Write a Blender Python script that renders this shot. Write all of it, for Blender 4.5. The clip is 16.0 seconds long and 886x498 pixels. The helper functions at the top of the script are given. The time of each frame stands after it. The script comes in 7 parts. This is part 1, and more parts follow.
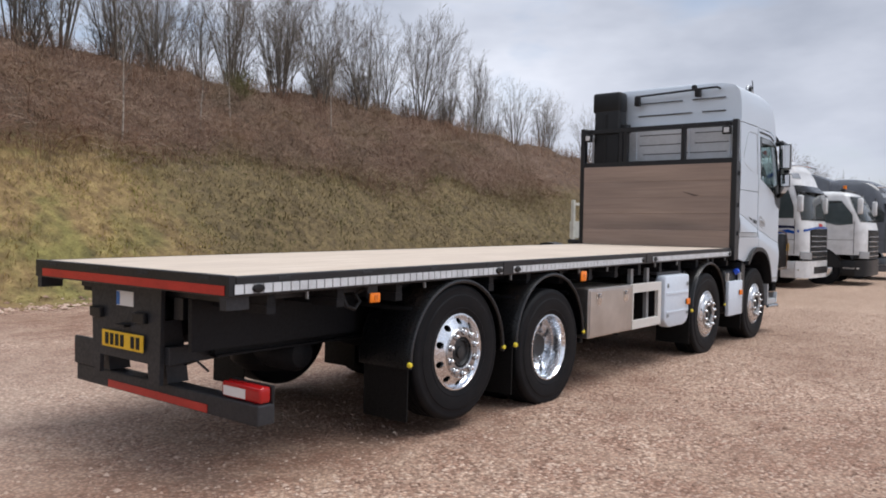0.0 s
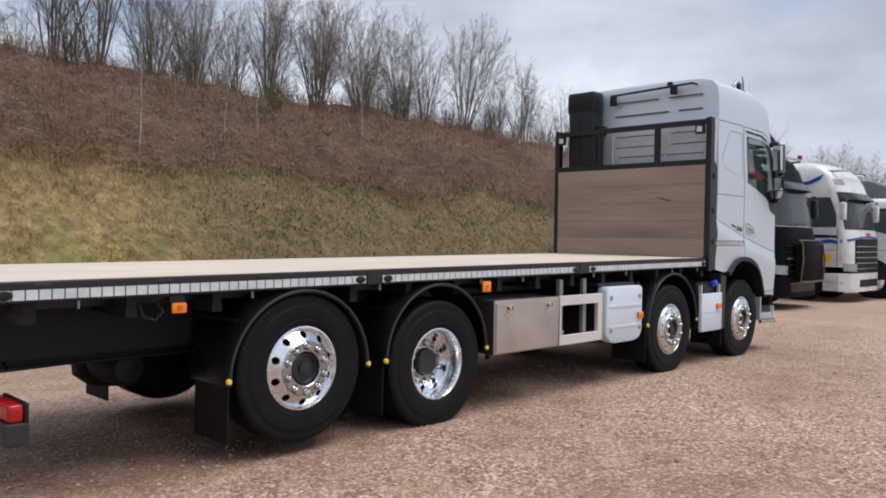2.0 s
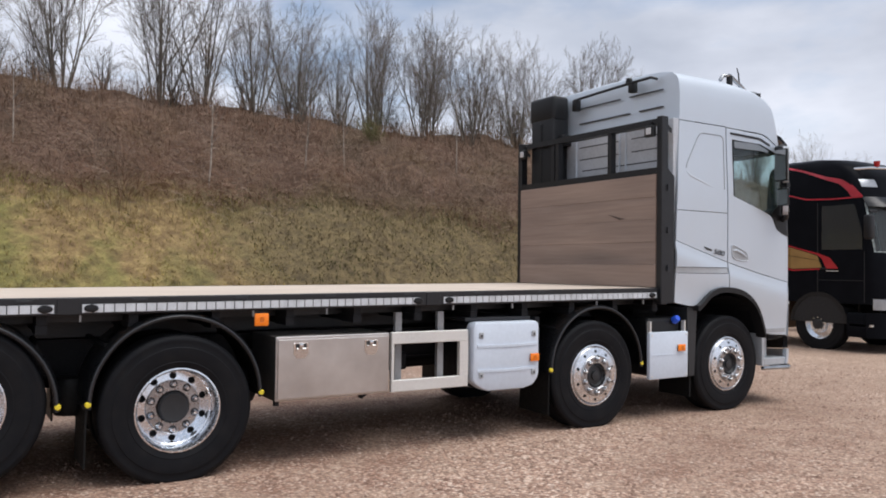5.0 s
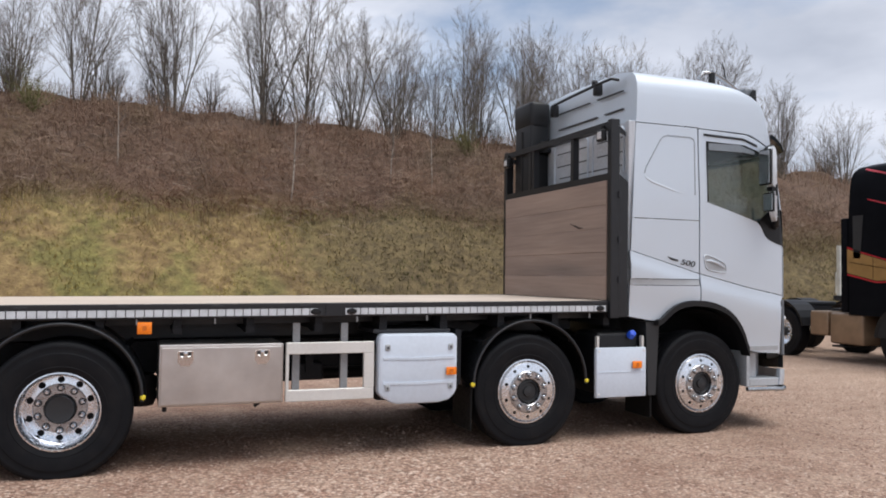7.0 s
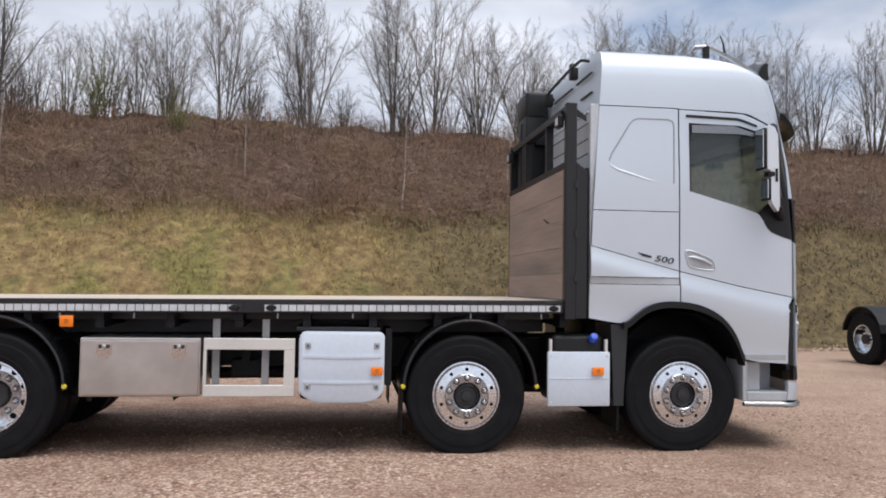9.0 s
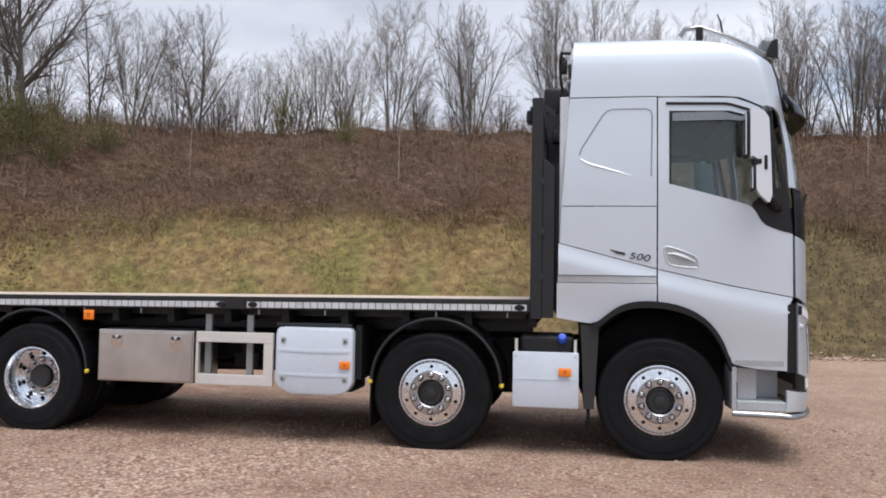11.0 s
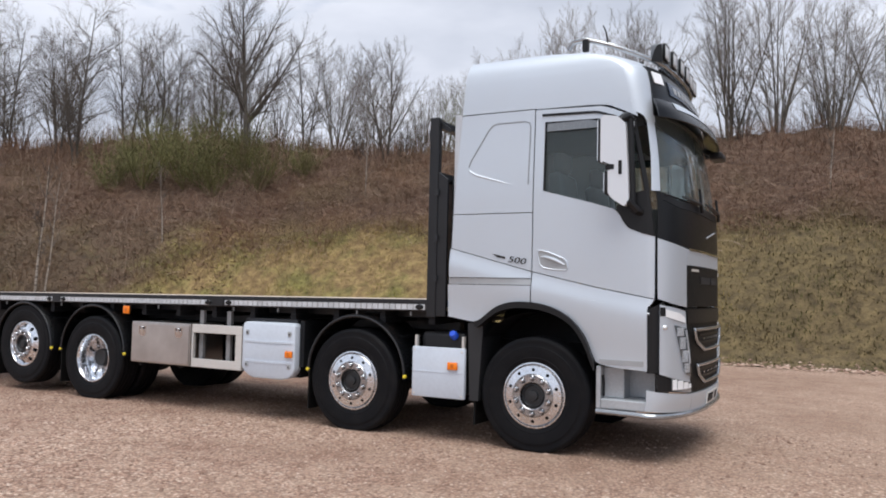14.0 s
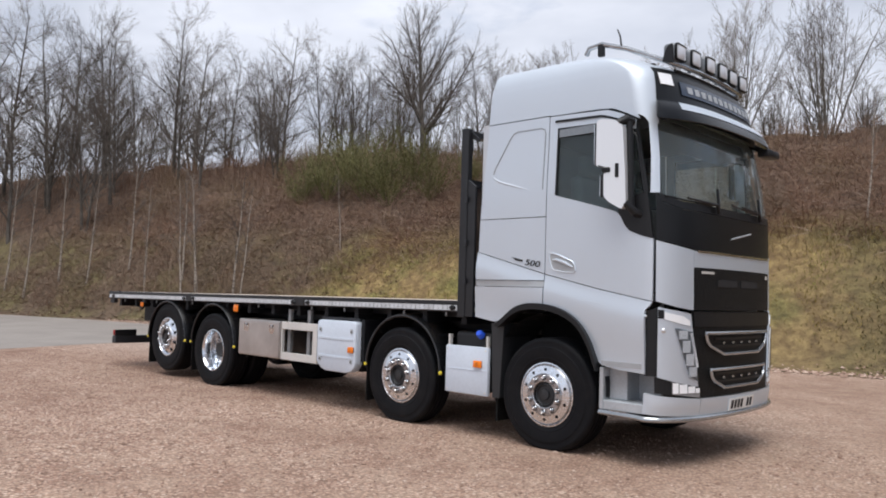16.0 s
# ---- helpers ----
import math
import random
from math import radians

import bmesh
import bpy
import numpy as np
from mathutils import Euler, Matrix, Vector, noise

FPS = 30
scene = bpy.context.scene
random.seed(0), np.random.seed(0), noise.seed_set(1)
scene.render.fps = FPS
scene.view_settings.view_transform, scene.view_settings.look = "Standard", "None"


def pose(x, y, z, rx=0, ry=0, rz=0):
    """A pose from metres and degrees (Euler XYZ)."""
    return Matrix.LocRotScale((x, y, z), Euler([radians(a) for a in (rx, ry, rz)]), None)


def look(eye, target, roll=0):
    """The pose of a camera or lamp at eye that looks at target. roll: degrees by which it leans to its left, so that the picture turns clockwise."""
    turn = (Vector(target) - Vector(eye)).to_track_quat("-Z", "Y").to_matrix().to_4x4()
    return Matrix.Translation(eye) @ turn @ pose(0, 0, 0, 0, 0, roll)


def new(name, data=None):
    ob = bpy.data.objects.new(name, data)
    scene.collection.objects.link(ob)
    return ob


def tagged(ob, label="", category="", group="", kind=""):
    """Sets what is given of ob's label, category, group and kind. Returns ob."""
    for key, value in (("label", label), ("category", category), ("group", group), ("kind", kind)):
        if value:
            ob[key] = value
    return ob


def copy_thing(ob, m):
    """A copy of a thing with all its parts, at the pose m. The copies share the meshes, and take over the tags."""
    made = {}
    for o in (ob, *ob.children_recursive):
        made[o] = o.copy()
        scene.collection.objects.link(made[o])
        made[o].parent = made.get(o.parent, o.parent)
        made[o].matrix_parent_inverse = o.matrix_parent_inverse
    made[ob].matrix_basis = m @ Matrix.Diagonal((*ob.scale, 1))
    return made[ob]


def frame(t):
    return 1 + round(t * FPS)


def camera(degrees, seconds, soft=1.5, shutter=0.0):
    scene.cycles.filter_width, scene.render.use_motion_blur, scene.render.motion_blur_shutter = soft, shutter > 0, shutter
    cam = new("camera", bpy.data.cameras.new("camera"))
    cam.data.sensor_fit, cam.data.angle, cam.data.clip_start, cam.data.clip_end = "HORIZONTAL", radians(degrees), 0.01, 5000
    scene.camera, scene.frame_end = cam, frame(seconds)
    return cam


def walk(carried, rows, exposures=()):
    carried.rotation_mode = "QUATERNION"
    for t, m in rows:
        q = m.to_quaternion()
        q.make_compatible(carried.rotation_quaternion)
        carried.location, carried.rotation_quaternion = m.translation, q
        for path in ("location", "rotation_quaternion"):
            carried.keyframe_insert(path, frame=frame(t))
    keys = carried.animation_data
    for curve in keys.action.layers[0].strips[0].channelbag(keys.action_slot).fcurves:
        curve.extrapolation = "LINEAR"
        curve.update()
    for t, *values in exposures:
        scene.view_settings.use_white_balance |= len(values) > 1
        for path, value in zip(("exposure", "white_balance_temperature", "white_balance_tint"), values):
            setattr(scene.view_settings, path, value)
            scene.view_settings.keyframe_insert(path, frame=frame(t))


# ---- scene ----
cam = camera(58.7, 16.0, 1.85)
PATH = [
    (0, (-2.737, -3.719, 1.604), (-1.172, -2.474, 1.547), 1.0),
    (0.5, (-2.456, -3.927, 1.622), (-0.954, -2.608, 1.57), 0.9),
    (1, (-2.081, -4.141, 1.636), (-0.614, -2.782, 1.585), 0.8),
    (1.5, (-1.641, -4.46, 1.605), (-0.187, -3.087, 1.562), 0.8),
    (2, (-1.19, -4.644, 1.577), (0.244, -3.25, 1.548), 0.9),
    (2.5, (-0.682, -4.838, 1.548), (0.699, -3.391, 1.563), 0.7),
    (3, (-0.119, -5.013, 1.533), (1.157, -3.473, 1.567), 0.8),
    (3.5, (0.48, -5.191, 1.536), (1.7, -3.607, 1.575), 0.8),
    (4, (1.068, -5.393, 1.543), (2.249, -3.78, 1.585), 0.8),
    (6.5, (3.585, -6.445, 1.561), (4.404, -4.621, 1.625), 0.7),
    (7, (4.095, -6.699, 1.579), (4.817, -4.835, 1.651), 0.8),
    (7.5, (4.618, -6.89, 1.57), (5.23, -4.988, 1.656), 0.8),
    (8, (5.2, -6.953, 1.541), (5.705, -5.02, 1.631), 0.8),
    (8.5, (5.853, -7.016, 1.511), (6.249, -5.057, 1.604), 0.8),
    (9, (6.447, -6.985, 1.489), (6.7, -5.003, 1.582), 0.9),
    (11.5, (9.397, -7.112, 1.474), (8.959, -5.163, 1.573), 1.0),
    (12, (10.004, -7.116, 1.473), (9.447, -5.198, 1.574), 1.1),
    (12.5, (10.553, -7.073, 1.437), (9.875, -5.194, 1.543), 1.2),
    (13, (11.144, -7.026, 1.426), (10.372, -5.184, 1.534), 1.2),
    (13.5, (11.729, -6.947, 1.428), (10.882, -5.139, 1.536), 1.2),
    (14, (12.252, -6.852, 1.446), (11.314, -5.088, 1.556), 1.3),
    (14.5, (12.805, -6.748, 1.458), (11.751, -5.052, 1.569), 1.4),
    (15, (13.235, -6.533, 1.46), (12.059, -4.919, 1.573), 1.6),
    (15.5, (13.737, -6.389, 1.461), (12.452, -4.86, 1.573), 1.7),
    (16, (14.025, -6.139, 1.453), (12.65, -4.692, 1.563), 1.7),
]
walk(cam, [(t, look(eye, target, roll)) for t, eye, target, roll in PATH])

# ---- world and light ----
world = bpy.data.worlds.new("world")
scene.world = world
world.use_nodes = True
wn, wl = world.node_tree.nodes, world.node_tree.links
SUN_ELEV, SUN_AZ = 68.0, -58.0      # degrees; azimuth of the sun from +x towards +y
sky = wn.new("ShaderNodeTexSky")
sky.sky_type = "NISHITA"
sky.sun_disc = False
sky.sun_elevation = radians(SUN_ELEV)
sky.sun_rotation = radians(90 - SUN_AZ)
sky.dust_density = 2.5
# broken grey cloud over the blue: white rims, grey bellies, blue gaps
geo = wn.new("ShaderNodeTexCoord")
mapn = wn.new("ShaderNodeMapping")
mapn.inputs["Scale"].default_value = (1.0, 1.0, 2.6)
mapn.inputs["Location"].default_value = (0.35, 0.2, 0.0)
wl.new(geo.outputs["Generated"], mapn.inputs["Vector"])
cl = wn.new("ShaderNodeTexNoise")
cl.inputs["Scale"].default_value, cl.inputs["Detail"].default_value, cl.inputs["Roughness"].default_value = 1.9, 7, 0.55
wl.new(mapn.outputs["Vector"], cl.inputs["Vector"])
cover = wn.new("ShaderNodeValToRGB")
cover.color_ramp.elements[0].position, cover.color_ramp.elements[1].position = 0.30, 0.46
cover.color_ramp.elements[0].color, cover.color_ramp.elements[1].color = (0.0, 0.0, 0.0, 1), (1, 1, 1, 1)
wl.new(cl.outputs["Fac"], cover.inputs["Fac"])
cl2 = wn.new("ShaderNodeTexNoise")
cl2.inputs["Scale"].default_value, cl2.inputs["Detail"].default_value = 2.7, 5
wl.new(mapn.outputs["Vector"], cl2.inputs["Vector"])
tone = wn.new("ShaderNodeValToRGB")
tone.color_ramp.elements[0].position, tone.color_ramp.elements[1].position = 0.35, 0.66
tone.color_ramp.elements[0].color, tone.color_ramp.elements[1].color = (0.60, 0.65, 0.77, 1), (0.97, 1.01, 1.13, 1)
wl.new(cl2.outputs["Fac"], tone.inputs["Fac"])
skyb = wn.new("ShaderNodeBackground")
skyb.inputs["Strength"].default_value = 0.15
wl.new(sky.outputs["Color"], skyb.inputs["Color"])
cloudb = wn.new("ShaderNodeBackground")
cloudb.inputs["Strength"].default_value = 0.95
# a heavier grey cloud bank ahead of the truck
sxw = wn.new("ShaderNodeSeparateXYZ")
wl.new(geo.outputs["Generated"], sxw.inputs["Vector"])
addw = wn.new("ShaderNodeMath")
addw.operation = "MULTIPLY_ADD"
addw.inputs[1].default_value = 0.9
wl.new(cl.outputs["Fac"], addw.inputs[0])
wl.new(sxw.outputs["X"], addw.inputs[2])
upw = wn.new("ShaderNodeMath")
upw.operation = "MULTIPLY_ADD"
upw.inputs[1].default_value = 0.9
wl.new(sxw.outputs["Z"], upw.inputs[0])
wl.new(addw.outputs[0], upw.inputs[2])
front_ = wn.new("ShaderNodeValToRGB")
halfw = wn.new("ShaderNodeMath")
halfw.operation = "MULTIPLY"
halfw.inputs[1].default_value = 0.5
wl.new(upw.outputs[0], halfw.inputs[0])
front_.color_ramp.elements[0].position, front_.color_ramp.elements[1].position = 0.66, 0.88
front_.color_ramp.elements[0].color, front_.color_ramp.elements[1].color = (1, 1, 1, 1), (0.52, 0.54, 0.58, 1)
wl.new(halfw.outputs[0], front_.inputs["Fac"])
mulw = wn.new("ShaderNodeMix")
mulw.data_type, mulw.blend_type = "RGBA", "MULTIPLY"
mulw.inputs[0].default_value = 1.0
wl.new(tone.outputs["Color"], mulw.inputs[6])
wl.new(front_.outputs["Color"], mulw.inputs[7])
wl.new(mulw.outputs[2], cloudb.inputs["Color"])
mixw = wn.new("ShaderNodeMixShader")
wl.new(cover.outputs["Color"], mixw.inputs["Fac"])
wl.new(skyb.outputs["Background"], mixw.inputs[1])
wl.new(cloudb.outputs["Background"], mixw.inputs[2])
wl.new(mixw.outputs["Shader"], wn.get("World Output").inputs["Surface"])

sun = new("sun", bpy.data.lights.new("sun", "SUN"))
sun.data.energy, sun.data.angle, sun.data.color = 2.65, radians(42), (1.0, 0.985, 0.97)
sa, se = radians(SUN_AZ), radians(SUN_ELEV)
sun.matrix_world = look((0, 0, 30), (-math.cos(sa) * math.cos(se), -math.sin(sa) * math.cos(se), 30 - math.sin(se)))


# ---- materials ----
def rgb(c):
    return (c[0], c[1], c[2], 1.0)


class Mat:
    """A small node-building helper round one Principled material."""

    def __init__(self, name, color=(0.5, 0.5, 0.5), rough=0.5, metal=0.0, **extra):
        self.m = bpy.data.materials.new(name)
        self.m.use_nodes = True
        self.n, self.l = self.m.node_tree.nodes, self.m.node_tree.links
        self.p = self.n.get("Principled BSDF")
        self.p.inputs["Base Color"].default_value = rgb(color)
        self.p.inputs["Roughness"].default_value = rough
        self.p.inputs["Metallic"].default_value = metal
        for k, v in extra.items():
            self.p.inputs[k].default_value = v

    def coords(self, scale=(1, 1, 1), kind="Object"):
        tc, mp = self.n.new("ShaderNodeTexCoord"), self.n.new("ShaderNodeMapping")
        mp.inputs["Scale"].default_value = scale
        self.l.new(tc.outputs[kind], mp.inputs["Vector"])
        return mp.outputs["Vector"]

    def world_pos(self, scale=(1, 1, 1)):
        g, mp = self.n.new("ShaderNodeNewGeometry"), self.n.new("ShaderNodeMapping")
        mp.inputs["Scale"].default_value = scale
        self.l.new(g.outputs["Position"], mp.inputs["Vector"])
        return mp.outputs["Vector"]

    def noise(self, vec, scale, detail=4, rough=0.55):
        t = self.n.new("ShaderNodeTexNoise")
        t.inputs["Scale"].default_value, t.inputs["Detail"].default_value, t.inputs["Roughness"].default_value = scale, detail, rough
        self.l.new(vec, t.inputs["Vector"])
        return t.outputs["Fac"]

    def voronoi(self, vec, scale, out="Distance", feature="F1"):
        t = self.n.new("ShaderNodeTexVoronoi")
        t.feature = feature
        t.inputs["Scale"].default_value = scale
        self.l.new(vec, t.inputs["Vector"])
        return t.outputs[out]

    def ramp(self, fac, *stops):
        r = self.n.new("ShaderNodeValToRGB")
        while len(r.color_ramp.elements) < len(stops):
            r.color_ramp.elements.new(0.5)
        for e, (pos, c) in zip(r.color_ramp.elements, stops):
            e.position = pos
            e.color = rgb(c) if isinstance(c, tuple) else (c, c, c, 1)
        self.l.new(fac, r.inputs["Fac"])
        return r.outputs["Color"]

    def mix(self, fac, a, b, blend="MIX"):
        x = self.n.new("ShaderNodeMix")
        x.data_type, x.blend_type = "RGBA", blend
        for key, v in ((0, fac), (6, a), (7, b)):
            if isinstance(v, (int, float)):
                x.inputs[key].default_value = v
            elif isinstance(v, tuple):
                x.inputs[key].default_value = rgb(v)
            else:
                self.l.new(v, x.inputs[key])
        return x.outputs[2]

    def color(self, sock):
        self.l.new(sock, self.p.inputs["Base Color"])
        return self

    def rough(self, sock):
        self.l.new(sock, self.p.inputs["Roughness"])
        return self

    def bump(self, height, strength=0.3, dist=0.01):
        b = self.n.new("ShaderNodeBump")
        b.inputs["Strength"].default_value, b.inputs["Distance"].default_value = strength, dist
        self.l.new(height, b.inputs["Height"])
        self.l.new(b.outputs["Normal"], self.p.inputs["Normal"])
        return self

    def random(self):
        o = self.n.new("ShaderNodeObjectInfo")
        return o.outputs["Random"]

    def island(self):
        g = self.n.new("ShaderNodeNewGeometry")
        return g.outputs["Random Per Island"]


def plain(name, color, rough=0.5, metal=0.0, grime=0.12, scale=6.0, bump=0.0, **extra):
    """A surface of one colour with soft grime at two scales."""
    m = Mat(name, color, rough, metal, **extra)
    v = m.world_pos()
    big, fine = m.noise(v, scale * 0.4, 3), m.noise(v, scale * 9, 5)
    both = m.mix(0.4, big, fine)
    dark = tuple(c * (1 - 2.2 * grime) for c in color)
    m.color(m.ramp(both, (0.32, dark), (0.58, color)))
    m.rough(m.ramp(fine, (0.3, min(1, rough * 1.25)), (0.7, rough * 0.85)))
    if bump:
        m.bump(fine, bump, 0.004)
    return m.m


# gravel: pinkish crushed stone
g = Mat("gravel", (0.4, 0.28, 0.22), 0.9)
v = g.world_pos()
stone = g.voronoi(v, 38, "Color")
stone_d = g.voronoi(v, 38, "Distance")
sep = g.n.new("ShaderNodeSeparateColor")
g.l.new(stone, sep.inputs["Color"])
c1 = g.ramp(sep.outputs["Red"], (0.0, (0.16, 0.084, 0.056)), (0.35, (0.385, 0.228, 0.163)), (0.7, (0.59, 0.388, 0.286)), (1.0, (0.86, 0.68, 0.55)))
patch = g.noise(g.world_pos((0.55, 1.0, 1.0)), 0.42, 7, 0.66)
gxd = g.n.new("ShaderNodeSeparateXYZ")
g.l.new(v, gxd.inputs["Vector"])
# darker and redder gravel towards the rear of the truck
redder = g.n.new("ShaderNodeMapRange")
redder.inputs["From Min"].default_value, redder.inputs["From Max"].default_value = 8.0, 2.0
redder.inputs["To Max"].default_value = 0.15
g.l.new(gxd.outputs["X"], redder.inputs["Value"])
c2 = g.mix(g.ramp(patch, (0.40, 0.85), (0.60, 0.0)), g.mix(redder.outputs["Result"], c1, (0.27, 0.145, 0.098)), (0.27, 0.145, 0.098))
fine_dust = g.noise(v, 2.3, 6, 0.65)
c3 = g.mix(g.ramp(fine_dust, (0.42, 0.0), (0.70, 0.55)), c2, (0.58, 0.425, 0.315))
# drier, sandier gravel towards the far end of the yard
gx = g.n.new("ShaderNodeSeparateXYZ")
g.l.new(v, gx.inputs["Vector"])
dry = g.n.new("ShaderNodeMapRange")
dry.inputs["From Min"].default_value, dry.inputs["From Max"].default_value = 5.0, 15.0
dry.inputs["To Max"].default_value = 0.45
g.l.new(gx.outputs["X"], dry.inputs["Value"])
c3 = g.mix(dry.outputs["Result"], c3, (0.60, 0.44, 0.325))
pale = g.n.new("ShaderNodeMapRange")
pale.inputs["From Min"].default_value, pale.inputs["From Max"].default_value = 3.0, -1.0
pale.inputs["To Max"].default_value = 0.42
g.l.new(gx.outputs["X"], pale.inputs["Value"])
side_ = g.n.new("ShaderNodeMapRange")
side_.inputs["From Min"].default_value, side_.inputs["From Max"].default_value = 0.5, 3.0
g.l.new(gx.outputs["Y"], side_.inputs["Value"])
c3 = g.mix(g.mix(1.0, pale.outputs["Result"], side_.outputs["Result"], "MULTIPLY"), c3, (0.66, 0.55, 0.47))
# gaps between stones multiplied darker; their shade is put into the colour
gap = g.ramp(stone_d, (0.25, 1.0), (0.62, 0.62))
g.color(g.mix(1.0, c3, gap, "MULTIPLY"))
h = g.mix(0.5, g.ramp(stone_d, (0.0, 1.0), (0.6, 0.0)), sep.outputs["Green"])
g.bump(h, 0.8, 0.016)
M_GRAVEL = g.m

# tarmac lane
g = Mat("tarmac", (0.2, 0.2, 0.2), 0.85)
v = g.world_pos()
g.color(g.ramp(g.mix(0.5, g.noise(v, 0.6, 4), g.noise(v, 60, 3)), (0.3, (0.20, 0.175, 0.155)), (0.7, (0.34, 0.305, 0.275))))
g.bump(g.noise(v, 90, 3), 0.3, 0.006)
M_TARMAC = g.m

# soil of the bank: mossy turf below, brown litter above
g = Mat("bank_soil", (0.2, 0.17, 0.09), 0.95)
v = g.world_pos()
tuft, mott = g.noise(v, 3.6, 8, 0.68), g.noise(v, 0.55, 5, 0.6)
turf = g.ramp(tuft, (0.32, (0.11, 0.066, 0.031)), (0.5, (0.215, 0.145, 0.062)), (0.68, (0.35, 0.255, 0.11)))
green = g.ramp(tuft, (0.32, (0.062, 0.06, 0.018)), (0.68, (0.24, 0.225, 0.065)))
turf = g.mix(g.ramp(mott, (0.46, 0.0), (0.60, 0.8)), turf, green)
litter = g.ramp(tuft, (0.3, (0.05, 0.030, 0.020)), (0.7, (0.165, 0.10, 0.065)))
sx = g.n.new("ShaderNodeSeparateXYZ")
g.l.new(v, sx.inputs["Vector"])
zz = g.n.new("ShaderNodeMath")
zz.operation = "ADD"
g.l.new(sx.outputs["Z"], zz.inputs[0])
g.l.new(mott, zz.inputs[1])
xx = g.n.new("ShaderNodeMath")
xx.operation = "MULTIPLY_ADD"
xx.inputs[1].default_value = 4.0
g.l.new(mott, xx.inputs[0])
g.l.new(sx.outputs["X"], xx.inputs[2])
west = g.n.new("ShaderNodeMapRange")
west.inputs["From Min"].default_value, west.inputs["From Max"].default_value = -7.4, -6.0
g.l.new(xx.outputs[0], west.inputs["Value"])
# browner soil past here, the bank's dimmer end also put into its colour
east = g.n.new("ShaderNodeMapRange")
east.inputs["From Min"].default_value, east.inputs["From Max"].default_value = 8.0, 12.0
east.inputs["To Max"].default_value = 0.95
g.l.new(xx.outputs[0], east.inputs["Value"])
turf = g.mix(east.outputs["Result"], turf, g.mix(0.3, litter, green))
fallen = g.ramp(tuft, (0.3, (0.06, 0.042, 0.028)), (0.5, (0.115, 0.078, 0.05)), (0.7, (0.18, 0.125, 0.083)))
turf = g.mix(west.outputs["Result"], g.mix(g.ramp(mott, (0.46, 0.0), (0.64, 0.4)), fallen, green), turf)
g.color(g.mix(g.ramp(zz.outputs[0], (0.0, 0.0), (1.0, 1.0)), turf, litter))
rr = [n for n in g.n if n.bl_idname == "ShaderNodeValToRGB"][-1]
mr = g.n.new("ShaderNodeMapRange")
mr.inputs["From Min"].default_value, mr.inputs["From Max"].default_value = 3.7, 4.5
g.l.new(zz.outputs[0], mr.inputs["Value"])
g.l.new(mr.outputs["Result"], rr.inputs["Fac"])
g.bump(tuft, 0.8, 0.08)
M_BANK = g.m


def leafy(name, stops, rough=0.9, tints=()):
    """Blades or stems: colour from piece to piece, with drifts of other colours (colour, scale, from, to, share) over the bank."""
    m = Mat(name, stops[0][1], rough)
    base_ = m.ramp(m.island(), *stops)
    for colour, scale, lo, hi, share_ in tints:
        base_ = m.mix(m.ramp(m.noise(m.world_pos((1, 1, 0.6)), scale, 5, 0.62), (lo, 0.0), (hi, share_)), base_, m.mix(0.55, base_, colour, "MIX"))
    m.color(base_)
    return m.m


M_GRASS = leafy("grass_blades", [(0.0, (0.15, 0.13, 0.028)), (0.35, (0.27, 0.212, 0.05)), (0.7, (0.385, 0.295, 0.082)), (1.0, (0.55, 0.425, 0.17))], 0.9, [((0.15, 0.20, 0.024), 0.5, 0.46, 0.6, 1.0), ((0.15, 0.075, 0.036), 1.3, 0.48, 0.60, 1.0), ((0.16, 0.09, 0.04), 0.33, 0.55, 0.66, 0.8)])
# browner grass; the far slope's dimmer light is put into its tone
M_DARKGRASS = leafy("rough_turf", [(0.0, (0.06, 0.05, 0.015)), (0.4, (0.085, 0.07, 0.021)), (0.8, (0.125, 0.098, 0.032)), (1.0, (0.21, 0.165, 0.07))], 0.9, [((0.065, 0.09, 0.015), 0.6, 0.46, 0.58, 1.0), ((0.10, 0.05, 0.028), 1.1, 0.5, 0.6, 1.0)])
M_BRUSH = leafy("bramble_stems", [(0.0, (0.105, 0.06, 0.042)), (0.5, (0.19, 0.115, 0.08)), (0.9, (0.28, 0.185, 0.13)), (1.0, (0.40, 0.29, 0.22))], 0.95, [((0.20, 0.155, 0.075), 0.35, 0.5, 0.62, 0.9), ((0.24, 0.125, 0.075), 0.22, 0.5, 0.6, 0.8), ((0.07, 0.065, 0.035), 0.4, 0.52, 0.64, 1.0), ((0.30, 0.205, 0.13), 0.55, 0.55, 0.66, 0.8)])
M_CANE = leafy("pale_canes", [(0.0, (0.15, 0.10, 0.072)), (0.6, (0.24, 0.17, 0.125)), (1.0, (0.37, 0.28, 0.215))])
M_DRYGRASS = leafy("dry_grass", [(0.0, (0.20, 0.15, 0.07)), (1.0, (0.42, 0.34, 0.18))])
M_EVERGREEN = leafy("bush_leaves", [(0.0, (0.072, 0.074, 0.026)), (1.0, (0.18, 0.17, 0.062))])
M_LEAF = leafy("fallen_leaves", [(0.0, (0.12, 0.07, 0.045)), (0.7, (0.20, 0.12, 0.076)), (1.0, (0.33, 0.23, 0.16))])
b = Mat("bark", (0.12, 0.1, 0.08), 0.9)
v = b.world_pos((1, 1, 0.35))
b.color(b.ramp(b.noise(v, 9, 5), (0.3, (0.05, 0.043, 0.036)), (0.7, (0.135, 0.118, 0.10)))).bump(b.noise(v, 22, 4), 0.5, 0.02)
M_BARK = b.m
b = Mat("twigs", (0.13, 0.1, 0.08), 0.9)
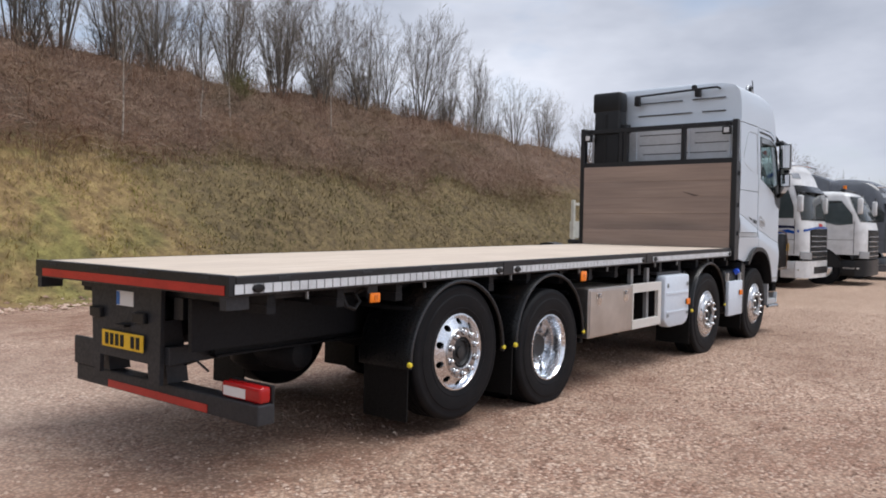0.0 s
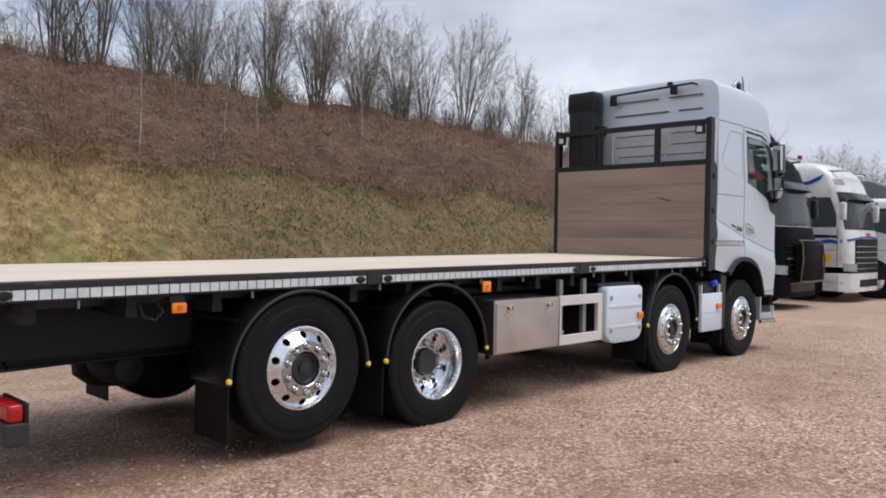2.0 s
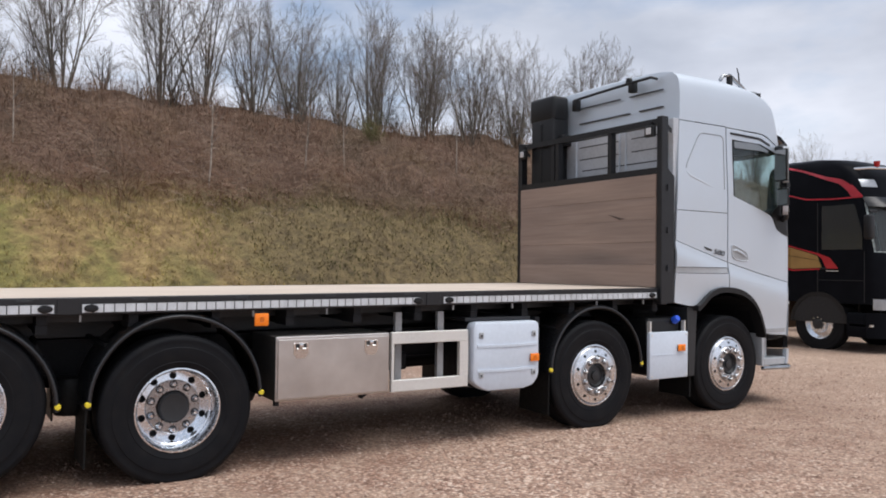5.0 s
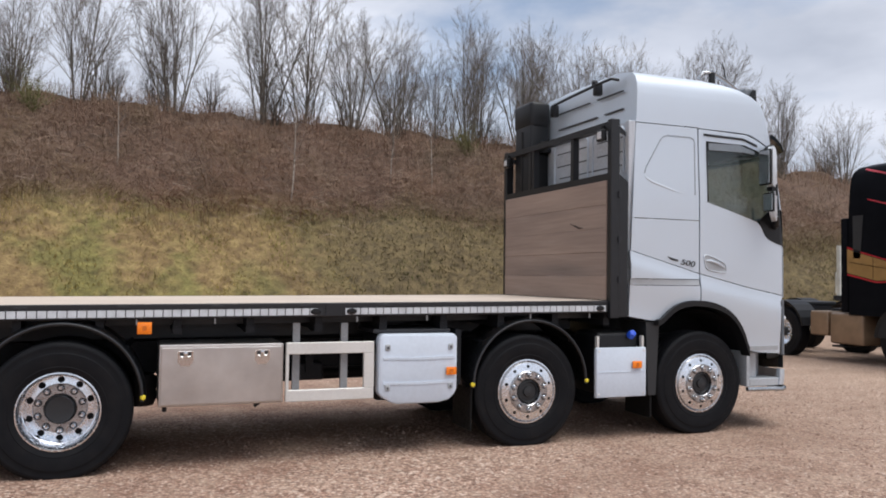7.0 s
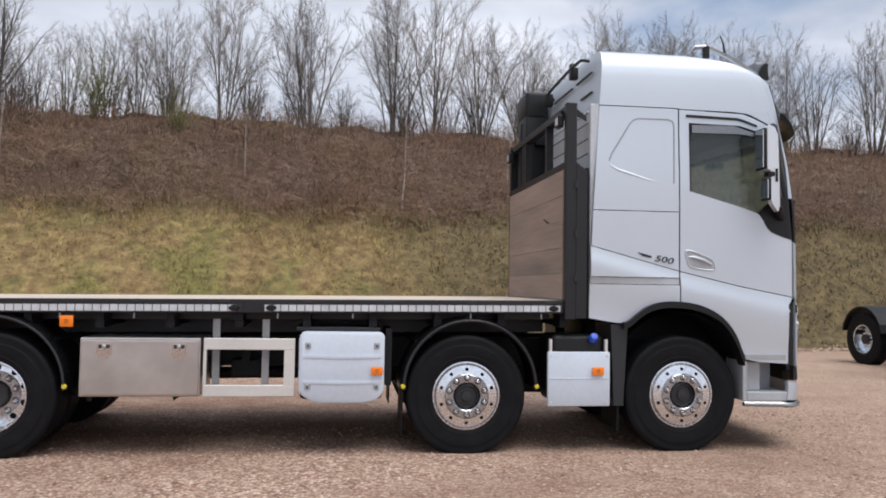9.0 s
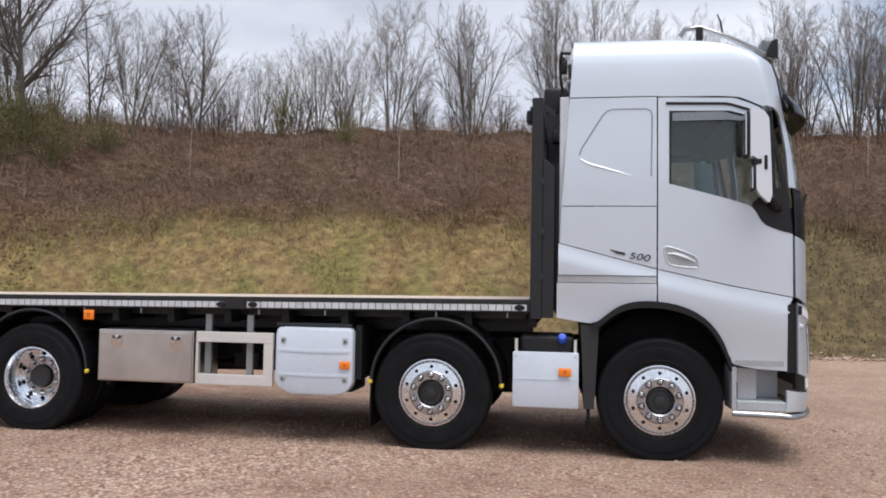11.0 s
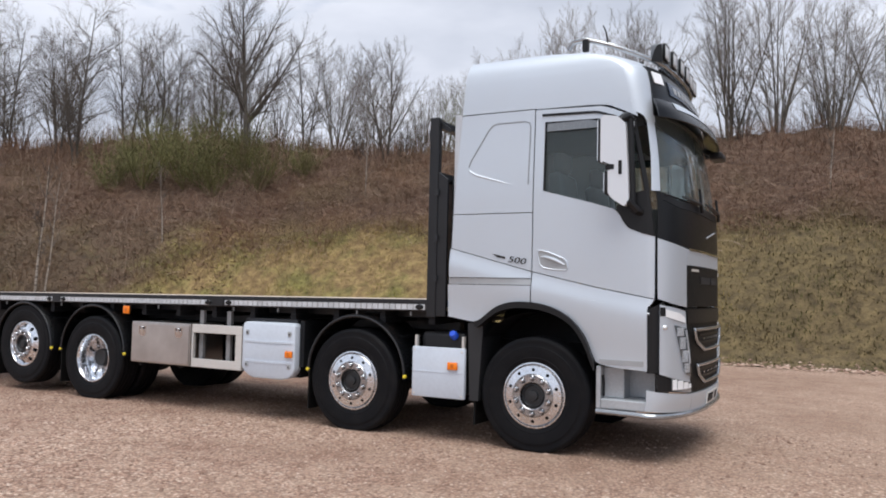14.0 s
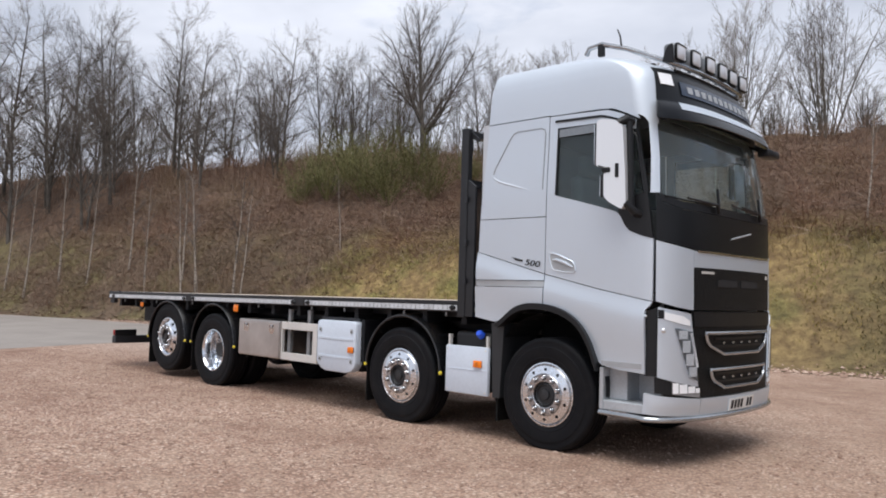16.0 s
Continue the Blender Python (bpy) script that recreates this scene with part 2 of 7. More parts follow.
b.color(b.ramp(b.random(), (0.0, (0.085, 0.071, 0.062)), (0.5, (0.125, 0.105, 0.09)), (1.0, (0.165, 0.14, 0.12))))
M_TWIG = b.m
b = Mat("pale_twigs", (0.2, 0.17, 0.15), 0.9)
b.color(b.ramp(b.random(), (0.0, (0.135, 0.113, 0.095)), (0.5, (0.18, 0.152, 0.128)), (1.0, (0.225, 0.19, 0.158))))
M_TWIGPALE = b.m
b = Mat("pale_bark", (0.16, 0.14, 0.12), 0.9)
v = b.world_pos((1, 1, 0.35))
b.color(b.ramp(b.noise(v, 9, 5), (0.3, (0.075, 0.066, 0.054)), (0.7, (0.20, 0.178, 0.15)))).bump(b.noise(v, 22, 4), 0.5, 0.02)
M_BARKPALE = b.m
b = Mat("birch_bark", (0.5, 0.45, 0.4), 0.8)
v = b.world_pos((1, 1, 3))
b.color(b.ramp(b.noise(v, 5, 4), (0.36, (0.13, 0.105, 0.085)), (0.52, (0.36, 0.31, 0.26))))
M_BIRCH = b.m

# truck surfaces
b = Mat("silver_paint", (0.62, 0.64, 0.67), 0.42, 0.55)
v = b.world_pos()
b.p.inputs["Coat Weight"].default_value, b.p.inputs["Coat Roughness"].default_value = 0.12, 0.25
flake = b.noise(v, 900, 2)
b.color(b.mix(b.ramp(b.noise(v, 1.1, 4), (0.4, 0.0), (0.75, 0.12)), b.ramp(flake, (0.35, (0.575, 0.635, 0.70)), (0.65, (0.65, 0.71, 0.775))), (0.52, 0.52, 0.51)))
b.rough(b.ramp(b.noise(v, 3, 3), (0.3, 0.50), (0.7, 0.45)))
M_SILVER = b.m
M_CHASSIS = plain("chassis_black", (0.0105, 0.0115, 0.014), 0.55, 0.0, 0.1, 5, 0.15, **{"Specular IOR Level": 0.25})
M_BEDBLACK = plain("bed_frame_black", (0.010, 0.011, 0.0135), 0.42, 0.0, 0.15, 7, 0.1)
M_GREYSTEEL = plain("grey_painted_steel", (0.021, 0.023, 0.028), 0.5, 0.0, 0.18, 5, 0.1)
M_PLASTIC = plain("black_plastic", (0.009, 0.0095, 0.011), 0.42, 0.0, 0.1, 8, 0.12, **{"Specular IOR Level": 0.35})
M_GUARD = plain("mudguard_plastic", (0.0045, 0.005, 0.006), 0.28, 0.0, 0.12, 8, 0.08, **{"Specular IOR Level": 0.4})
M_DGREY = plain("dark_grey_trim", (0.022, 0.024, 0.027), 0.45, 0.0, 0.1, 9, 0.1)
M_WHITE = plain("white_cover", (0.62, 0.69, 0.78), 0.4, 0.0, 0.05, 3, 0.05)
M_ALU = plain("aluminium_frame", (0.72, 0.71, 0.68), 0.42, 0.35, 0.08, 6)
M_LINE = plain("panel_gap", (0.012, 0.012, 0.013), 0.7, 0.0, 0.0)
M_ORANGE = plain("orange_lens", (0.95, 0.24, 0.015), 0.25, 0.0, 0.05, 20)
M_YELLOW = plain("yellow_plug", (0.75, 0.6, 0.04), 0.4, 0.0, 0.05, 20)
M_BLUE = plain("blue_cap", (0.02, 0.09, 0.62), 0.4, 0.0, 0.05, 20)
M_RED = plain("red_tape", (0.50, 0.03, 0.02), 0.4, 0.0, 0.12, 9)
M_REDLENS = plain("red_lens", (0.36, 0.009, 0.010), 0.15, 0.0, 0.0)
M_CLEAR = plain("clear_lens", (0.75, 0.76, 0.78), 0.12, 0.3, 0.05)
M_PLATEY = plain("yellow_plate", (0.85, 0.52, 0.02), 0.4, 0.0, 0.04)
M_PLATEW = plain("white_plate", (0.8, 0.8, 0.78), 0.4, 0.0, 0.04)
M_REFLECT = plain("reflective_tape", (0.62, 0.65, 0.68), 0.35, 0.0, 0.15, 18)
M_RUBBER = plain("rubber_flap", (0.007, 0.007, 0.0075), 0.6, 0.0, 0.15, 6, 0.1, **{"Specular IOR Level": 0.2})
M_INTERIOR = plain("cab_interior", (0.05, 0.054, 0.056), 0.8, 0.0, 0.1)
M_SEAT = plain("seat_fabric", (0.14, 0.145, 0.145), 0.9, 0.0, 0.1, 12)
M_PALECLOTH = plain("pale_cloth", (0.15, 0.15, 0.145), 0.9, 0.0, 0.1, 9)
b = Mat("tyre_rubber", (0.017, 0.017, 0.018), 0.6)
b.p.inputs["Specular IOR Level"].default_value = 0.16
v = b.world_pos()
b.color(b.mix(b.ramp(b.noise(v, 7, 5), (0.45, 0.0), (0.85, 0.3)), (0.0058, 0.0064, 0.0082), (0.028, 0.025, 0.023))).bump(b.noise(v, 60, 3), 0.15, 0.004)
M_TYRE = b.m
b = Mat("polished_alloy", (0.82, 0.83, 0.85), 0.14, 1.0)
v = b.world_pos()
b.color(b.ramp(b.noise(v, 25, 5), (0.3, (0.72, 0.75, 0.79)), (0.6, (0.83, 0.87, 0.92)))).rough(b.ramp(b.noise(v, 40, 4), (0.3, 0.30), (0.7, 0.17)))
M_ALLOY = b.m
b = Mat("cast_alloy", (0.5, 0.5, 0.5), 0.3, 1.0)
v = b.world_pos()
b.color(b.ramp(b.noise(v, 30, 5), (0.3, (0.31, 0.315, 0.33)), (0.65, (0.51, 0.52, 0.54)))).rough(b.ramp(b.noise(v, 40, 4), (0.3, 0.36), (0.7, 0.22)))
M_FLANGE = b.m
M_CHROME = Mat("chrome", (0.70, 0.71, 0.72), 0.1, 1.0).m
b = Mat("stainless_sheet", (0.56, 0.54, 0.52), 0.34, 1.0)
v = b.coords((1.5, 1.5, 120))
b.color(b.ramp(b.noise(b.world_pos(), 3, 5), (0.3, (0.50, 0.475, 0.455)), (0.7, (0.66, 0.64, 0.62)))).rough(b.ramp(b.noise(v, 3, 4), (0.3, 0.28), (0.7, 0.46)))
M_STAINLESS = b.m
b = Mat("deck_ply", (0.5, 0.4, 0.3), 0.7)
v = b.world_pos((0.35, 5, 1))
w1, w2 = b.noise(v, 4, 6, 0.6), b.noise(b.world_pos(), 1.2, 5)
b.color(b.mix(b.ramp(w2, (0.4, 0.0), (0.75, 0.45)), b.ramp(w1, (0.3, (0.50, 0.41, 0.33)), (0.7, (0.66, 0.57, 0.48))), (0.44, 0.36, 0.30))).bump(w1, 0.1, 0.003)
M_DECK = b.m
b = Mat("weathered_board", (0.3, 0.22, 0.18), 0.75)
v = b.world_pos((1, 0.5, 11))
w1, w2 = b.noise(v, 2.6, 6, 0.55), b.noise(b.world_pos((1, 0.4, 1.6)), 2.2, 5)
base = b.ramp(w1, (0.22, (0.22, 0.163, 0.134)), (0.5, (0.265, 0.20, 0.167)), (0.78, (0.315, 0.245, 0.207)))
tone_ = b.mix(0.6, b.random(), b.noise(b.world_pos((0.0, 0.15, 1.0)), 3.1, 1))
tint = b.ramp(tone_, (0.32, (0.62, 0.63, 0.66)), (0.5, (0.97, 0.96, 0.95)), (0.68, (1.2, 1.17, 1.13)))
b.color(b.mix(1.0, b.mix(b.ramp(w2, (0.45, 0.0), (0.75, 0.4)), base, (0.22, 0.165, 0.14)), tint, "MULTIPLY")).bump(w1, 0.25, 0.004)
M_BOARD = b.m


def glass(name, tint, haze=0.0):
    """Tinted safety glass: see-through, with a mirror gloss that grows at grazing angles."""
    m = bpy.data.materials.new(name)
    m.use_nodes = True
    n, l = m.node_tree.nodes, m.node_tree.links
    n.remove(n.get("Principled BSDF"))
    tr, gl, fr, mx = n.new("ShaderNodeBsdfTransparent"), n.new("ShaderNodeBsdfGlossy"), n.new("ShaderNodeLayerWeight"), n.new("ShaderNodeMixShader")
    tr.inputs["Color"].default_value = rgb(tint)
    gl.inputs["Roughness"].default_value = 0.02
    fr.inputs["Blend"].default_value = 0.5
    pw, ma = n.new("ShaderNodeMath"), n.new("ShaderNodeMath")
    pw.operation, ma.operation = "POWER", "MULTIPLY_ADD"
    pw.inputs[1].default_value = 4.5
    ma.inputs[1].default_value, ma.inputs[2].default_value = 0.9, 0.042
    l.new(fr.outputs["Facing"], pw.inputs[0])
    l.new(pw.outputs[0], ma.inputs[0])
    l.new(ma.outputs[0], mx.inputs["Fac"])
    l.new(tr.outputs["BSDF"], mx.inputs[1])
    l.new(gl.outputs["BSDF"], mx.inputs[2])
    out = mx.outputs["Shader"]
    if haze:                            # pale haze of reflected light put into the pane as diffuse grey-green
        df, m2 = n.new("ShaderNodeBsdfDiffuse"), n.new("ShaderNodeMixShader")
        df.inputs["Color"].default_value = (0.48, 0.53, 0.53, 1)
        m2.inputs["Fac"].default_value = haze
        l.new(out, m2.inputs[1])
        l.new(df.outputs["BSDF"], m2.inputs[2])
        out = m2.outputs["Shader"]
    l.new(out, n.get("Material Output").inputs["Surface"])
    return m


M_GLASS = glass("tinted_glass", (0.82, 0.91, 0.915), 0.022)
M_SCREEN = glass("windscreen_glass", (0.90, 0.955, 0.94), 0.06)
M_DARKGLASS = glass("dark_glass", (0.22, 0.27, 0.28), 0.07)
M_GREYTRIM = plain("grey_trim", (0.42, 0.44, 0.46), 0.45, 0.2, 0.1, 12)
M_DARKTRIM = plain("satin_dark_trim", (0.009, 0.010, 0.0115), 0.32, 0.0, 0.08, 7, 0.04, **{"Specular IOR Level": 0.3})
M_STEP = plain("step_silver", (0.50, 0.53, 0.56), 0.4, 0.3, 0.1, 6)
M_CHROMEDARK = plain("lamp_inner", (0.36, 0.38, 0.40), 0.2, 0.45, 0.1, 15)
M_LAMPBRIGHT = plain("lamp_reflector", (0.92, 0.94, 0.96), 0.3, 0.0, 0.05, 15)
M_DARKCHROME = plain("dark_chrome", (0.42, 0.44, 0.46), 0.22, 0.8, 0.1, 15)
M_LENS = glass("lamp_lens", (0.88, 0.89, 0.9))
b = Mat("mesh_grille", (0.02, 0.02, 0.022), 0.5)
b.p.inputs["Specular IOR Level"].default_value = 0.2
v = b.world_pos()
b.color(b.ramp(b.voronoi(v, 70), (0.2, (0.002, 0.002, 0.002)), (0.5, (0.007, 0.0075, 0.008)))).bump(b.voronoi(v, 70), 0.6, 0.01)
M_GRILLE = b.m
M_DEFLECT = plain("smoky_deflector", (0.20, 0.225, 0.25), 0.25, 0.0, 0.05)
M_SPOTBODY = plain("spot_lamp_grey", (0.20, 0.215, 0.23), 0.35, 0.4, 0.1, 9)
M_SPOTLENS = plain("spot_lens", (0.78, 0.80, 0.83), 0.18, 0.3, 0.04)
M_GROOVE = plain("wall_groove", (0.07, 0.075, 0.085), 0.6, 0.0, 0.1)
# lighter than the guard; the bead's highlight is put into this colour
M_LIP = plain("guard_lip", (0.022, 0.024, 0.028), 0.3, 0.0, 0.1, 8)
M_GALV = plain("galvanised_steel", (0.30, 0.31, 0.32), 0.45, 0.5, 0.15, 14)
M_SIGN = plain("sign_face", (0.03, 0.045, 0.075), 0.2, 0.0, 0.05)
M_SMOKE = plain("smoked_visor", (0.008, 0.009, 0.011), 0.22, 0.0, 0.05, **{"Specular IOR Level": 0.3})
M_REARWALL = plain("grey_rear_wall", (0.58, 0.61, 0.65), 0.45, 0.2, 0.12, 5)
M_CHROMEPAINT = Mat("mirror_shell", (0.80, 0.82, 0.84), 0.28, 0.5).m
# darker silver; the pressed line's shade is put into its colour
M_GROOVESHADE = plain("pressed_groove", (0.30, 0.33, 0.36), 0.4, 0.3, 0.05)
b = Mat("loose_stone", (0.4, 0.3, 0.24), 0.9)
b.color(b.ramp(b.island(), (0.0, (0.20, 0.12, 0.088)), (0.6, (0.40, 0.27, 0.205)), (1.0, (0.56, 0.43, 0.35))))
M_STONE = b.m

M_MIRROR = Mat("mirror_glass", (0.8, 0.8, 0.8), 0.02, 1.0).m


# ---- building helpers ----
def part(name, bm, material, parent=None, label="", smooth=False):
    """Link a bmesh as one mesh object, under a thing or a part."""
    me = bpy.data.meshes.new(name)
    bmesh.ops.recalc_face_normals(bm, faces=bm.faces)
    bm.to_mesh(me)
    bm.free()
    if smooth:
        for p in me.polygons:
            p.use_smooth = True
        me.set_sharp_from_angle(angle=radians(35))
    me.materials.append(material)
    ob = new(name, me)
    ob.parent = parent
    if label:
        ob["label"] = label
    return ob


def share(ob, m, parent):
    """Another object on the same mesh, a piece or part at the pose m."""
    o = bpy.data.objects.new(ob.name.split(".")[0], ob.data)
    scene.collection.objects.link(o)
    o.parent, o.matrix_basis = parent, m
    if "label" in ob:
        o["label"] = ob["label"]
    return o


def thing(name, label, category, at=None, group="", kind=""):
    e = new(name)
    if at is not None:
        e.matrix_basis = at
    return tagged(e, label, category, group, kind)


def box(x0, x1, y0, y1, z0, z1, bevel=0.0, seg=2):
    bm = bmesh.new()
    bmesh.ops.create_cube(bm, size=1, matrix=Matrix.Translation(((x0 + x1) / 2, (y0 + y1) / 2, (z0 + z1) / 2)) @ Matrix.Diagonal((x1 - x0, y1 - y0, z1 - z0, 1)))
    if bevel:
        bmesh.ops.bevel(bm, geom=bm.edges[:], offset=bevel, segments=seg, profile=0.5, affect="EDGES")
    return bm


def join(*bms):
    """All the bmeshes in one."""
    out = bmesh.new()
    for b_ in bms:
        me = bpy.data.meshes.new("tmp")
        b_.to_mesh(me)
        b_.free()
        out.from_mesh(me)
        bpy.data.meshes.remove(me)
    return out


def moved(bm, m):
    bmesh.ops.transform(bm, matrix=m, verts=bm.verts)
    return bm


def prism(points, axis, a, b_, bevel=0.0):
    """A polygon in the two other axes, pushed out from a to b_ along the axis."""
    bm = bmesh.new()

    def at(p, d):
        return {"x": (d, p[0], p[1]), "y": (p[0], d, p[1]), "z": (p[0], p[1], d)}[axis]
    lo, hi = [bm.verts.new(at(p, a)) for p in points], [bm.verts.new(at(p, b_)) for p in points]
    n = len(points)
    bm.faces.new(lo)
    bm.faces.new(hi[::-1])
    for i in range(n):
        bm.faces.new((lo[i], lo[(i + 1) % n], hi[(i + 1) % n], hi[i]))
    if bevel:
        bmesh.ops.bevel(bm, geom=bm.edges[:], offset=bevel, segments=2, profile=0.5, affect="EDGES")
    return bm


def tube(points, radius, sides=8, ends=True):
    """A round bar along points; radius may be one number or one for each point."""
    bm = bmesh.new()
    pts = [Vector(p) for p in points]
    rads = radius if isinstance(radius, (list, tuple)) else [radius] * len(pts)
    rings = []
    for i, p in enumerate(pts):
        d = (pts[min(i + 1, len(pts) - 1)] - pts[max(i - 1, 0)]).normalized()
        u = d.orthogonal().normalized() if i == 0 else (u - d * u.dot(d)).normalized()
        w = d.cross(u)
        rings.append([bm.verts.new(p + (u * math.cos(2 * math.pi * k / sides) + w * math.sin(2 * math.pi * k / sides)) * rads[i]) for k in range(sides)])
    for r0, r1 in zip(rings, rings[1:]):
        for k in range(sides):
            bm.faces.new((r0[k], r0[(k + 1) % sides], r1[(k + 1) % sides], r1[k]))
    if ends:
        bm.faces.new(rings[0][::-1])
        bm.faces.new(rings[-1])
    return bm


def lathe(profile, seg=48, closed=False):
    """Turn (radius, y) pairs round the y axis."""
    bm = bmesh.new()
    rings = []
    for r, y in profile:
        rings.append([bm.verts.new((r * math.cos(2 * math.pi * k / seg), y, r * math.sin(2 * math.pi * k / seg))) for k in range(seg)])
    pairs = list(zip(rings, rings[1:])) + ([(rings[-1], rings[0])] if closed else [])
    for r0, r1 in pairs:
        for k in range(seg):
            bm.faces.new((r0[k], r0[(k + 1) % seg], r1[(k + 1) % seg], r1[k]))
    return bm


def smoothstep(a, b_, x):
    t = max(0.0, min(1.0, (x - a) / (b_ - a)))
    return t * t * (3 - 2 * t)


def interp(x, table):
    """Piecewise linear reading of a table of (x, y)."""
    if x <= table[0][0]:
        return table[0][1]
    for (x0, y0), (x1, y1) in zip(table, table[1:]):
        if x <= x1:
            return y0 + (y1 - y0) * (x - x0) / (x1 - x0)
    return table[-1][1]


# ---- ground and bank ----
FOOT = [(-90, -30), (-45, -6), (-30, 2.0), (-21, 5.8), (-17, 7.0), (-12, 8.2), (-7, 10.1), (0, 10.8), (6, 11.0), (10, 11.7), (20, 11.8), (40, 12.0), (90, 13.0), (150, 8.0), (400, -60)]
PROFILE = [(-1.0, 0.0), (0.0, 0.03), (0.5, 0.2), (1.8, 1.6), (3.5, 3.2), (5.0, 4.2), (8.0, 5.8), (10.5, 7.0), (12.5, 7.4), (30, 7.6), (300, 7.6)]


def foot(x):
    return interp(x, FOOT) + 0.25 * noise.noise(Vector((x * 0.23, 3.1, 0)))


def bank_scale(x):
    return interp(x, [(-60, 0.75), (-30, 1.05), (-14, 1.1), (-5, 1.0), (30, 1.0), (60, 0.8), (110, 0.5)])


def ground_z(x, y):
    d = y - foot(x)
    z = interp(d, PROFILE) * bank_scale(x)
    if d > 0.2:
        amp = min(1.0, d / 2.0)
        z += amp * (0.28 * noise.noise(Vector((x * 0.25, y * 0.25, 0))) + (0.07 + 0.38 * smoothstep(3.0, 4.5, d)) * noise.noise(Vector((x * 0.8, y * 0.8, 5.0))))
    return z


def grid_sheet(xs, ys, zf):
    bm = bmesh.new()
    rows = [[bm.verts.new((x, y, zf(x, y))) for x in xs] for y in ys]
    for r0, r1 in zip(rows, rows[1:]):
        for i in range(len(xs) - 1):
            bm.faces.new((r0[i], r0[i + 1], r1[i + 1], r1[i]))
    return bm


def spread(*spans):
    out = []
    for a, b_, step in spans:
        n = max(1, round((b_ - a) / step))
        out += [a + (b_ - a) * i / n for i in range(n)]
    return out + [spans[-1][1]]


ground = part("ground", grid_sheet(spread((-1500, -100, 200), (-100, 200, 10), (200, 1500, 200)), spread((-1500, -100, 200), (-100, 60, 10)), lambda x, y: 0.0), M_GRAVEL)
tagged(ground, "flat yard of pinkish crushed gravel", "gravel ground", kind="structure")
bank = bmesh.new()
xs = spread((-90, -30, 3), (-30, 45, 0.4), (45, 150, 4), (150, 1500, 120))
ds = spread((-0.6, 14, 0.4), (14, 40, 4), (40, 700, 90))
rows_ = []
for d in ds:
    rows_.append([bank.verts.new((x, foot(x) + d, ground_z(x, foot(x) + d) - (0.06 if d < -0.3 else 0.0))) for x in xs])
for r0, r1 in zip(rows_, rows_[1:]):
    for i in range(len(xs) - 1):
        bank.faces.new((r0[i], r0[i + 1], r1[i + 1], r1[i]))
bank = part("bank", bank, M_BANK, smooth=True)
tagged(bank, "grassy earth bank with mossy turf below brown scrub", "bank", kind="structure")
lane = bmesh.new()
ring_ = [(-4.6, -6), (-4.0, -0.5), (-4.9, 2.4), (-6.5, 6.0), (-7.5, 9.0), (-9, 8.6), (-13, 7.2), (-18, 6.3), (-22, 4.8), (-31, 0.8), (-46, -7), (-46, -20), (-20, -14)]
lane.faces.new([lane.verts.new((x, y, 0.004)) for x, y in ring_])
lane = part("road", lane, M_TARMAC)
tagged(lane, "worn grey tarmac lane beside the gravel", "road", kind="structure")


# ---- the flatbed truck ----
YC = 1.19          # the truck's centre line
truck = thing("flatbed_truck", "silver eight-wheel flatbed lorry with black chassis and bare wooden deck", "truck")


def zs(x):
    """Height of the middle of the reflective tape on the side rail; the bed rises a little to the front."""
    return 1.222 + 0.0088 * x


def sheared(bm):
    for v_ in bm.verts:
        v_.co.z += 0.0088 * v_.co.x
    return bm


# wheels
def rim_web(r0, r1, y0, y1, holes, rh, squash=1.0):
    """A turned disc between two radii with round holes right through it."""
    bm = bmesh.new()
    k = 24
    for s in range(holes):
        a0, a1 = 2 * math.pi * s / holes, 2 * math.pi * (s + 1) / holes
        am, rm = (a0 + a1) / 2, (r0 + r1) / 2
        outer = []
        for i in range(k):
            t = i / k * 4
            e, f_ = int(t), t - int(t)
            a, r = [(a0 + (a1 - a0) * f_, r0), (a1, r0 + (r1 - r0) * f_), (a1 + (a0 - a1) * f_, r1), (a0, r1 + (r0 - r1) * f_)][e]
            outer.append((a, r))
        vo, vi, vb = [], [], []
        for i, (a, r) in enumerate(outer):
            yy = y0 + (y1 - y0) * (r - r0) / (r1 - r0)
            vo.append(bm.verts.new((r * math.cos(a), yy, r * math.sin(a))))
            ang = math.atan2((r - rm), (a - am) * rm)
            ri, ai = rm + rh * math.sin(ang) * squash, am + rh * math.cos(ang) / rm
            yy = y0 + (y1 - y0) * (ri - r0) / (r1 - r0)
            vi.append(bm.verts.new((ri * math.cos(ai), yy, ri * math.sin(ai))))
            vb.append(bm.verts.new((ri * math.cos(ai), yy + 0.025, ri * math.sin(ai))))
        for i in range(k):
            j = (i + 1) % k
            bm.faces.new((vo[i], vo[j], vi[j], vi[i]))
            bm.faces.new((vi[i], vi[j], vb[j], vb[i]))
    bmesh.ops.remove_doubles(bm, verts=bm.verts, dist=0.0004)
    return bm


def tyre_mesh(width, radius=0.538):
    w = width / 2
    prof = [(0.285, -w * 0.72), (0.30, -w * 0.86), (0.33, -w * 0.93), (0.345, -w * 0.96), (0.35, -w * 0.945), (0.40, -w * 1.0), (0.448, -w * 0.99), (0.452, -w * 0.965), (0.492, -w * 0.925), (0.497, -w * 0.935), (0.515, -w * 0.905), (0.525, -w * 0.86), (radius - 0.003, -w * 0.80), (radius, -w * 0.72)]
    for gy in (-0.5, -0.17, 0.17, 0.5):
        prof += [(radius, w * (gy - 0.05)), (radius - 0.013, w * (gy - 0.04)), (radius - 0.013, w * (gy + 0.04)), (radius, w * (gy + 0.05))]
    prof += [(r, -y) for r, y in reversed(prof[:14])]
    return lathe(prof, 72)


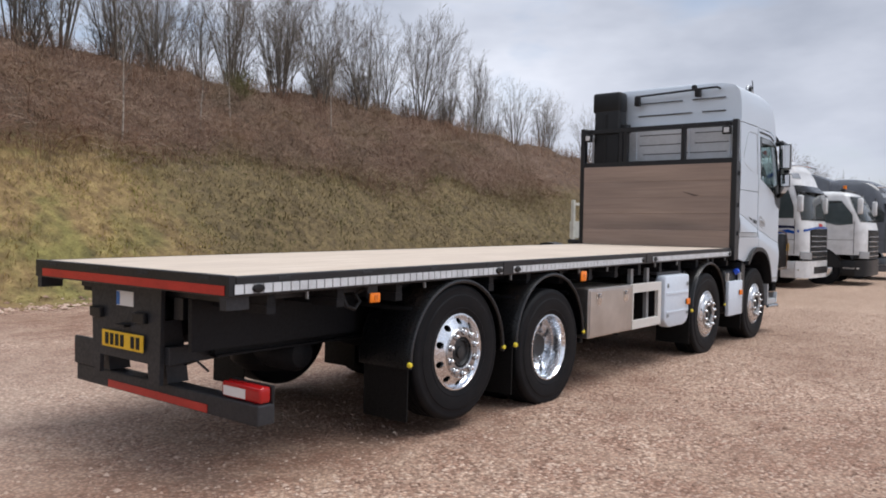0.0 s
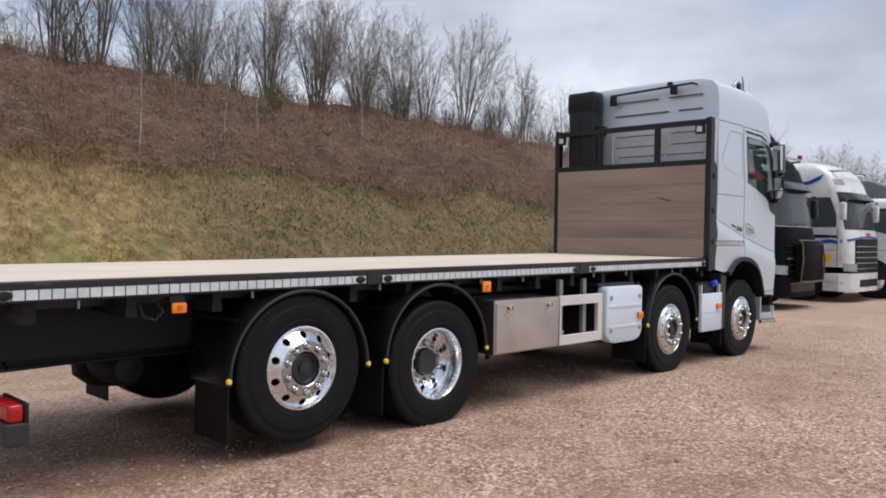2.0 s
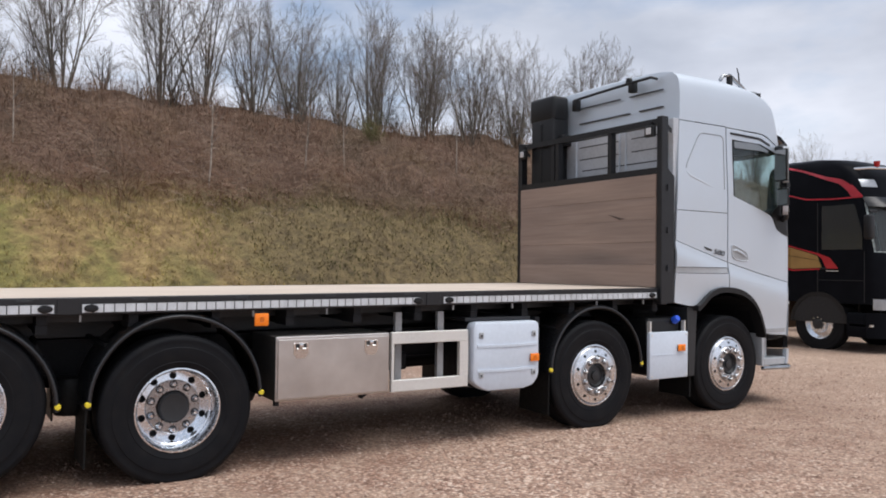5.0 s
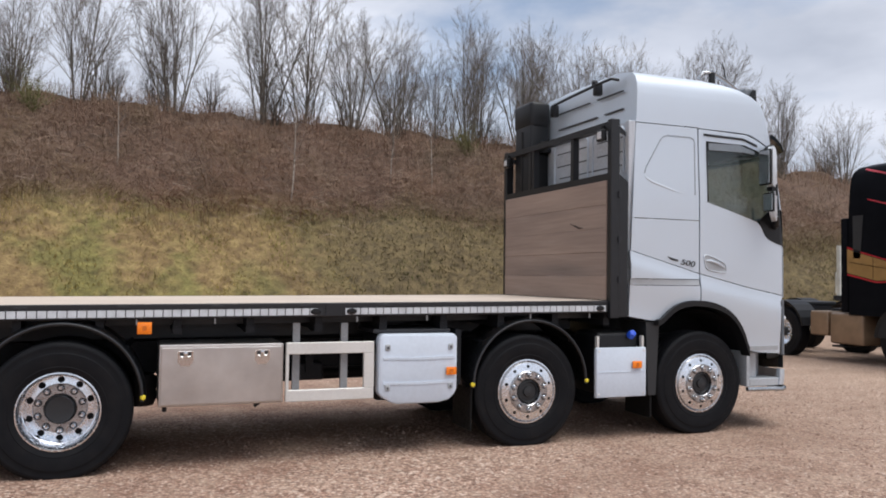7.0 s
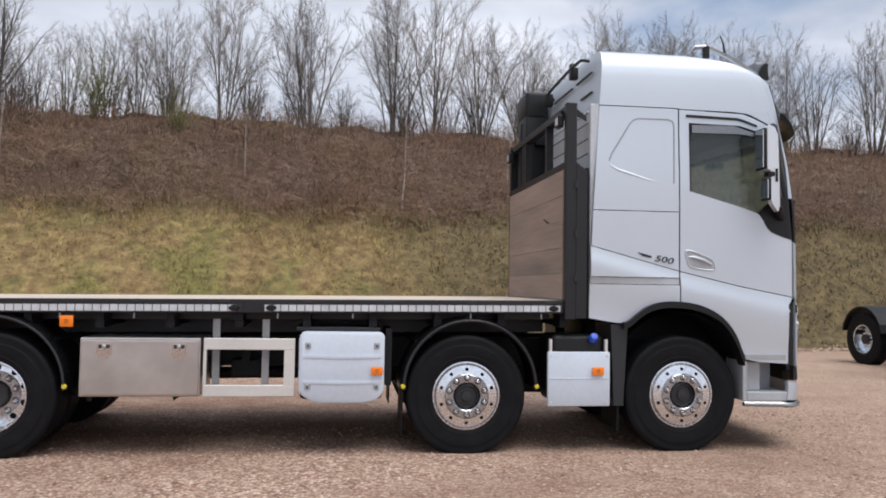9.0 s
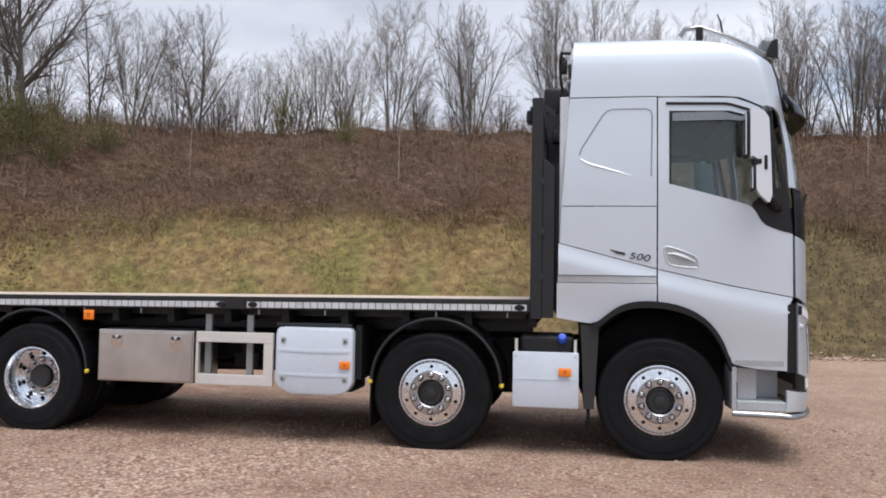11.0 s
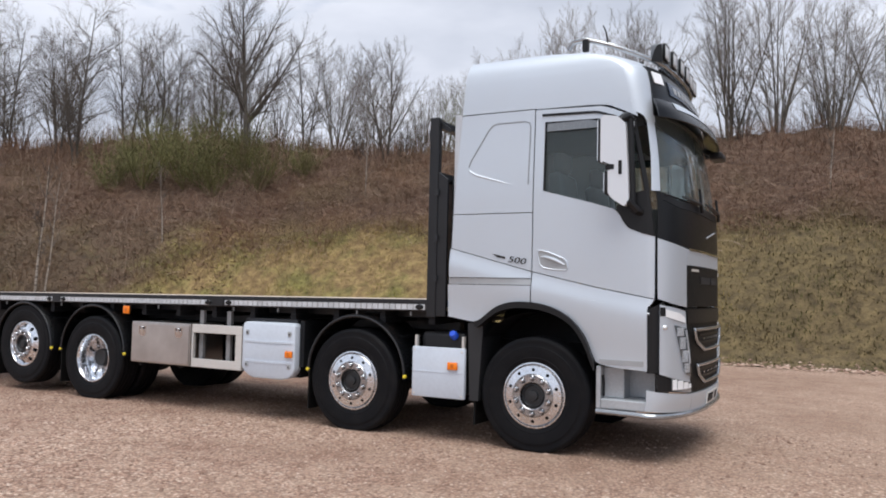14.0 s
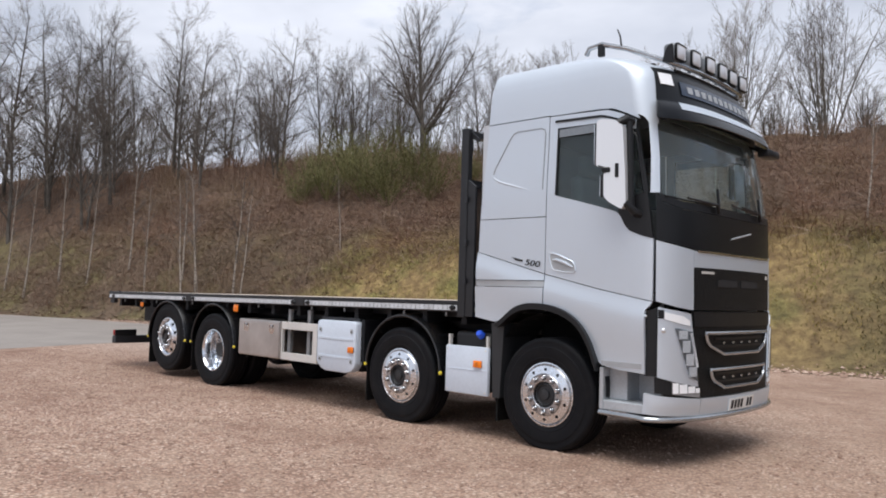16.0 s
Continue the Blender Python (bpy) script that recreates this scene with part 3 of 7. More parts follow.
def nut_ring(n, r, y, size, length):
    out = []
    for i in range(n):
        a = 2 * math.pi * (i + 0.5) / n
        c = lathe([(0.0001, -length), (size * 0.55, -length), (size * 0.75, -length * 0.75), (size * 0.8, -0.004), (size, 0.0)], 8)
        out.append(moved(c, Matrix.Translation((r * math.cos(a), y, r * math.sin(a)))))
    return join(*out)


def wheel(name, x, z, side, kind, label):
    """kind: steer (hub stands out), drive (deep dish, twin tyres), tag (hub stands out, larger holes)."""
    w = thing(name, "", "", None)
    w.parent = truck
    w["label"] = label
    m = pose(x, YC - side * (YC - 0.0), z, 0, 0, 0 if side > 0 else 180)
    w.matrix_basis = m
    width = 0.315
    part("tyre", moved(tyre_mesh(width), Matrix.Translation((0, width / 2, 0))), M_TYRE, w, "black road tyre with dusty tread", True)
    if kind == "drive":
        part("tyre", moved(tyre_mesh(width), Matrix.Translation((0, width * 1.5 + 0.04, 0))), M_TYRE, w, "inner twin tyre", True)
    dish = {"steer": 0.02, "tag": 0.0, "drive": 0.185}[kind]
    lip = lathe([(0.30, 0.05), (0.304, 0.028), (0.302, 0.016), (0.292, 0.014), (0.285, 0.022), (0.280, 0.05), (0.276, 0.09), (0.272, 0.13)] if kind != "drive" else
                [(0.30, 0.05), (0.304, 0.028), (0.302, 0.016), (0.292, 0.014), (0.283, 0.03), (0.272, 0.06), (0.268, 0.10), (0.266, 0.135), (0.258, 0.14), (0.256, dish), (0.25, dish + 0.02)], 64)
    web0, web1 = (0.192, 0.284)
    if kind == "drive":
        web = rim_web(0.198, 0.256, dish + 0.004, dish + 0.012, 10, 0.026)
        face = lathe([(0.198, dish + 0.004), (0.194, dish - 0.004), (0.19, dish - 0.008), (0.12, dish - 0.008), (0.118, dish + 0.02)], 64)
        hub = lathe([(0.112, dish + 0.01), (0.110, dish - 0.045), (0.098, dish - 0.06), (0.06, dish - 0.055), (0.0001, dish - 0.057)], 32)
        nut_r, nut_y = 0.1645, dish - 0.008
    else:
        rh = 0.026 if kind == "tag" else 0.0155
        y_in, y_out = (-0.012, 0.045) if kind == "tag" else (-0.012, 0.004)
        web = rim_web(web0 + 0.008, web1 if kind == "tag" else 0.272, y_in, y_out, 10, rh, 1.0)
        web1 = web1 if kind == "tag" else 0.272
        face = lathe([(web0 + 0.008, y_in), (web0 + 0.004, y_in - 0.009), (web0 - 0.003, y_in - 0.014), (0.130, y_in - 0.014), (0.122, y_in - 0.008), (0.115, y_in + 0.03)], 64)
        ring = lathe([(web1, y_out), (0.287, y_out + 0.02)], 64)
        face = join(face, ring)
        hub = lathe([(0.118, y_in + 0.03), (0.108, y_in + 0.004), (0.098, y_in - 0.002), (0.088, y_in + 0.02), (0.05, y_in + 0.018), (0.045, y_in), (0.0001, y_in - 0.004)], 32)
        nut_r, nut_y = 0.1645, y_in - 0.014
    part("rim", join(lip, web), M_ALLOY, w, "polished alloy rim with round hand holes", True)
    part("wheel_flange", face, M_FLANGE, w, "duller alloy wheel flange", True)
    for i in range(10):
        a = 2 * math.pi * (i + 0.5) / 10
        share(NUT, pose(nut_r * math.cos(a), nut_y, nut_r * math.sin(a)), w)
        share(NUT_OUTLINE, pose(nut_r * math.cos(a), nut_y - 0.001, nut_r * math.sin(a)), w)
    part("hub_cap", hub, M_DGREY, w, "dark hub centre", True)
    part("brake_drum", lathe([(0.0001, 0.24), (0.262, 0.24), (0.268, 0.19), (0.268, 0.34)], 32), M_CHASSIS, w)
    return w


nb = lathe([(0.0001, -0.036), (0.011, -0.036), (0.0175, -0.027), (0.0185, -0.004), (0.022, 0.0)], 10)
NUT = part("wheel_nut", nb, M_ALLOY, None, "", True)
# dark ring that outlines each nut
NUT_OUTLINE = part("nut_seat", lathe([(0.015, -0.0005), (0.0285, -0.0005), (0.0295, 0.0005)], 14), M_DGREY, None, "", True)
AXLES = [(9.58, 0.518, "steer"), (7.57, 0.511, "steer"), (3.56, 0.508, "drive"), (2.175, 0.622, "tag")]
for x, z, kind in AXLES:
    for side in (1, -1):
        wheel("wheel", x, z, side, kind, "raised rear wheel on polished alloy rim" if kind == "tag" else "road wheel on polished alloy rim")
    part("axle", moved(lathe([(0.0001, -0.8), (0.06, -0.8), (0.06, -0.15), (0.13 if kind == "drive" else 0.07, 0), (0.06, 0.15), (0.06, 0.8), (0.0001, 0.8)], 16), Matrix.Translation((x, YC, z - (0.05 if kind == "steer" else 0)))), M_CHASSIS, truck, "", True)

bpy.data.objects.remove(NUT)
bpy.data.objects.remove(NUT_OUTLINE)

# chassis
for y in (YC - 0.43, YC + 0.39):
    part("chassis_rail", join(box(0.45, 10.1, y, y + 0.04, 0.70, 0.98), box(0.45, 10.1, y - 0.03, y + 0.07, 0.70, 0.715), box(0.45, 10.1, y - 0.03, y + 0.07, 0.965, 0.98)), M_CHASSIS, truck)
    part("sub_rail", sheared(box(0.18, 8.45, y - 0.03, y + 0.07, 0.97, 1.11)), M_BEDBLACK, truck)
for x in (0.6, 1.5, 2.85, 4.4, 5.5, 6.6, 8.4, 9.9):
    part("cross_member", box(x - 0.05, x + 0.05, YC - 0.42, YC + 0.42, 0.74, 0.94, 0.01), M_CHASSIS, truck)
for i in range(15):
    x = 0.35 + i * 0.58
    part("bearer", sheared(join(box(x - 0.03, x + 0.03, 0.06, 0.2985, 1.11, 1.175), box(x - 0.035, x + 0.035, 0.06, 0.2985, 1.05, 1.109), box(x - 0.03, x + 0.03, 0.2985, 2.28, 1.06, 1.1115))), M_CHASSIS, truck)
for x, y in ((1.25, YC), (6.9, YC + 0.25), (5.6, 1.9), (4.7, 1.75)):
    part("air_tank", moved(lathe([(0.0001, -0.42), (0.10, -0.40), (0.135, -0.34), (0.135, 0.34), (0.10, 0.40), (0.0001, 0.42)], 24), pose(x, y, 0.62)), M_CHASSIS, truck, "", True)
part("gearbox", box(7.0, 8.9, YC - 0.35, YC + 0.35, 0.42, 0.95, 0.08), M_CHASSIS, truck, "", True)
part("engine_block", box(8.9, 10.5, YC - 0.4, YC + 0.4, 0.42, 1.3, 0.08), M_CHASSIS, truck, "", True)
part("prop_shaft", tube([(3.6, YC, 0.55), (7.0, YC, 0.62)], 0.06, 12), M_CHASSIS, truck, "", True)
part("spare_carrier", moved(lathe([(0.0001, -0.12), (0.24, -0.12), (0.33, -0.05), (0.34, 0.12), (0.0001, 0.16)], 32), pose(1.42, 1.35, 0.56, 90)), M_TYRE, truck, "spare wheel slung under the bed", True)
for x in (2.9, 4.15):
    for y in (0.45, 1.93):
        part("air_bag", moved(lathe([(0.0001, -0.13), (0.1, -0.13), (0.13, -0.06), (0.12, 0), (0.13, 0.06), (0.1, 0.13), (0.0001, 0.13)], 20), pose(x, y, 0.6, 90)), M_RUBBER, truck, "", True)

# deck
# plates added to shut off daylight showing between the bearers
part("centre_beam", sheared(box(0.2, 8.4, 1.16, 1.22, 0.80, 1.1115)), M_CHASSIS, truck)
part("deck_underside", sheared(box(0.2, 8.4, 0.30, 2.08, 1.112, 1.1775)), M_BEDBLACK, truck)
deck = part("deck", sheared(box(0.045, 8.44, 0.05, 2.33, 1.178, 1.297)), M_DECK, truck, "pale plywood deck, lightly scuffed")
for side, y0, y1 in (("near", 0.0, 0.05), ("far", 2.33, 2.38)):
    rail = part("side_rail", sheared(join(box(0.0455, 8.56, y0, y1, 1.177, 1.297, 0.008))), M_BEDBLACK, truck, "black steel side rail of the bed")
    if side == "near":
        for a, b_ in ((0.03, 2.745), (2.905, 5.59), (5.785, 8.44)):
            part("tape_backing", sheared(box(max(a, 0.006), b_, y0 - 0.003, y0 - 0.0002, 1.19, 1.254)), M_DGREY, rail)
        for x in (2.825, 5.685):
            part("rail_joint", sheared(box(x - 0.07, x + 0.07, y0 - 0.006, y0 - 0.001, 1.182, 1.292, 0.002, 1)), M_BEDBLACK, rail)
        for x in (0.2, 2.685, 2.965, 5.53, 5.845, 8.36):
            part("marker_lamp", moved(sheared(moved(lathe([(0.0001, -0.02), (0.028, -0.018), (0.036, -0.006), (0.036, 0)], 16), Matrix.Translation((x, y0 - 0.003, 1.222)) @ Matrix.Diagonal((1.3, 1, 0.75, 1)))), Matrix()), M_PLASTIC, rail, "small black oval lamp", True)
        for i in range(12):
            x = 0.4 + i * 0.72
            part("rope_ring", sheared(box(x - 0.05, x + 0.05, y0 - 0.004, y0, 1.265, 1.285, 0.003, 1)), M_GREYSTEEL, rail)
    else:
        for i in range(8):
            x = 0.6 + i * 1.02
            part("rope_hook", sheared(box(x - 0.02, x + 0.02, y1, y1 + 0.03, 1.14, 1.18)), M_BEDBLACK, rail)
for x in (0.6, 1.75, 2.9, 4.1, 4.7, 5.9, 6.55, 7.6, 8.25):
    part("rope_hook", sheared(box(x - 0.006, x + 0.006, 0.012, 0.03, 1.13, 1.178)), M_GALV, truck)
rear_rail = part("rear_rail", join(box(-0.004, 0.045, 0.001, 2.379, 1.1775, 1.303, 0.006)), M_BEDBLACK, truck, "black rear bed rail")
part("red_tape", box(-0.008, -0.0045, 0.04, 2.26, 1.188, 1.243), M_RED, rear_rail, "red reflective tape")
for y in (0.25, 0.9, 1.5, 2.1):
    part("rope_ring", box(-0.008, -0.0045, y - 0.06, y + 0.06, 1.266, 1.286, 0.002, 1), M_GREYSTEEL, rear_rail)
part("side_light_bracket", box(0.0, 0.16, 0.03, 0.09, 1.10, 1.178), M_GREYSTEEL, truck)
part("side_light_bracket", box(0.0, 0.16, 2.29, 2.35, 1.10, 1.178), M_GREYSTEEL, truck)

# rear panel with plate, underrun beam and tail lights
panel = part("rear_panel", prism([(0.90, 0.53), (1.03, 0.53), (1.04, 0.66), (1.65, 0.66), (1.66, 0.53), (1.745, 0.53), (1.78, 1.19), (0.88, 1.19)], "x", 0.12, 0.15), M_GREYSTEEL, truck, "dark grey steel rear panel")
for y in (1.11, 1.67):
    part("lamp_socket", join(box(0.085, 0.12, y - 0.075, y + 0.075, 0.925, 0.995, 0.008)), M_PLASTIC, panel)
part("label_sticker", box(0.113, 0.118, 1.21, 1.42, 1.025, 1.125), M_PLATEW, panel, "white maker's label with blue edge")
part("label_edge", box(0.11, 0.1125, 1.38, 1.42, 1.03, 1.12), plain("label_blue", (0.05, 0.18, 0.5), 0.5), panel)
plate = part("rear_plate", box(0.095, 0.105, 1.06, 1.585, 0.73, 0.845, 0.003, 1), M_PLATEY, truck, "yellow rear number plate")
for i in range(7):
    if i != 4:
        y = 1.535 - i * 0.066
        part("plate_bar", box(0.091, 0.0945, y - 0.042, y, 0.748, 0.828), M_LINE, plate)
part("plate_light", box(0.07, 0.12, 1.25, 1.37, 0.885, 0.905, 0.006), M_PLASTIC, truck)
for y in (0.93, 1.665):
    part("beam_arm", prism([(0.155, 0.95), (0.30, 0.95), (0.36, 0.53), (0.20, 0.53)], "y", y, y + 0.08), M_GREYSTEEL, truck)
    part("hanger_arm", prism([(0.155, 0.665), (1.45, 0.695), (1.45, 0.775), (0.155, 0.785)], "y", y - 0.09, y - 0.03, 0.004), M_GREYSTEEL, truck)
part("chassis_side", box(0.16, 1.62, 0.60, 0.64, 0.78, 1.115), M_CHASSIS, truck)
beam = part("underrun_beam", box(0.21, 0.34, 0.0, 2.17, 0.395, 0.525, 0.012), M_GREYSTEEL, truck, "dark grey underrun beam")
part("red_tape", box(0.2055, 0.2095, 0.50, 1.70, 0.405, 0.457), M_RED, beam, "red reflective tape")
part("beam_upright", box(0.19, 0.222, 1.82, 2.17, 0.5255, 0.735, 0.01), M_GREYSTEEL, truck)
for y0, y1 in ((0.0, 0.38), (1.79, 2.165)):
    part("tail_light_case", box(0.3105, 0.335, y0 - 0.004, y1 + 0.004, 0.522, 0.632, 0.008), M_PLASTIC, truck, "black tail light case")
    light = part("tail_light", join(box(0.225, 0.31, y0, y1, 0.527, 0.628, 0.02, 3)), M_REDLENS, truck, "red tail light with clear reversing lens", True)
    part("clear_lens", box(0.2215, 0.228, y0 + 0.14, y1 - 0.025, 0.542, 0.602, 0.002), M_CLEAR, light, "clear reversing lens")
part("side_marker", box(0.20, 0.235, 2.1705, 2.188, 0.58, 0.67, 0.005), M_REDLENS, truck)
for y in (0.42, 1.5):
    part("cable", tube([(0.3, y + 0.5, 0.72), (0.27, y + 0.42, 0.66), (0.28, y + 0.30, 0.70), (0.3, y + 0.2, 0.64)], 0.008, 6), M_PLASTIC, truck)

# mudguards and flaps
def mudguard(xc, zc, r, a0, a1, side):
    y0, y1 = (-0.005, 0.50) if side > 0 else (2 * YC - 0.50, 2 * YC + 0.005)
    out, n = bmesh.new(), 28
    prof = [(r - 0.035, y0), (r - 0.03, y0 - 0.004), (r - 0.006, y0), (r, y0 + 0.02), (r + 0.012, y0 + 0.05), (r + 0.012, y1 - 0.03), (r, y1), (r - 0.008, y1 - 0.004), (r + 0.002, y1 - 0.035), (r + 0.002, y0 + 0.055), (r - 0.014, y0 + 0.018)]
    if side < 0:
        prof = [(q, y0 + y1 - yy) for q, yy in prof]
    rings = []
    for i in range(n + 1):
        a = radians(a0 + (a1 - a0) * i / n)
        rings.append([out.verts.new((xc + q * math.cos(a), yy, zc + q * math.sin(a))) for q, yy in prof])
    k = len(prof)
    for r0, r1 in zip(rings, rings[1:]):
        for j in range(k):
            out.faces.new((r0[j], r0[(j + 1) % k], r1[(j + 1) % k], r1[j]))
    out.faces.new(rings[0][::-1])
    out.faces.new(rings[-1])
    g_ = part("mudguard", out, M_GUARD, truck, "black plastic mudguard", True)
    edge_ = (y0 - 0.002) if side > 0 else (y1 + 0.002)
    part("guard_lip", tube([(xc + (r - 0.018) * math.cos(radians(a0 + (a1 - a0) * i / n)), edge_, zc + (r - 0.018) * math.sin(radians(a0 + (a1 - a0) * i / n))) for i in range(n + 1)], 0.011, 8), M_LIP, g_, "rounded mudguard lip", True)
    for a in (a0, a1):
        a = radians(a + (3 if a == a0 else -3))
        part("end_plug", moved(lathe([(0.0001, -0.012), (0.016, -0.011), (0.022, -0.002), (0.022, 0.01)], 12), pose(xc + (r - 0.012) * math.cos(a), (y0 - 0.004) if side > 0 else y1 + 0.004, zc + (r - 0.012) * math.sin(a), 0, 0, 0 if side > 0 else 180)), M_YELLOW, g_, "yellow end plug", True)
    for a in (40, 140):
        a = radians(a)
        part("stay", tube([(xc + r * math.cos(a), y0 + 0.1, zc + r * math.sin(a)), (xc + (r + 0.05) * math.cos(a), YC - side * 0.4, zc + r * math.sin(a) + 0.02)], 0.02, 8), M_CHASSIS, g_)
    return g_


for side in (1, -1):
    for xc in (2.17, 3.56, 7.605):
        mudguard(xc, 0.585, 0.615, -2, 182, side)
    ya, yb = (0.02, 0.46) if side > 0 else (1.92, 2.36)
    for x, z0 in ((1.575, 0.17), (2.945, 0.16), (6.995, 0.17)):
        part("mud_flap", prism([(x - 0.006, z0), (x + 0.006, z0), (x + 0.012, 0.62), (x, 0.62)], "y", ya, yb), M_RUBBER, truck, "black rubber mud flap")

# boxes added on the passenger side; they close the chassis and block light beneath
part("battery_box", box(4.3, 5.15, 1.85, 2.36, 0.55, 1.02, 0.02), M_CHASSIS, truck, "black box added on the passenger side")
part("fuel_tank", box(5.3, 6.85, 1.72, 2.37, 0.46, 1.04, 0.08, 3), M_CHASSIS, truck, "dark tank-shaped box added on the passenger side", True)
# side equipment under the bed, driver's side
tool = part("toolbox", box(4.275, 5.262, 0.0, 0.55, 0.51, 1.008, 0.01), M_STAINLESS, truck, "brushed stainless steel toolbox")
part("toolbox_door", box(4.29, 5.248, -0.012, -0.001, 0.525, 0.985, 0.006), M_STAINLESS, tool, "stainless door with two latches")
for x in (4.475, 5.085):
    part("latch", join(prism([(x - 0.062, 0.955), (x - 0.062, 0.875), (x - 0.035, 0.835), (x + 0.035, 0.835), (x + 0.062, 0.875), (x + 0.062, 0.955)], "y", -0.0165, -0.0121), box(x - 0.062, x + 0.062, -0.017, -0.0125, 0.865, 0.955, 0.002, 1), box(x - 0.04, x + 0.04, -0.024, -0.017, 0.888, 0.915, 0.003, 1), moved(lathe([(0.0001, -0.012), (0.018, -0.01), (0.02, 0)], 12), Matrix.Translation((x, -0.017, 0.935)))), M_CHROME, tool, "chrome paddle latch")
    part("latch_recess", box(x - 0.045, x + 0.045, -0.0186, -0.0172, 0.918, 0.948), M_DGREY, tool)
part("drain_foot", box(4.31, 4.345, 0.1, 0.14, 0.46, 0.512), M_CHASSIS, truck)
part("drain_foot", prism([(5.03, 0.511), (5.10, 0.511), (5.04, 0.47)], "y", 0.05, 0.12), M_CHASSIS, truck)
part("side_rack", join(box(5.285, 6.055, 0.0, 0.04, 0.91, 1.008, 0.004, 1), box(5.285, 6.055, 0.0, 0.04, 0.51, 0.607, 0.004, 1), box(5.965, 6.055, 0.0, 0.04, 0.6075, 0.9095), box(5.285, 5.31, 0.001, 0.04, 0.6075, 0.9095)), M_ALU, truck, "pale aluminium side guard frame")
for x in (5.38, 5.80):
    part("hanger_post", join(box(x - 0.03, x + 0.03, 0.06, 0.10, 0.52, 1.17), *[box(x - 0.012, x + 0.012, 0.056, 0.0605, 0.62 + 0.1 * i, 0.65 + 0.1 * i) for i in range(5)]), M_GALV, truck, "galvanised hanger post")
part("valve_block", join(box(5.45, 5.72, 0.5, 0.75, 0.62, 0.78, 0.02), box(5.55, 5.62, 0.48, 0.52, 0.7, 0.88)), M_CHASSIS, truck)
tank_pts = [(6.09, 1.0), (6.09, 0.56), (6.12, 0.52), (6.20, 0.47), (6.26, 0.452), (6.66, 0.452), (6.76, 0.475), (6.81, 0.52), (6.835, 0.57), (6.835, 1.045), (6.80, 1.072), (6.13, 1.072), (6.10, 1.05)]
tank = part("fuel_tank", prism(tank_pts, "y", -0.03, 0.10, 0.022), M_WHITE, truck, "white moulded tank cover with lamp", True)
part("tank_body", box(6.10, 6.82, 0.101, 0.55, 0.47, 1.06, 0.03), M_CHASSIS, tank, "black tank behind the cover", True)
for z in (0.64, 0.86):
    part("moulded_ridge", prism([(6.13, z - 0.012), (6.45, z - 0.02), (6.80, z - 0.012), (6.80, z + 0.012), (6.45, z + 0.004), (6.13, z + 0.012)], "y", -0.037, -0.029), M_WHITE, tank)
for x in (6.17, 6.765):
    for z in (0.60, 0.955):
        part("fixing", join(box(x - 0.024, x + 0.024, -0.04, -0.03, z - 0.026, z + 0.026, 0.006, 1), box(x - 0.012, x + 0.012, -0.043, -0.04, z - 0.016, z + 0.016)), M_GREYTRIM, tank, "grey cover fixing")
        part("fixing_hole", box(x - 0.008, x + 0.008, -0.0445, -0.0432, z - 0.013, z + 0.006), M_DGREY, tank)
part("tank_top", box(6.06, 6.80, 0.06, 0.6, 1.073, 1.11, 0.01), M_GREYSTEEL, truck)
part("tank_strap", box(6.845, 6.90, 0.05, 0.5, 0.6, 1.1), M_CHASSIS, truck)
part("additive_tank", join(box(8.36, 8.86, 0.05, 0.50, 0.44, 1.06, 0.05, 3)), M_PLASTIC, truck, "black tank behind white cover", True)
cover = part("tank_cover", box(8.305, 8.885, -0.03, 0.02, 0.42, 0.908, 0.012), M_WHITE, truck, "white cover plate with lamp", True)
part("crease", box(8.32, 8.87, -0.034, -0.0295, 0.665, 0.675), M_WHITE, cover)
for x in (8.335, 8.855):
    part("cover_bracket", join(box(x - 0.012, x + 0.012, -0.01, 0.03, 0.908, 1.02)), M_ALU, cover)
    for z in (0.45, 0.875):
        part("screw", moved(lathe([(0.0001, -0.006), (0.009, -0.004), (0.011, 0)], 10), Matrix.Translation((x, -0.03, z))), M_ALU, cover)
part("filler_cap", moved(lathe([(0.0001, -0.036), (0.030, -0.034), (0.039, -0.016), (0.041, 0.03), (0.0001, 0.03)], 20), pose(8.74, 0.015, 1.035, -30)), M_BLUE, truck, "blue filler cap", True)
for x, y, z, w_, h_ in ((1.225, 0.03, 1.105, 0.05, 0.034), (4.16, 0.005, 1.142, 0.055, 0.048), (6.768, -0.045, 0.735, 0.05, 0.036), (8.765, -0.045, 0.737, 0.055, 0.036)):
    lamp = part("marker_light", box(x - w_, x + w_, y - 0.012, y + 0.004, z - h_, z + h_, 0.008), M_ORANGE, truck, "orange side marker light", True)
    part("lamp_base", box(x - w_ * 0.85, x + w_ * 0.85, y + 0.004, y + 0.02, z - h_ * 0.9, z + h_ * 0.9), M_PLASTIC, lamp)
    part("lamp_core", box(x - 0.015, x + 0.015, y - 0.0145, y - 0.012, z - 0.018, z + 0.018, 0.004, 1), plain("amber_core_%d" % round(x * 10), (0.65, 0.16, 0.01), 0.3), lamp)
    if z > 1:
        part("lamp_bracket", box(x - 0.05, x + 0.05, y + 0.02, y + 0.03, z - 0.01, 1.2), M_GREYSTEEL, truck)
part("cable_loop", tube([(1.0, 0.12, 1.13), (1.03, 0.10, 1.05), (1.1, 0.1, 1.03), (1.15, 0.1, 1.08), (1.12, 0.12, 1.13), (1.2, 0.12, 1.16)], 0.016, 8), M_PLASTIC, truck)

# headboard
HB0, HB1 = 8.46, 8.55


def upright(y0, y1, x0=HB0, x1=HB1 + 0.02, z1=3.185):
    return box(x0, x1, y0, y1, 1.20, z1, 0.006, 1)


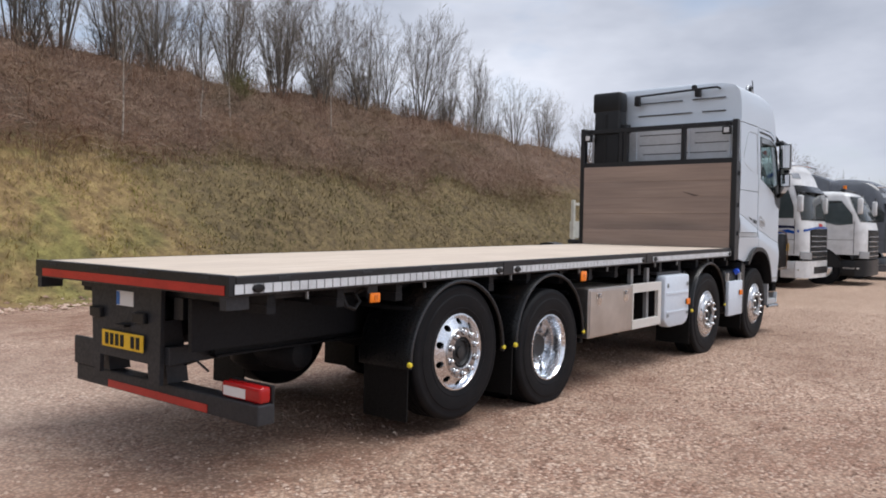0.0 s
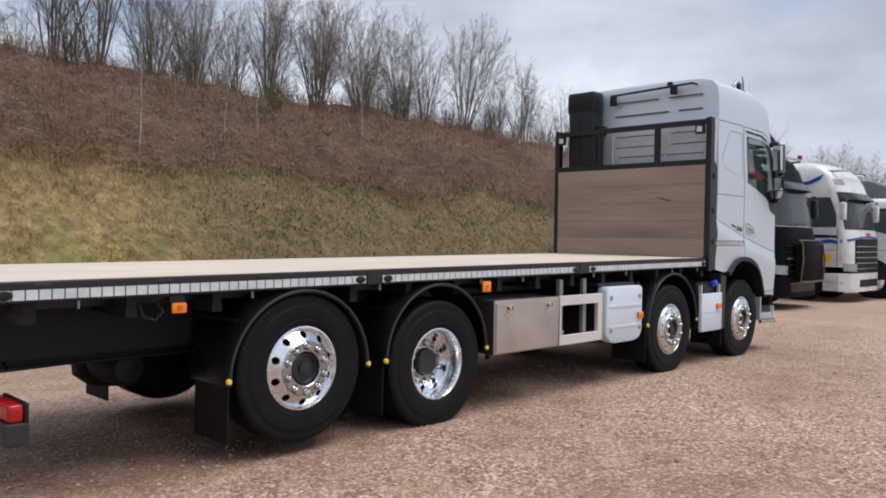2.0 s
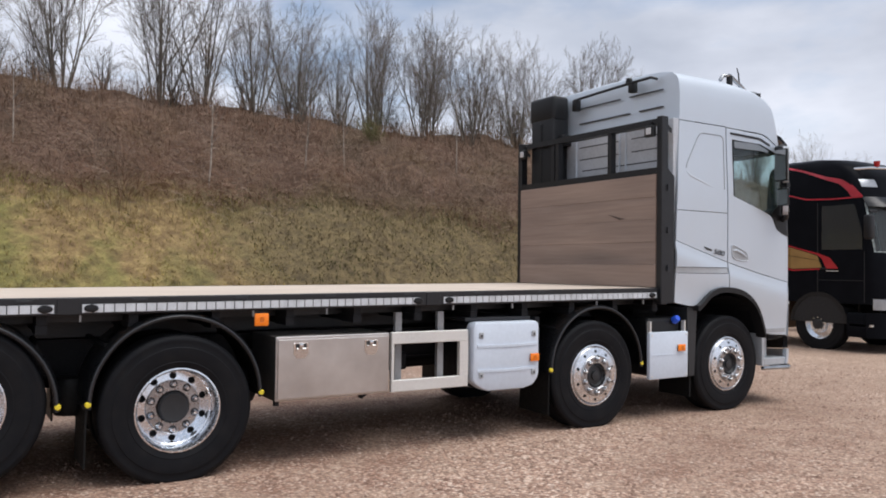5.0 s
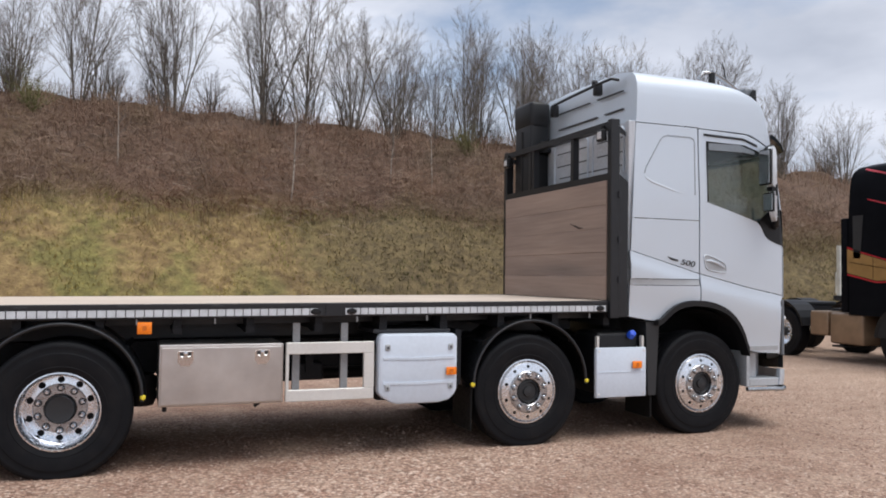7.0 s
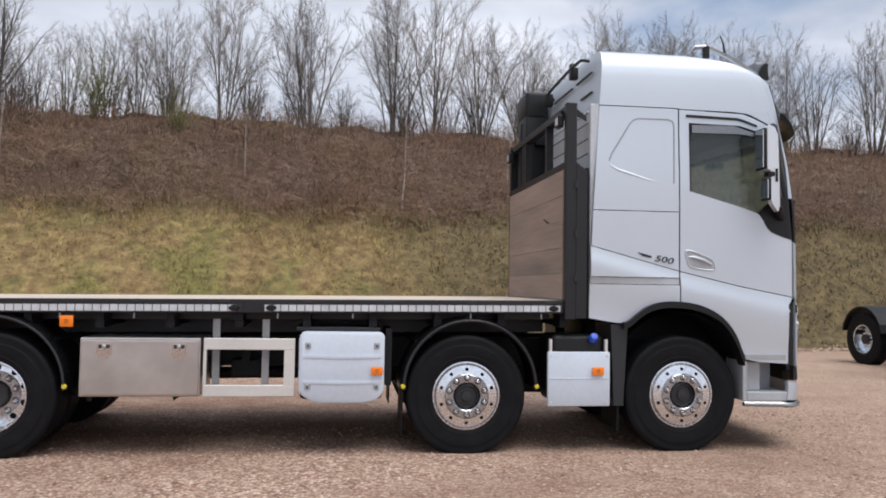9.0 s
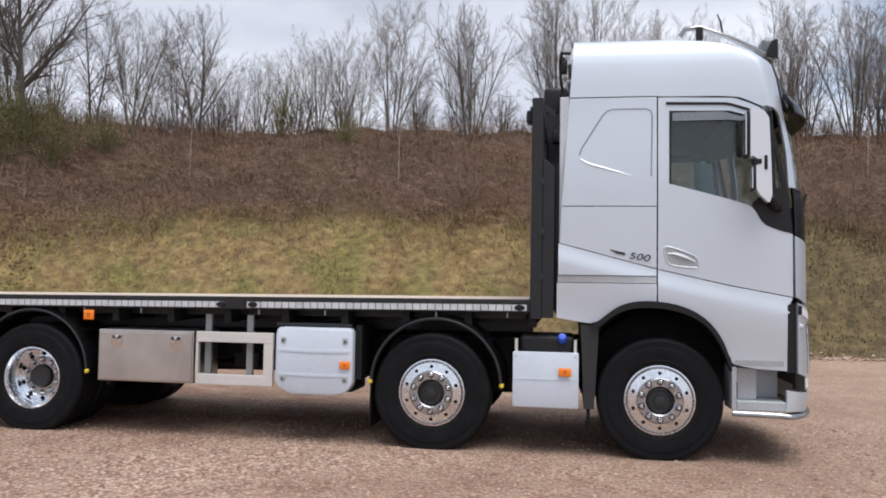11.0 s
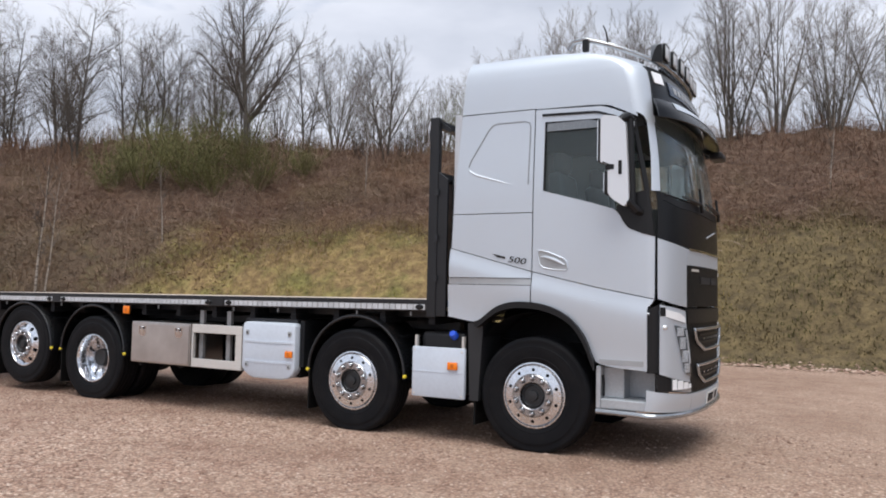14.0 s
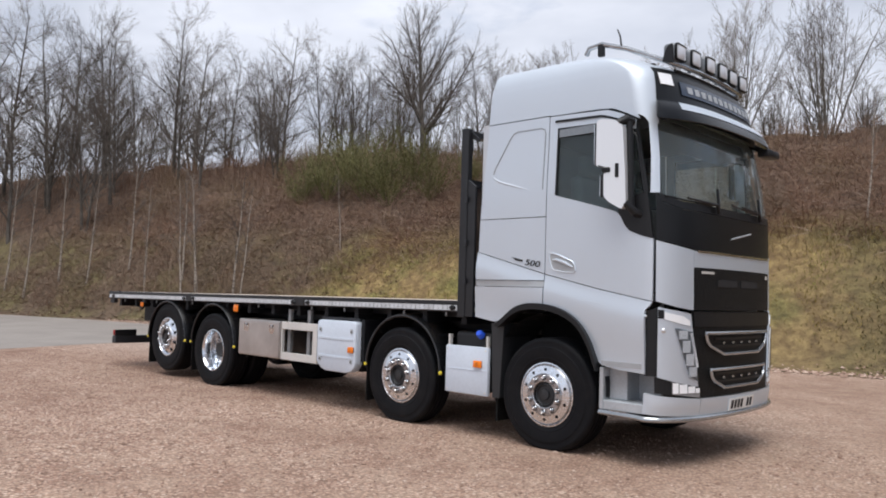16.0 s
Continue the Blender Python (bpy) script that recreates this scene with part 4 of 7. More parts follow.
head = part("headboard_frame", join(upright(-0.04, 0.035, 8.455, 8.555), upright(2.345, 2.42, 8.455, 8.555),
                                    box(HB0, HB1, 0.0355, 2.3445, 3.10, 3.165), box(HB0, HB1, 0.0355, 2.3445, 2.575, 2.645), box(HB0, HB1, 0.0355, 2.3445, 1.30, 1.375)), M_BEDBLACK, truck, "black steel headboard frame")
for y in (0.75, 1.66, 1.74):
    part("headboard_post", box(HB0 + 0.01, HB1 - 0.01, y - 0.03, y + 0.03, 2.645, 3.10), M_BEDBLACK, head)
for y_ in (-0.03, 2.38):            # stiffener plates low on the back of the posts, a sloping stay above
    part("headboard_brace", prism([(8.556, 1.21), (8.66, 1.21), (8.66, 2.56), (8.556, 2.64)], "y", y_, y_ + 0.035, 0.004), M_BEDBLACK, head)
    part("headboard_stay", prism([(8.5555, 3.15), (8.5555, 3.08), (8.66, 3.03), (8.66, 3.07)], "y", y_ + 0.04, y_ + 0.055), M_BEDBLACK, head)
for i in range(5):
    z0 = 1.376 + i * 0.2395
    part("board", box(8.445 + 0.003 * (i % 2), 8.475, 0.0365, 2.3435, z0 + 0.0006, z0 + 0.2389, 0.002, 1), M_BOARD, head)
part("crack", prism([(0.46, 2.118), (0.55, 2.128), (0.66, 2.158), (0.74, 2.175), (0.66, 2.148), (0.56, 2.112)], "x", 8.440, 8.4445), plain("crack_dark", (0.05, 0.035, 0.03), 0.9), head)
for y in (0.10, 2.27):
    wl_ = part("work_lamp", join(box(8.40, 8.455, y - 0.065, y + 0.065, 2.97, 3.09, 0.015), box(8.43, 8.47, y - 0.015, y + 0.015, 3.05, 3.13)), M_PLASTIC, truck, "square work lamp")
    part("lens", box(8.394, 8.401, y - 0.036, y + 0.036, 2.995, 3.065, 0.004, 1), M_CLEAR, wl_)
for z in (1.55, 1.95, 2.4):
    part("post_pin", box(8.535, 8.57, -0.055, -0.0405, z, z + 0.06), M_GREYSTEEL, truck)

# cab
CW = 1.20
NOSE = 0.33         # depth of the rounded corner
CAB_FRONT = [(0.40, 10.925), (0.55, 10.95), (0.80, 10.945), (1.30, 10.945), (1.95, 10.94), (2.25, 10.932), (2.376, 10.92), (2.7, 10.875), (3.06, 10.80), (3.2, 10.772), (3.364, 10.735), (3.487, 10.695), (3.54, 10.65), (3.6, 10.56), (3.66, 10.42), (3.70, 10.24), (3.735, 9.98), (3.765, 9.7), (3.785, 9.35), (3.80, 9.3)]
TAPER = [(3.19, 0.0), (3.35, 0.004), (3.5, 0.014), (3.6, 0.032), (3.67, 0.06), (3.71, 0.10), (3.735, 0.14), (3.765, 0.27), (3.785, 0.5), (3.80, 0.85)]
CAB_REAR = [(1.15, 8.682), (2.2, 8.722), (3.19, 8.785), (3.8, 8.83)]


def corner_x(z):
    return interp(z, CAB_FRONT) - NOSE


def side_pt(x, z, off, side):
    """A point of the cab's side, which bends into the nose past the corner; off: how far it stands proud."""
    bend = max(0.0, min(0.6, (x - corner_x(z)) / NOSE))
    y = YC - (CW - 0.03 * smoothstep(2.3, 3.2, z)) * (1 - bend * bend) ** 0.375 - off
    return (x, y if side > 0 else 2 * YC - y, z)


def front_pt(th, z, off, _side=1):
    """A point of the cab's nose; th runs from 0 at the driver's side corner to 180."""
    a = radians(th)
    c = math.cos(a)
    q = math.copysign(abs(c) ** 0.75, c)
    w_ = CW - 0.03 * smoothstep(2.3, 3.2, z) - interp(z, TAPER)
    n = Vector((math.sin(a) * 1.2, -c, 0)).normalized()
    return (corner_x(z) + NOSE * math.sin(a) + off * n.x, YC - w_ * q + off * n.y, z)


def patch(fn, u0, u1, zb, zt, off=0.0, thick=0.012, side=1, nu=16, nv=8):
    """A panel on the cab's skin between u0 and u1 (numbers or functions of height share), and zb and zt (numbers or functions of u)."""
    bm = bmesh.new()
    U = [(u if callable(u) else (lambda s, u=u: u)) for u in (u0, u1)]
    Zb, Zt = [(z if callable(z) else (lambda u, z=z: z)) for z in (zb, zt)]
    grids = []
    for o in (off, off - thick):
        grid = []
        for j in range(nv + 1):
            s = j / nv
            row = []
            for i in range(nu + 1):
                ua, ub = U[0](s), U[1](s)
                u = ua + (ub - ua) * i / nu
                z = Zb(u) + (Zt(u) - Zb(u)) * s
                row.append(bm.verts.new(fn(u, z, o, side)))
            grid.append(row)
        grids.append(grid)
    A, B = grids
    for j in range(nv):
        for i in range(nu):
            bm.faces.new((A[j][i], A[j][i + 1], A[j + 1][i + 1], A[j + 1][i]))
            bm.faces.new((B[j][i], B[j + 1][i], B[j + 1][i + 1], B[j][i + 1]))
    edge = [(0, i) for i in range(nu)] + [(j, nu) for j in range(nv)] + [(nv, i) for i in range(nu, 0, -1)] + [(j, 0) for j in range(nv, 0, -1)]
    for e0, e1 in zip(edge, edge[1:] + edge[:1]):
        bm.faces.new((A[e0[0]][e0[1]], B[e0[0]][e0[1]], B[e1[0]][e1[1]], A[e1[0]][e1[1]]))
    return bm


def flared(x, z, off, side):
    """The cab's side below the long crease, which swells outwards and draws in again towards the sill."""
    d = interp(x, SWAGE) - z
    return side_pt(x, z, off + 0.024 * smoothstep(0.0, 0.17, d) - 0.024 * smoothstep(0.18, 0.65, d), side)


def lin(*table):
    return lambda u: interp(u, list(table))


def ty(y):
    """The nose's angle at a distance across the truck."""
    q = max(-1.0, min(1.0, (YC - y) / (CW - 0.012)))
    return math.degrees(math.acos(math.copysign(abs(q) ** (4 / 3), q)))


cab = part("cab_floor", box(8.72, 10.55, YC - 1.14, YC + 1.14, 1.36, 1.42), M_INTERIOR, truck)
DOOR0, DOOR1 = 9.553, 10.682
SWAGE = [(8.69, 1.882), (9.18, 1.753), (9.55, 1.657), (10.16, 1.523), (10.69, 1.427)]
ARCH = [(8.69, 1.215), (9.00, 1.165), (9.06, 1.19), (9.15, 1.27), (9.25, 1.335), (9.40, 1.372), (9.62, 1.365), (9.80, 1.32), (9.95, 1.235), (10.06, 1.11), (10.13, 0.97), (10.16, 0.83), (10.70, 0.80)]
for _ in range(2):                  # round the corners of the arch line
    soft_ = [ARCH[0]]
    for (x0_, z0_), (x1_, z1_) in zip(ARCH, ARCH[1:]):
        soft_ += [(0.75 * x0_ + 0.25 * x1_, 0.75 * z0_ + 0.25 * z1_), (0.25 * x0_ + 0.75 * x1_, 0.25 * z0_ + 0.75 * z1_)]
    ARCH = soft_ + [ARCH[-1]]
WIN_B = [(9.655, 2.405), (10.10, 2.285), (10.30, 2.225), (10.36, 2.19), (10.41, 2.09), (10.46, 2.04), (10.58, 1.995), (10.69, 1.968)]


def rear_x(s_or_z):
    return interp(s_or_z, CAB_REAR)


for side in (1, -1):
    lab = "silver cab side panel"
    # sleeper side: three stacked panels behind the door
    part("side_panel", patch(side_pt, lambda s: rear_x(2.21 + s), DOOR0 - 0.006, 2.212, 3.183, 0, 0.02, side, 14, 10), M_SILVER, truck, lab, True)
    part("side_panel", patch(side_pt, lambda s: rear_x(1.9 + 0.3 * s), DOOR0 - 0.006, lambda u: interp(u, SWAGE) + 0.004, 2.204, 0, 0.02, side, 14, 4), M_SILVER, truck, lab, True)
    part("side_panel", patch(flared, lambda s: rear_x(1.6), DOOR0 - 0.006, 1.597, lambda u: interp(u, SWAGE) - 0.004, 0.002, 0.03, side, 14, 10), M_SILVER, truck, lab, True)
    part("grey_trim", patch(flared, lambda s: rear_x(1.5), DOOR0 - 0.006, 1.532, 1.592, -0.006, 0.02, side, 8, 1), M_GREYTRIM, truck, "ribbed grey trim strip")
    part("wing_panel", patch(flared, lambda s: rear_x(1.3), DOOR0 - 0.006, lambda u: interp(u, ARCH), 1.526, 0.004, 0.03, side, 40, 8), M_SILVER, truck, "silver lower panel behind the wheel arch", True)
    # moulded sleeper window outline
    ribs = [(8.875, 2.667), (8.897, 2.73), (9.075, 3.02), (9.115, 3.062), (9.165, 3.078), (9.455, 3.078), (9.495, 3.06), (9.508, 3.02), (9.50, 2.474)]
    part("pressed_edge", tube([side_pt(x, z, -0.0045, side) for x, z in ribs], 0.0095, 6), M_GROOVESHADE, truck, "pressed outline in the side panel", True)
    part("pressed_crease", tube([side_pt(x, z, -0.0115, side) for x, z in [(8.875, 2.667), (8.89, 2.625), (8.956, 2.585), (9.2, 2.515), (9.53, 2.425)]], [0.007, 0.016, 0.018, 0.016, 0.006], 8), M_SILVER, truck, "", True)
    # door: lower skin, frame round the window
    door = part("door", join(
        patch(side_pt, DOOR0 + 0.006, DOOR1 - 0.005, lambda u: interp(u, SWAGE) + 0.004, lambda u: interp(u, WIN_B), 0.004, 0.02, side, 30, 8),
        patch(side_pt, DOOR0 + 0.006, 9.655, 2.4055, 3.175, 0.004, 0.02, side, 2, 8),
        patch(side_pt, 9.6555, 10.49, lin((9.65, 3.055), (10.15, 3.045), (10.30, 3.005), (10.49, 2.95)), lin((9.65, 3.175), (10.2, 3.16), (10.35, 3.105), (10.49, 3.03)), 0.004, 0.02, side, 14, 2)), M_SILVER, truck, "silver cab door", True)
    part("window_post", patch(side_pt, lambda s: 10.60 - 0.13 * s, lambda s: 10.632 - 0.135 * s, 2.375, 3.03, 0.002, 0.02, side, 3, 10), M_PLASTIC, door, "black post before the side window", True)
    part("roof_skirt", patch(side_pt, 9.56, lambda s: 10.515 - 0.07 * s, lin((9.56, 3.186), (10.1, 3.18), (10.25, 3.168), (10.37, 3.115), (10.52, 3.04)), 3.194, 0.0, 0.02, side, 24, 4), M_SILVER, truck, "silver strip over the door", True)
    part("door_lower", patch(flared, DOOR0 + 0.006, lambda s: 10.622 + 0.054 * smoothstep(0.86, 0.99, s), lambda u: interp(u, ARCH) + 0.002, lambda u: interp(u, SWAGE) - 0.004, 0.004, 0.03, side, 60, 16), M_SILVER, truck, "silver lower door skin over the step", True)
    part("door_trim", patch(flared, 10.20, 10.595, 0.845, 0.89, 0.009, 0.012, side, 6, 1), M_GREYTRIM, door)
    part("door_crease", tube([flared(x, z, -0.0085, side) for x, z in [(9.56, 1.475), (9.69, 1.457), (10.16, 1.397), (10.64, 1.30)]], [0.004, 0.014, 0.014, 0.010], 6), M_SILVER, door, "", True)
    part("door_glass", patch(side_pt, 9.6565, lambda s: 10.62 - 0.14 * s, lambda u: interp(u, WIN_B) + 0.002, lin((9.65, 3.054), (10.15, 3.044), (10.30, 3.004), (10.50, 2.94), (10.63, 2.9)), -0.008, 0.005, side, 24, 10), M_GLASS, door, "tinted side window")
    part("window_seal", tube([side_pt(x, z, 0.004, side) for x, z in [(9.66, 2.41), (9.66, 3.05), (10.16, 3.04), (10.30, 3.0), (10.44, 2.96), (10.50, 2.88), (10.595, 2.37)]], 0.009, 6), M_PLASTIC, door)
    part("window_deflector", patch(side_pt, 9.68, 10.29, lin((9.68, 2.96), (10.15, 2.965), (10.29, 2.95)), lin((9.68, 3.035), (10.1, 3.04), (10.29, 2.985)), 0.016, 0.012, side, 12, 1), M_DEFLECT, door, "smoky wind deflector")
    part("rain_gutter", patch(side_pt, 9.625, 10.33, lin((9.62, 3.110), (10.15, 3.098), (10.33, 3.04)), lin((9.62, 3.132), (10.15, 3.120), (10.33, 3.06)), 0.014, 0.012, side, 14, 1), M_PLASTIC, door, "thin black gutter strip")
    part("mirror_foot_panel", patch(side_pt, 10.345, lambda s: 10.678 - 0.05 * s, lambda u: interp(u, WIN_B) + 0.001, lin((10.34, 2.235), (10.45, 2.33), (10.55, 2.37), (10.69, 2.372)), 0.010, 0.02, side, 12, 4), M_PLASTIC, door, "black panel below the mirror")
    rim_ = [(9.612, 1.845), (9.64, 1.853), (9.72, 1.832), (9.86, 1.778), (9.89, 1.745), (9.90, 1.69), (9.885, 1.672), (9.80, 1.674), (9.67, 1.692), (9.635, 1.72), (9.612, 1.80), (9.608, 1.83)]
    part("handle_cup", prism([p for p in rim_], "y", *sorted((side_pt(9.7, 1.75, 0.0065, side)[1], side_pt(9.7, 1.75, 0.0045, side)[1]))), M_GREYTRIM, door, "recessed handle cup")
    part("handle_rim", tube([side_pt(x, z, 0.007, side) for x, z in rim_ + rim_[:1]], 0.007, 6, False), M_SILVER, door, "", True)
    part("door_handle", tube([side_pt(9.64, 1.79, 0.004, side), side_pt(9.69, 1.792, 0.010, side), side_pt(9.78, 1.765, 0.013, side), side_pt(9.87, 1.722, 0.006, side)], [0.008, 0.014, 0.016, 0.010], 8), M_SILVER, door, "silver pull handle", True)
    # wheel arch trim
    arch_line = [p for p in ARCH if 9.0 <= p[0] <= 10.17]
    part("arch_trim", join(*[patch(side_pt, 9.0, 10.165, lambda u: interp(u, ARCH) - 0.05 - 0.03 * smoothstep(9.95, 10.15, u), lambda u: interp(u, ARCH) + 0.008, 0.062, 0.13, side, 40, 2)]), M_PLASTIC, truck, "black wheel arch trim", True)
    inner_y = (0.02, 0.55) if side > 0 else (2 * YC - 0.55, 2 * YC - 0.02)
    liner = bmesh.new()
    rings = []
    for i in range(21):
        a = radians(-5 + 205 * i / 20)
        rings.append([liner.verts.new((9.57 + 0.66 * math.cos(a), yy, 0.62 + 0.66 * math.sin(a))) for yy in inner_y])
    for r0, r1 in zip(rings, rings[1:]):
        liner.faces.new((r0[0], r0[1], r1[1], r1[0]))
    part("arch_liner", liner, M_CHASSIS, truck)
    ys = (0.0, 0.45) if side > 0 else (2 * YC - 0.45, 2 * YC)
    part("mud_flap", prism([(8.93, 0.42), (9.02, 0.42), (9.06, 1.16), (8.90, 1.16)], "y", *ys), M_DGREY, truck, "dark moulded rear arch piece")
    part("mud_flap", box(8.965, 8.985, ys[0] + 0.02, ys[1], 0.19, 0.43), M_RUBBER, truck, "black rubber mud flap")
    # steps below the door
    s0, s1 = (-0.01, 0.32) if side > 0 else (2 * YC - 0.32, 2 * YC + 0.01)
    yb, yf = (s1, s0) if side > 0 else (s0, s1)
    part("step_box", join(box(10.18, 10.62, min(yb, yb - 0.02 * side), max(yb, yb - 0.02 * side), 0.46, 0.84),
                          box(10.175, 10.215, s0, s1, 0.46, 0.83, 0.006), box(10.2155, 10.62, s0, s1, 0.46, 0.545, 0.01), box(10.2155, 10.40, s0 + 0.10 * (side > 0), s1 - 0.10 * (side < 0), 0.5455, 0.82, 0.01)), M_STEP, truck, "pale silver step well")
    # A pillar and corner panels; k gives the nose's angle at a distance from the driver's side
    def k(y, side=side):
        return ty(y) if side > 0 else 180 - ty(y)

    def along(*table):
        return lin(*sorted((k(y), z) for y, z in table))
    part("a_pillar", patch(front_pt, lambda s: k(0.014 + 0.046 * s), lambda s: k(0.064 + 0.058 * s), 2.372, 3.20, 0.0, 0.03, 1, 6, 8), M_SILVER, truck, "silver windscreen pillar", True)
    part("pillar_head", patch(front_pt, 1 if side > 0 else 179, lambda s: k(0.122 + 0.004 * s), along((-0.01, 3.10), (0.03, 3.06), (0.05, 3.0), (0.13, 3.0)), 3.196, 0.001, 0.03, 1, 8, 4), M_SILVER, truck, "silver pillar head below the roof", True)
    part("corner_panel", patch(front_pt, k(0.034), k(0.372), along((0.03, 1.436), (0.20, 1.385), (0.38, 1.362)), along((0.03, 1.958), (0.20, 1.915), (0.38, 1.883)), 0.006, 0.03, 1, 14, 5), M_SILVER, truck, "silver corner panel", True)
    part("corner_seam", patch(front_pt, k(-0.01), k(0.085), 0.79, along((-0.01, 1.34), (0.03, 1.37), (0.09, 1.425)), -0.012, 0.03, 1, 6, 4), M_PLASTIC, truck, "black gap behind the light pod")
    pod = part("light_pod", patch(front_pt, k(0.046), lambda s: k(0.432 - 0.095 * s), along((0.04, 0.79), (0.5, 0.69)), along((0.04, 1.385), (0.2, 1.355), (0.34, 1.33)), 0.012, 0.04, 1, 14, 8), M_SILVER, truck, "silver headlight pod", True)
    hl = part("headlight", patch(front_pt, lambda s: k(0.318 - 0.145 * s), lambda s: k(0.425 - 0.075 * s), along((0.3, 0.80), (0.45, 0.74)), along((0.19, 1.205), (0.37, 1.17)), 0.018, 0.02, 1, 8, 8), M_CHROMEDARK, pod, "clear angular headlight", True)
    part("light_lens", patch(front_pt, lambda s: k(0.313 - 0.145 * s), lambda s: k(0.43 - 0.075 * s), along((0.3, 0.795), (0.45, 0.735)), along((0.19, 1.21), (0.37, 1.175)), 0.034, 0.003, 1, 5, 8), M_LENS, pod, "clear headlight lens")
    for z0_, z1_, y0_, y1_ in ((0.79, 0.872, 0.318, 0.405), (0.885, 0.985, 0.284, 0.368), (0.998, 1.10, 0.246, 0.325), (1.113, 1.185, 0.208, 0.295)):
        part("lamp_unit", patch(front_pt, k(y0_), k(y1_), z0_, z1_, 0.026, 0.008, 1, 4, 3), M_LAMPBRIGHT, pod, "bright lamp reflector")
    part("light_guide", patch(front_pt, lambda s: k(0.395 - 0.075 * s), lambda s: k(0.425 - 0.075 * s), 0.87, 1.165, 0.027, 0.006, 1, 3, 6), M_LAMPBRIGHT, pod, "bright edge of the headlight")
    part("light_strip", patch(front_pt, k(0.088), k(0.325), along((0.08, 1.285), (0.33, 1.225)), along((0.08, 1.345), (0.25, 1.31), (0.33, 1.265)), 0.02, 0.02, 1, 8, 2), M_LAMPBRIGHT, pod, "clear day running light")
    part("strip_end", patch(front_pt, k(0.048), k(0.085), 1.285, 1.36, 0.018, 0.02, 1, 2, 1), M_PLASTIC, pod)
    part("side_lamp", moved(lathe([(0.0001, -0.014), (0.014, -0.011), (0.022, -0.003), (0.022, 0.01)], 14), pose(*front_pt(k(0.082), 1.185, 0.018), 0, 0, 40 * side if side > 0 else 180 - 40)), M_CLEAR, pod, "", True)
    part("fog_lamp_bay", patch(front_pt, k(0.03), k(0.47), along((0.03, 0.65), (0.5, 0.60)), along((0.03, 0.785), (0.5, 0.685)), 0.0, 0.05, 1, 8, 3), M_PLASTIC, truck)
    fog = part("fog_lamp", patch(front_pt, k(0.15), k(0.455), along((0.17, 0.642), (0.46, 0.605)), along((0.17, 0.748), (0.46, 0.685)), 0.010, 0.02, 1, 8, 3), M_CHROMEDARK, truck, "clear fog lamp unit", True)
    for y0_, y1_ in ((0.158, 0.21), (0.22, 0.30), (0.31, 0.39), (0.40, 0.448)):
        part("lens", patch(front_pt, k(y0_), k(y1_), 0.648, 0.732 - 0.2 * (y0_ - 0.18), 0.015, 0.004, 1, 3, 2), M_LAMPBRIGHT, fog)
    part("bumper_end", patch(front_pt, k(-0.012), k(0.46), along((-0.012, 0.47), (0.5, 0.445)), along((-0.012, 0.645), (0.46, 0.595)), 0.012, 0.05, 1, 14, 5), M_SILVER, truck, "silver bumper corner", True)

# nose panels between the corners
def across(*table):
    """A height along the nose from (distance from either side, height)."""
    half = [(ty(y), z) for y, z in table]
    return lin(*half, *[(180 - t_, z) for t_, z in reversed(half)])


part("windscreen", patch(front_pt, lambda s: ty(0.072 + 0.046 * s), lambda s: 180 - ty(0.072 + 0.046 * s), across((0.07, 2.36), (0.25, 2.30), (1.19, 2.285)), 3.12, -0.012, 0.006, 1, 44, 8), M_SCREEN, truck, "wide curved windscreen")
part("screen_seal", patch(front_pt, ty(0.066), 180 - ty(0.066), across((0.07, 2.30), (0.25, 2.24), (1.19, 2.22)), across((0.07, 2.365), (0.25, 2.305), (1.19, 2.29)), 0.004, 0.02, 1, 44, 1), M_PLASTIC, truck)
part("upper_nose_panel", patch(front_pt, ty(0.036), 180 - ty(0.036), across((0.03, 1.966), (0.20, 1.925), (0.42, 1.89), (1.19, 1.88)), across((0.03, 2.368), (0.065, 2.368), (0.07, 2.295), (0.25, 2.235), (1.19, 2.215)), 0.004, 0.03, 1, 70, 6), M_DARKTRIM, truck, "dark satin panel below the windscreen", True)
part("nose_panel", patch(front_pt, ty(0.376), 180 - ty(0.376), 1.738, across((0.37, 1.884), (0.43, 1.878), (1.19, 1.872)), 0.006, 0.03, 1, 30, 3), M_SILVER, truck, "silver band across the nose", True)
part("chrome_strip", patch(front_pt, ty(0.415), 180 - ty(0.415), across((0.40, 1.872), (0.45, 1.868), (1.19, 1.862)), across((0.40, 1.892), (0.45, 1.888), (1.19, 1.882)), 0.014, 0.01, 1, 30, 1), M_CHROME, truck, "chrome strip")
part("upper_grille", patch(front_pt, ty(0.376), 180 - ty(0.376), 1.365, 1.733, 0.006, 0.03, 1, 30, 4), M_GRILLE, truck, "black mesh upper grille")
part("grille_slot", patch(front_pt, ty(0.72), ty(1.10), 1.575, 1.64, 0.012, 0.01, 1, 8, 1), M_LINE, truck)
part("grille_slot", patch(front_pt, ty(1.18), ty(1.55), 1.575, 1.64, 0.012, 0.01, 1, 8, 1), M_LINE, truck)
part("name_bar", patch(front_pt, ty(0.47), ty(0.66), 1.685, 1.707, 0.012, 0.006, 1, 5, 1), M_ALU, truck)
part("name_bar", patch(front_pt, ty(1.86), ty(1.92), 1.675, 1.71, 0.012, 0.006, 1, 3, 1), M_ALU, truck)
part("lower_grille", patch(front_pt, lambda s: ty(0.445 - 0.10 * s), lambda s: 180 - ty(0.445 - 0.10 * s), 0.60, 1.355, 0.0, 0.04, 1, 30, 5), M_GRILLE, truck, "black lower grille", True)
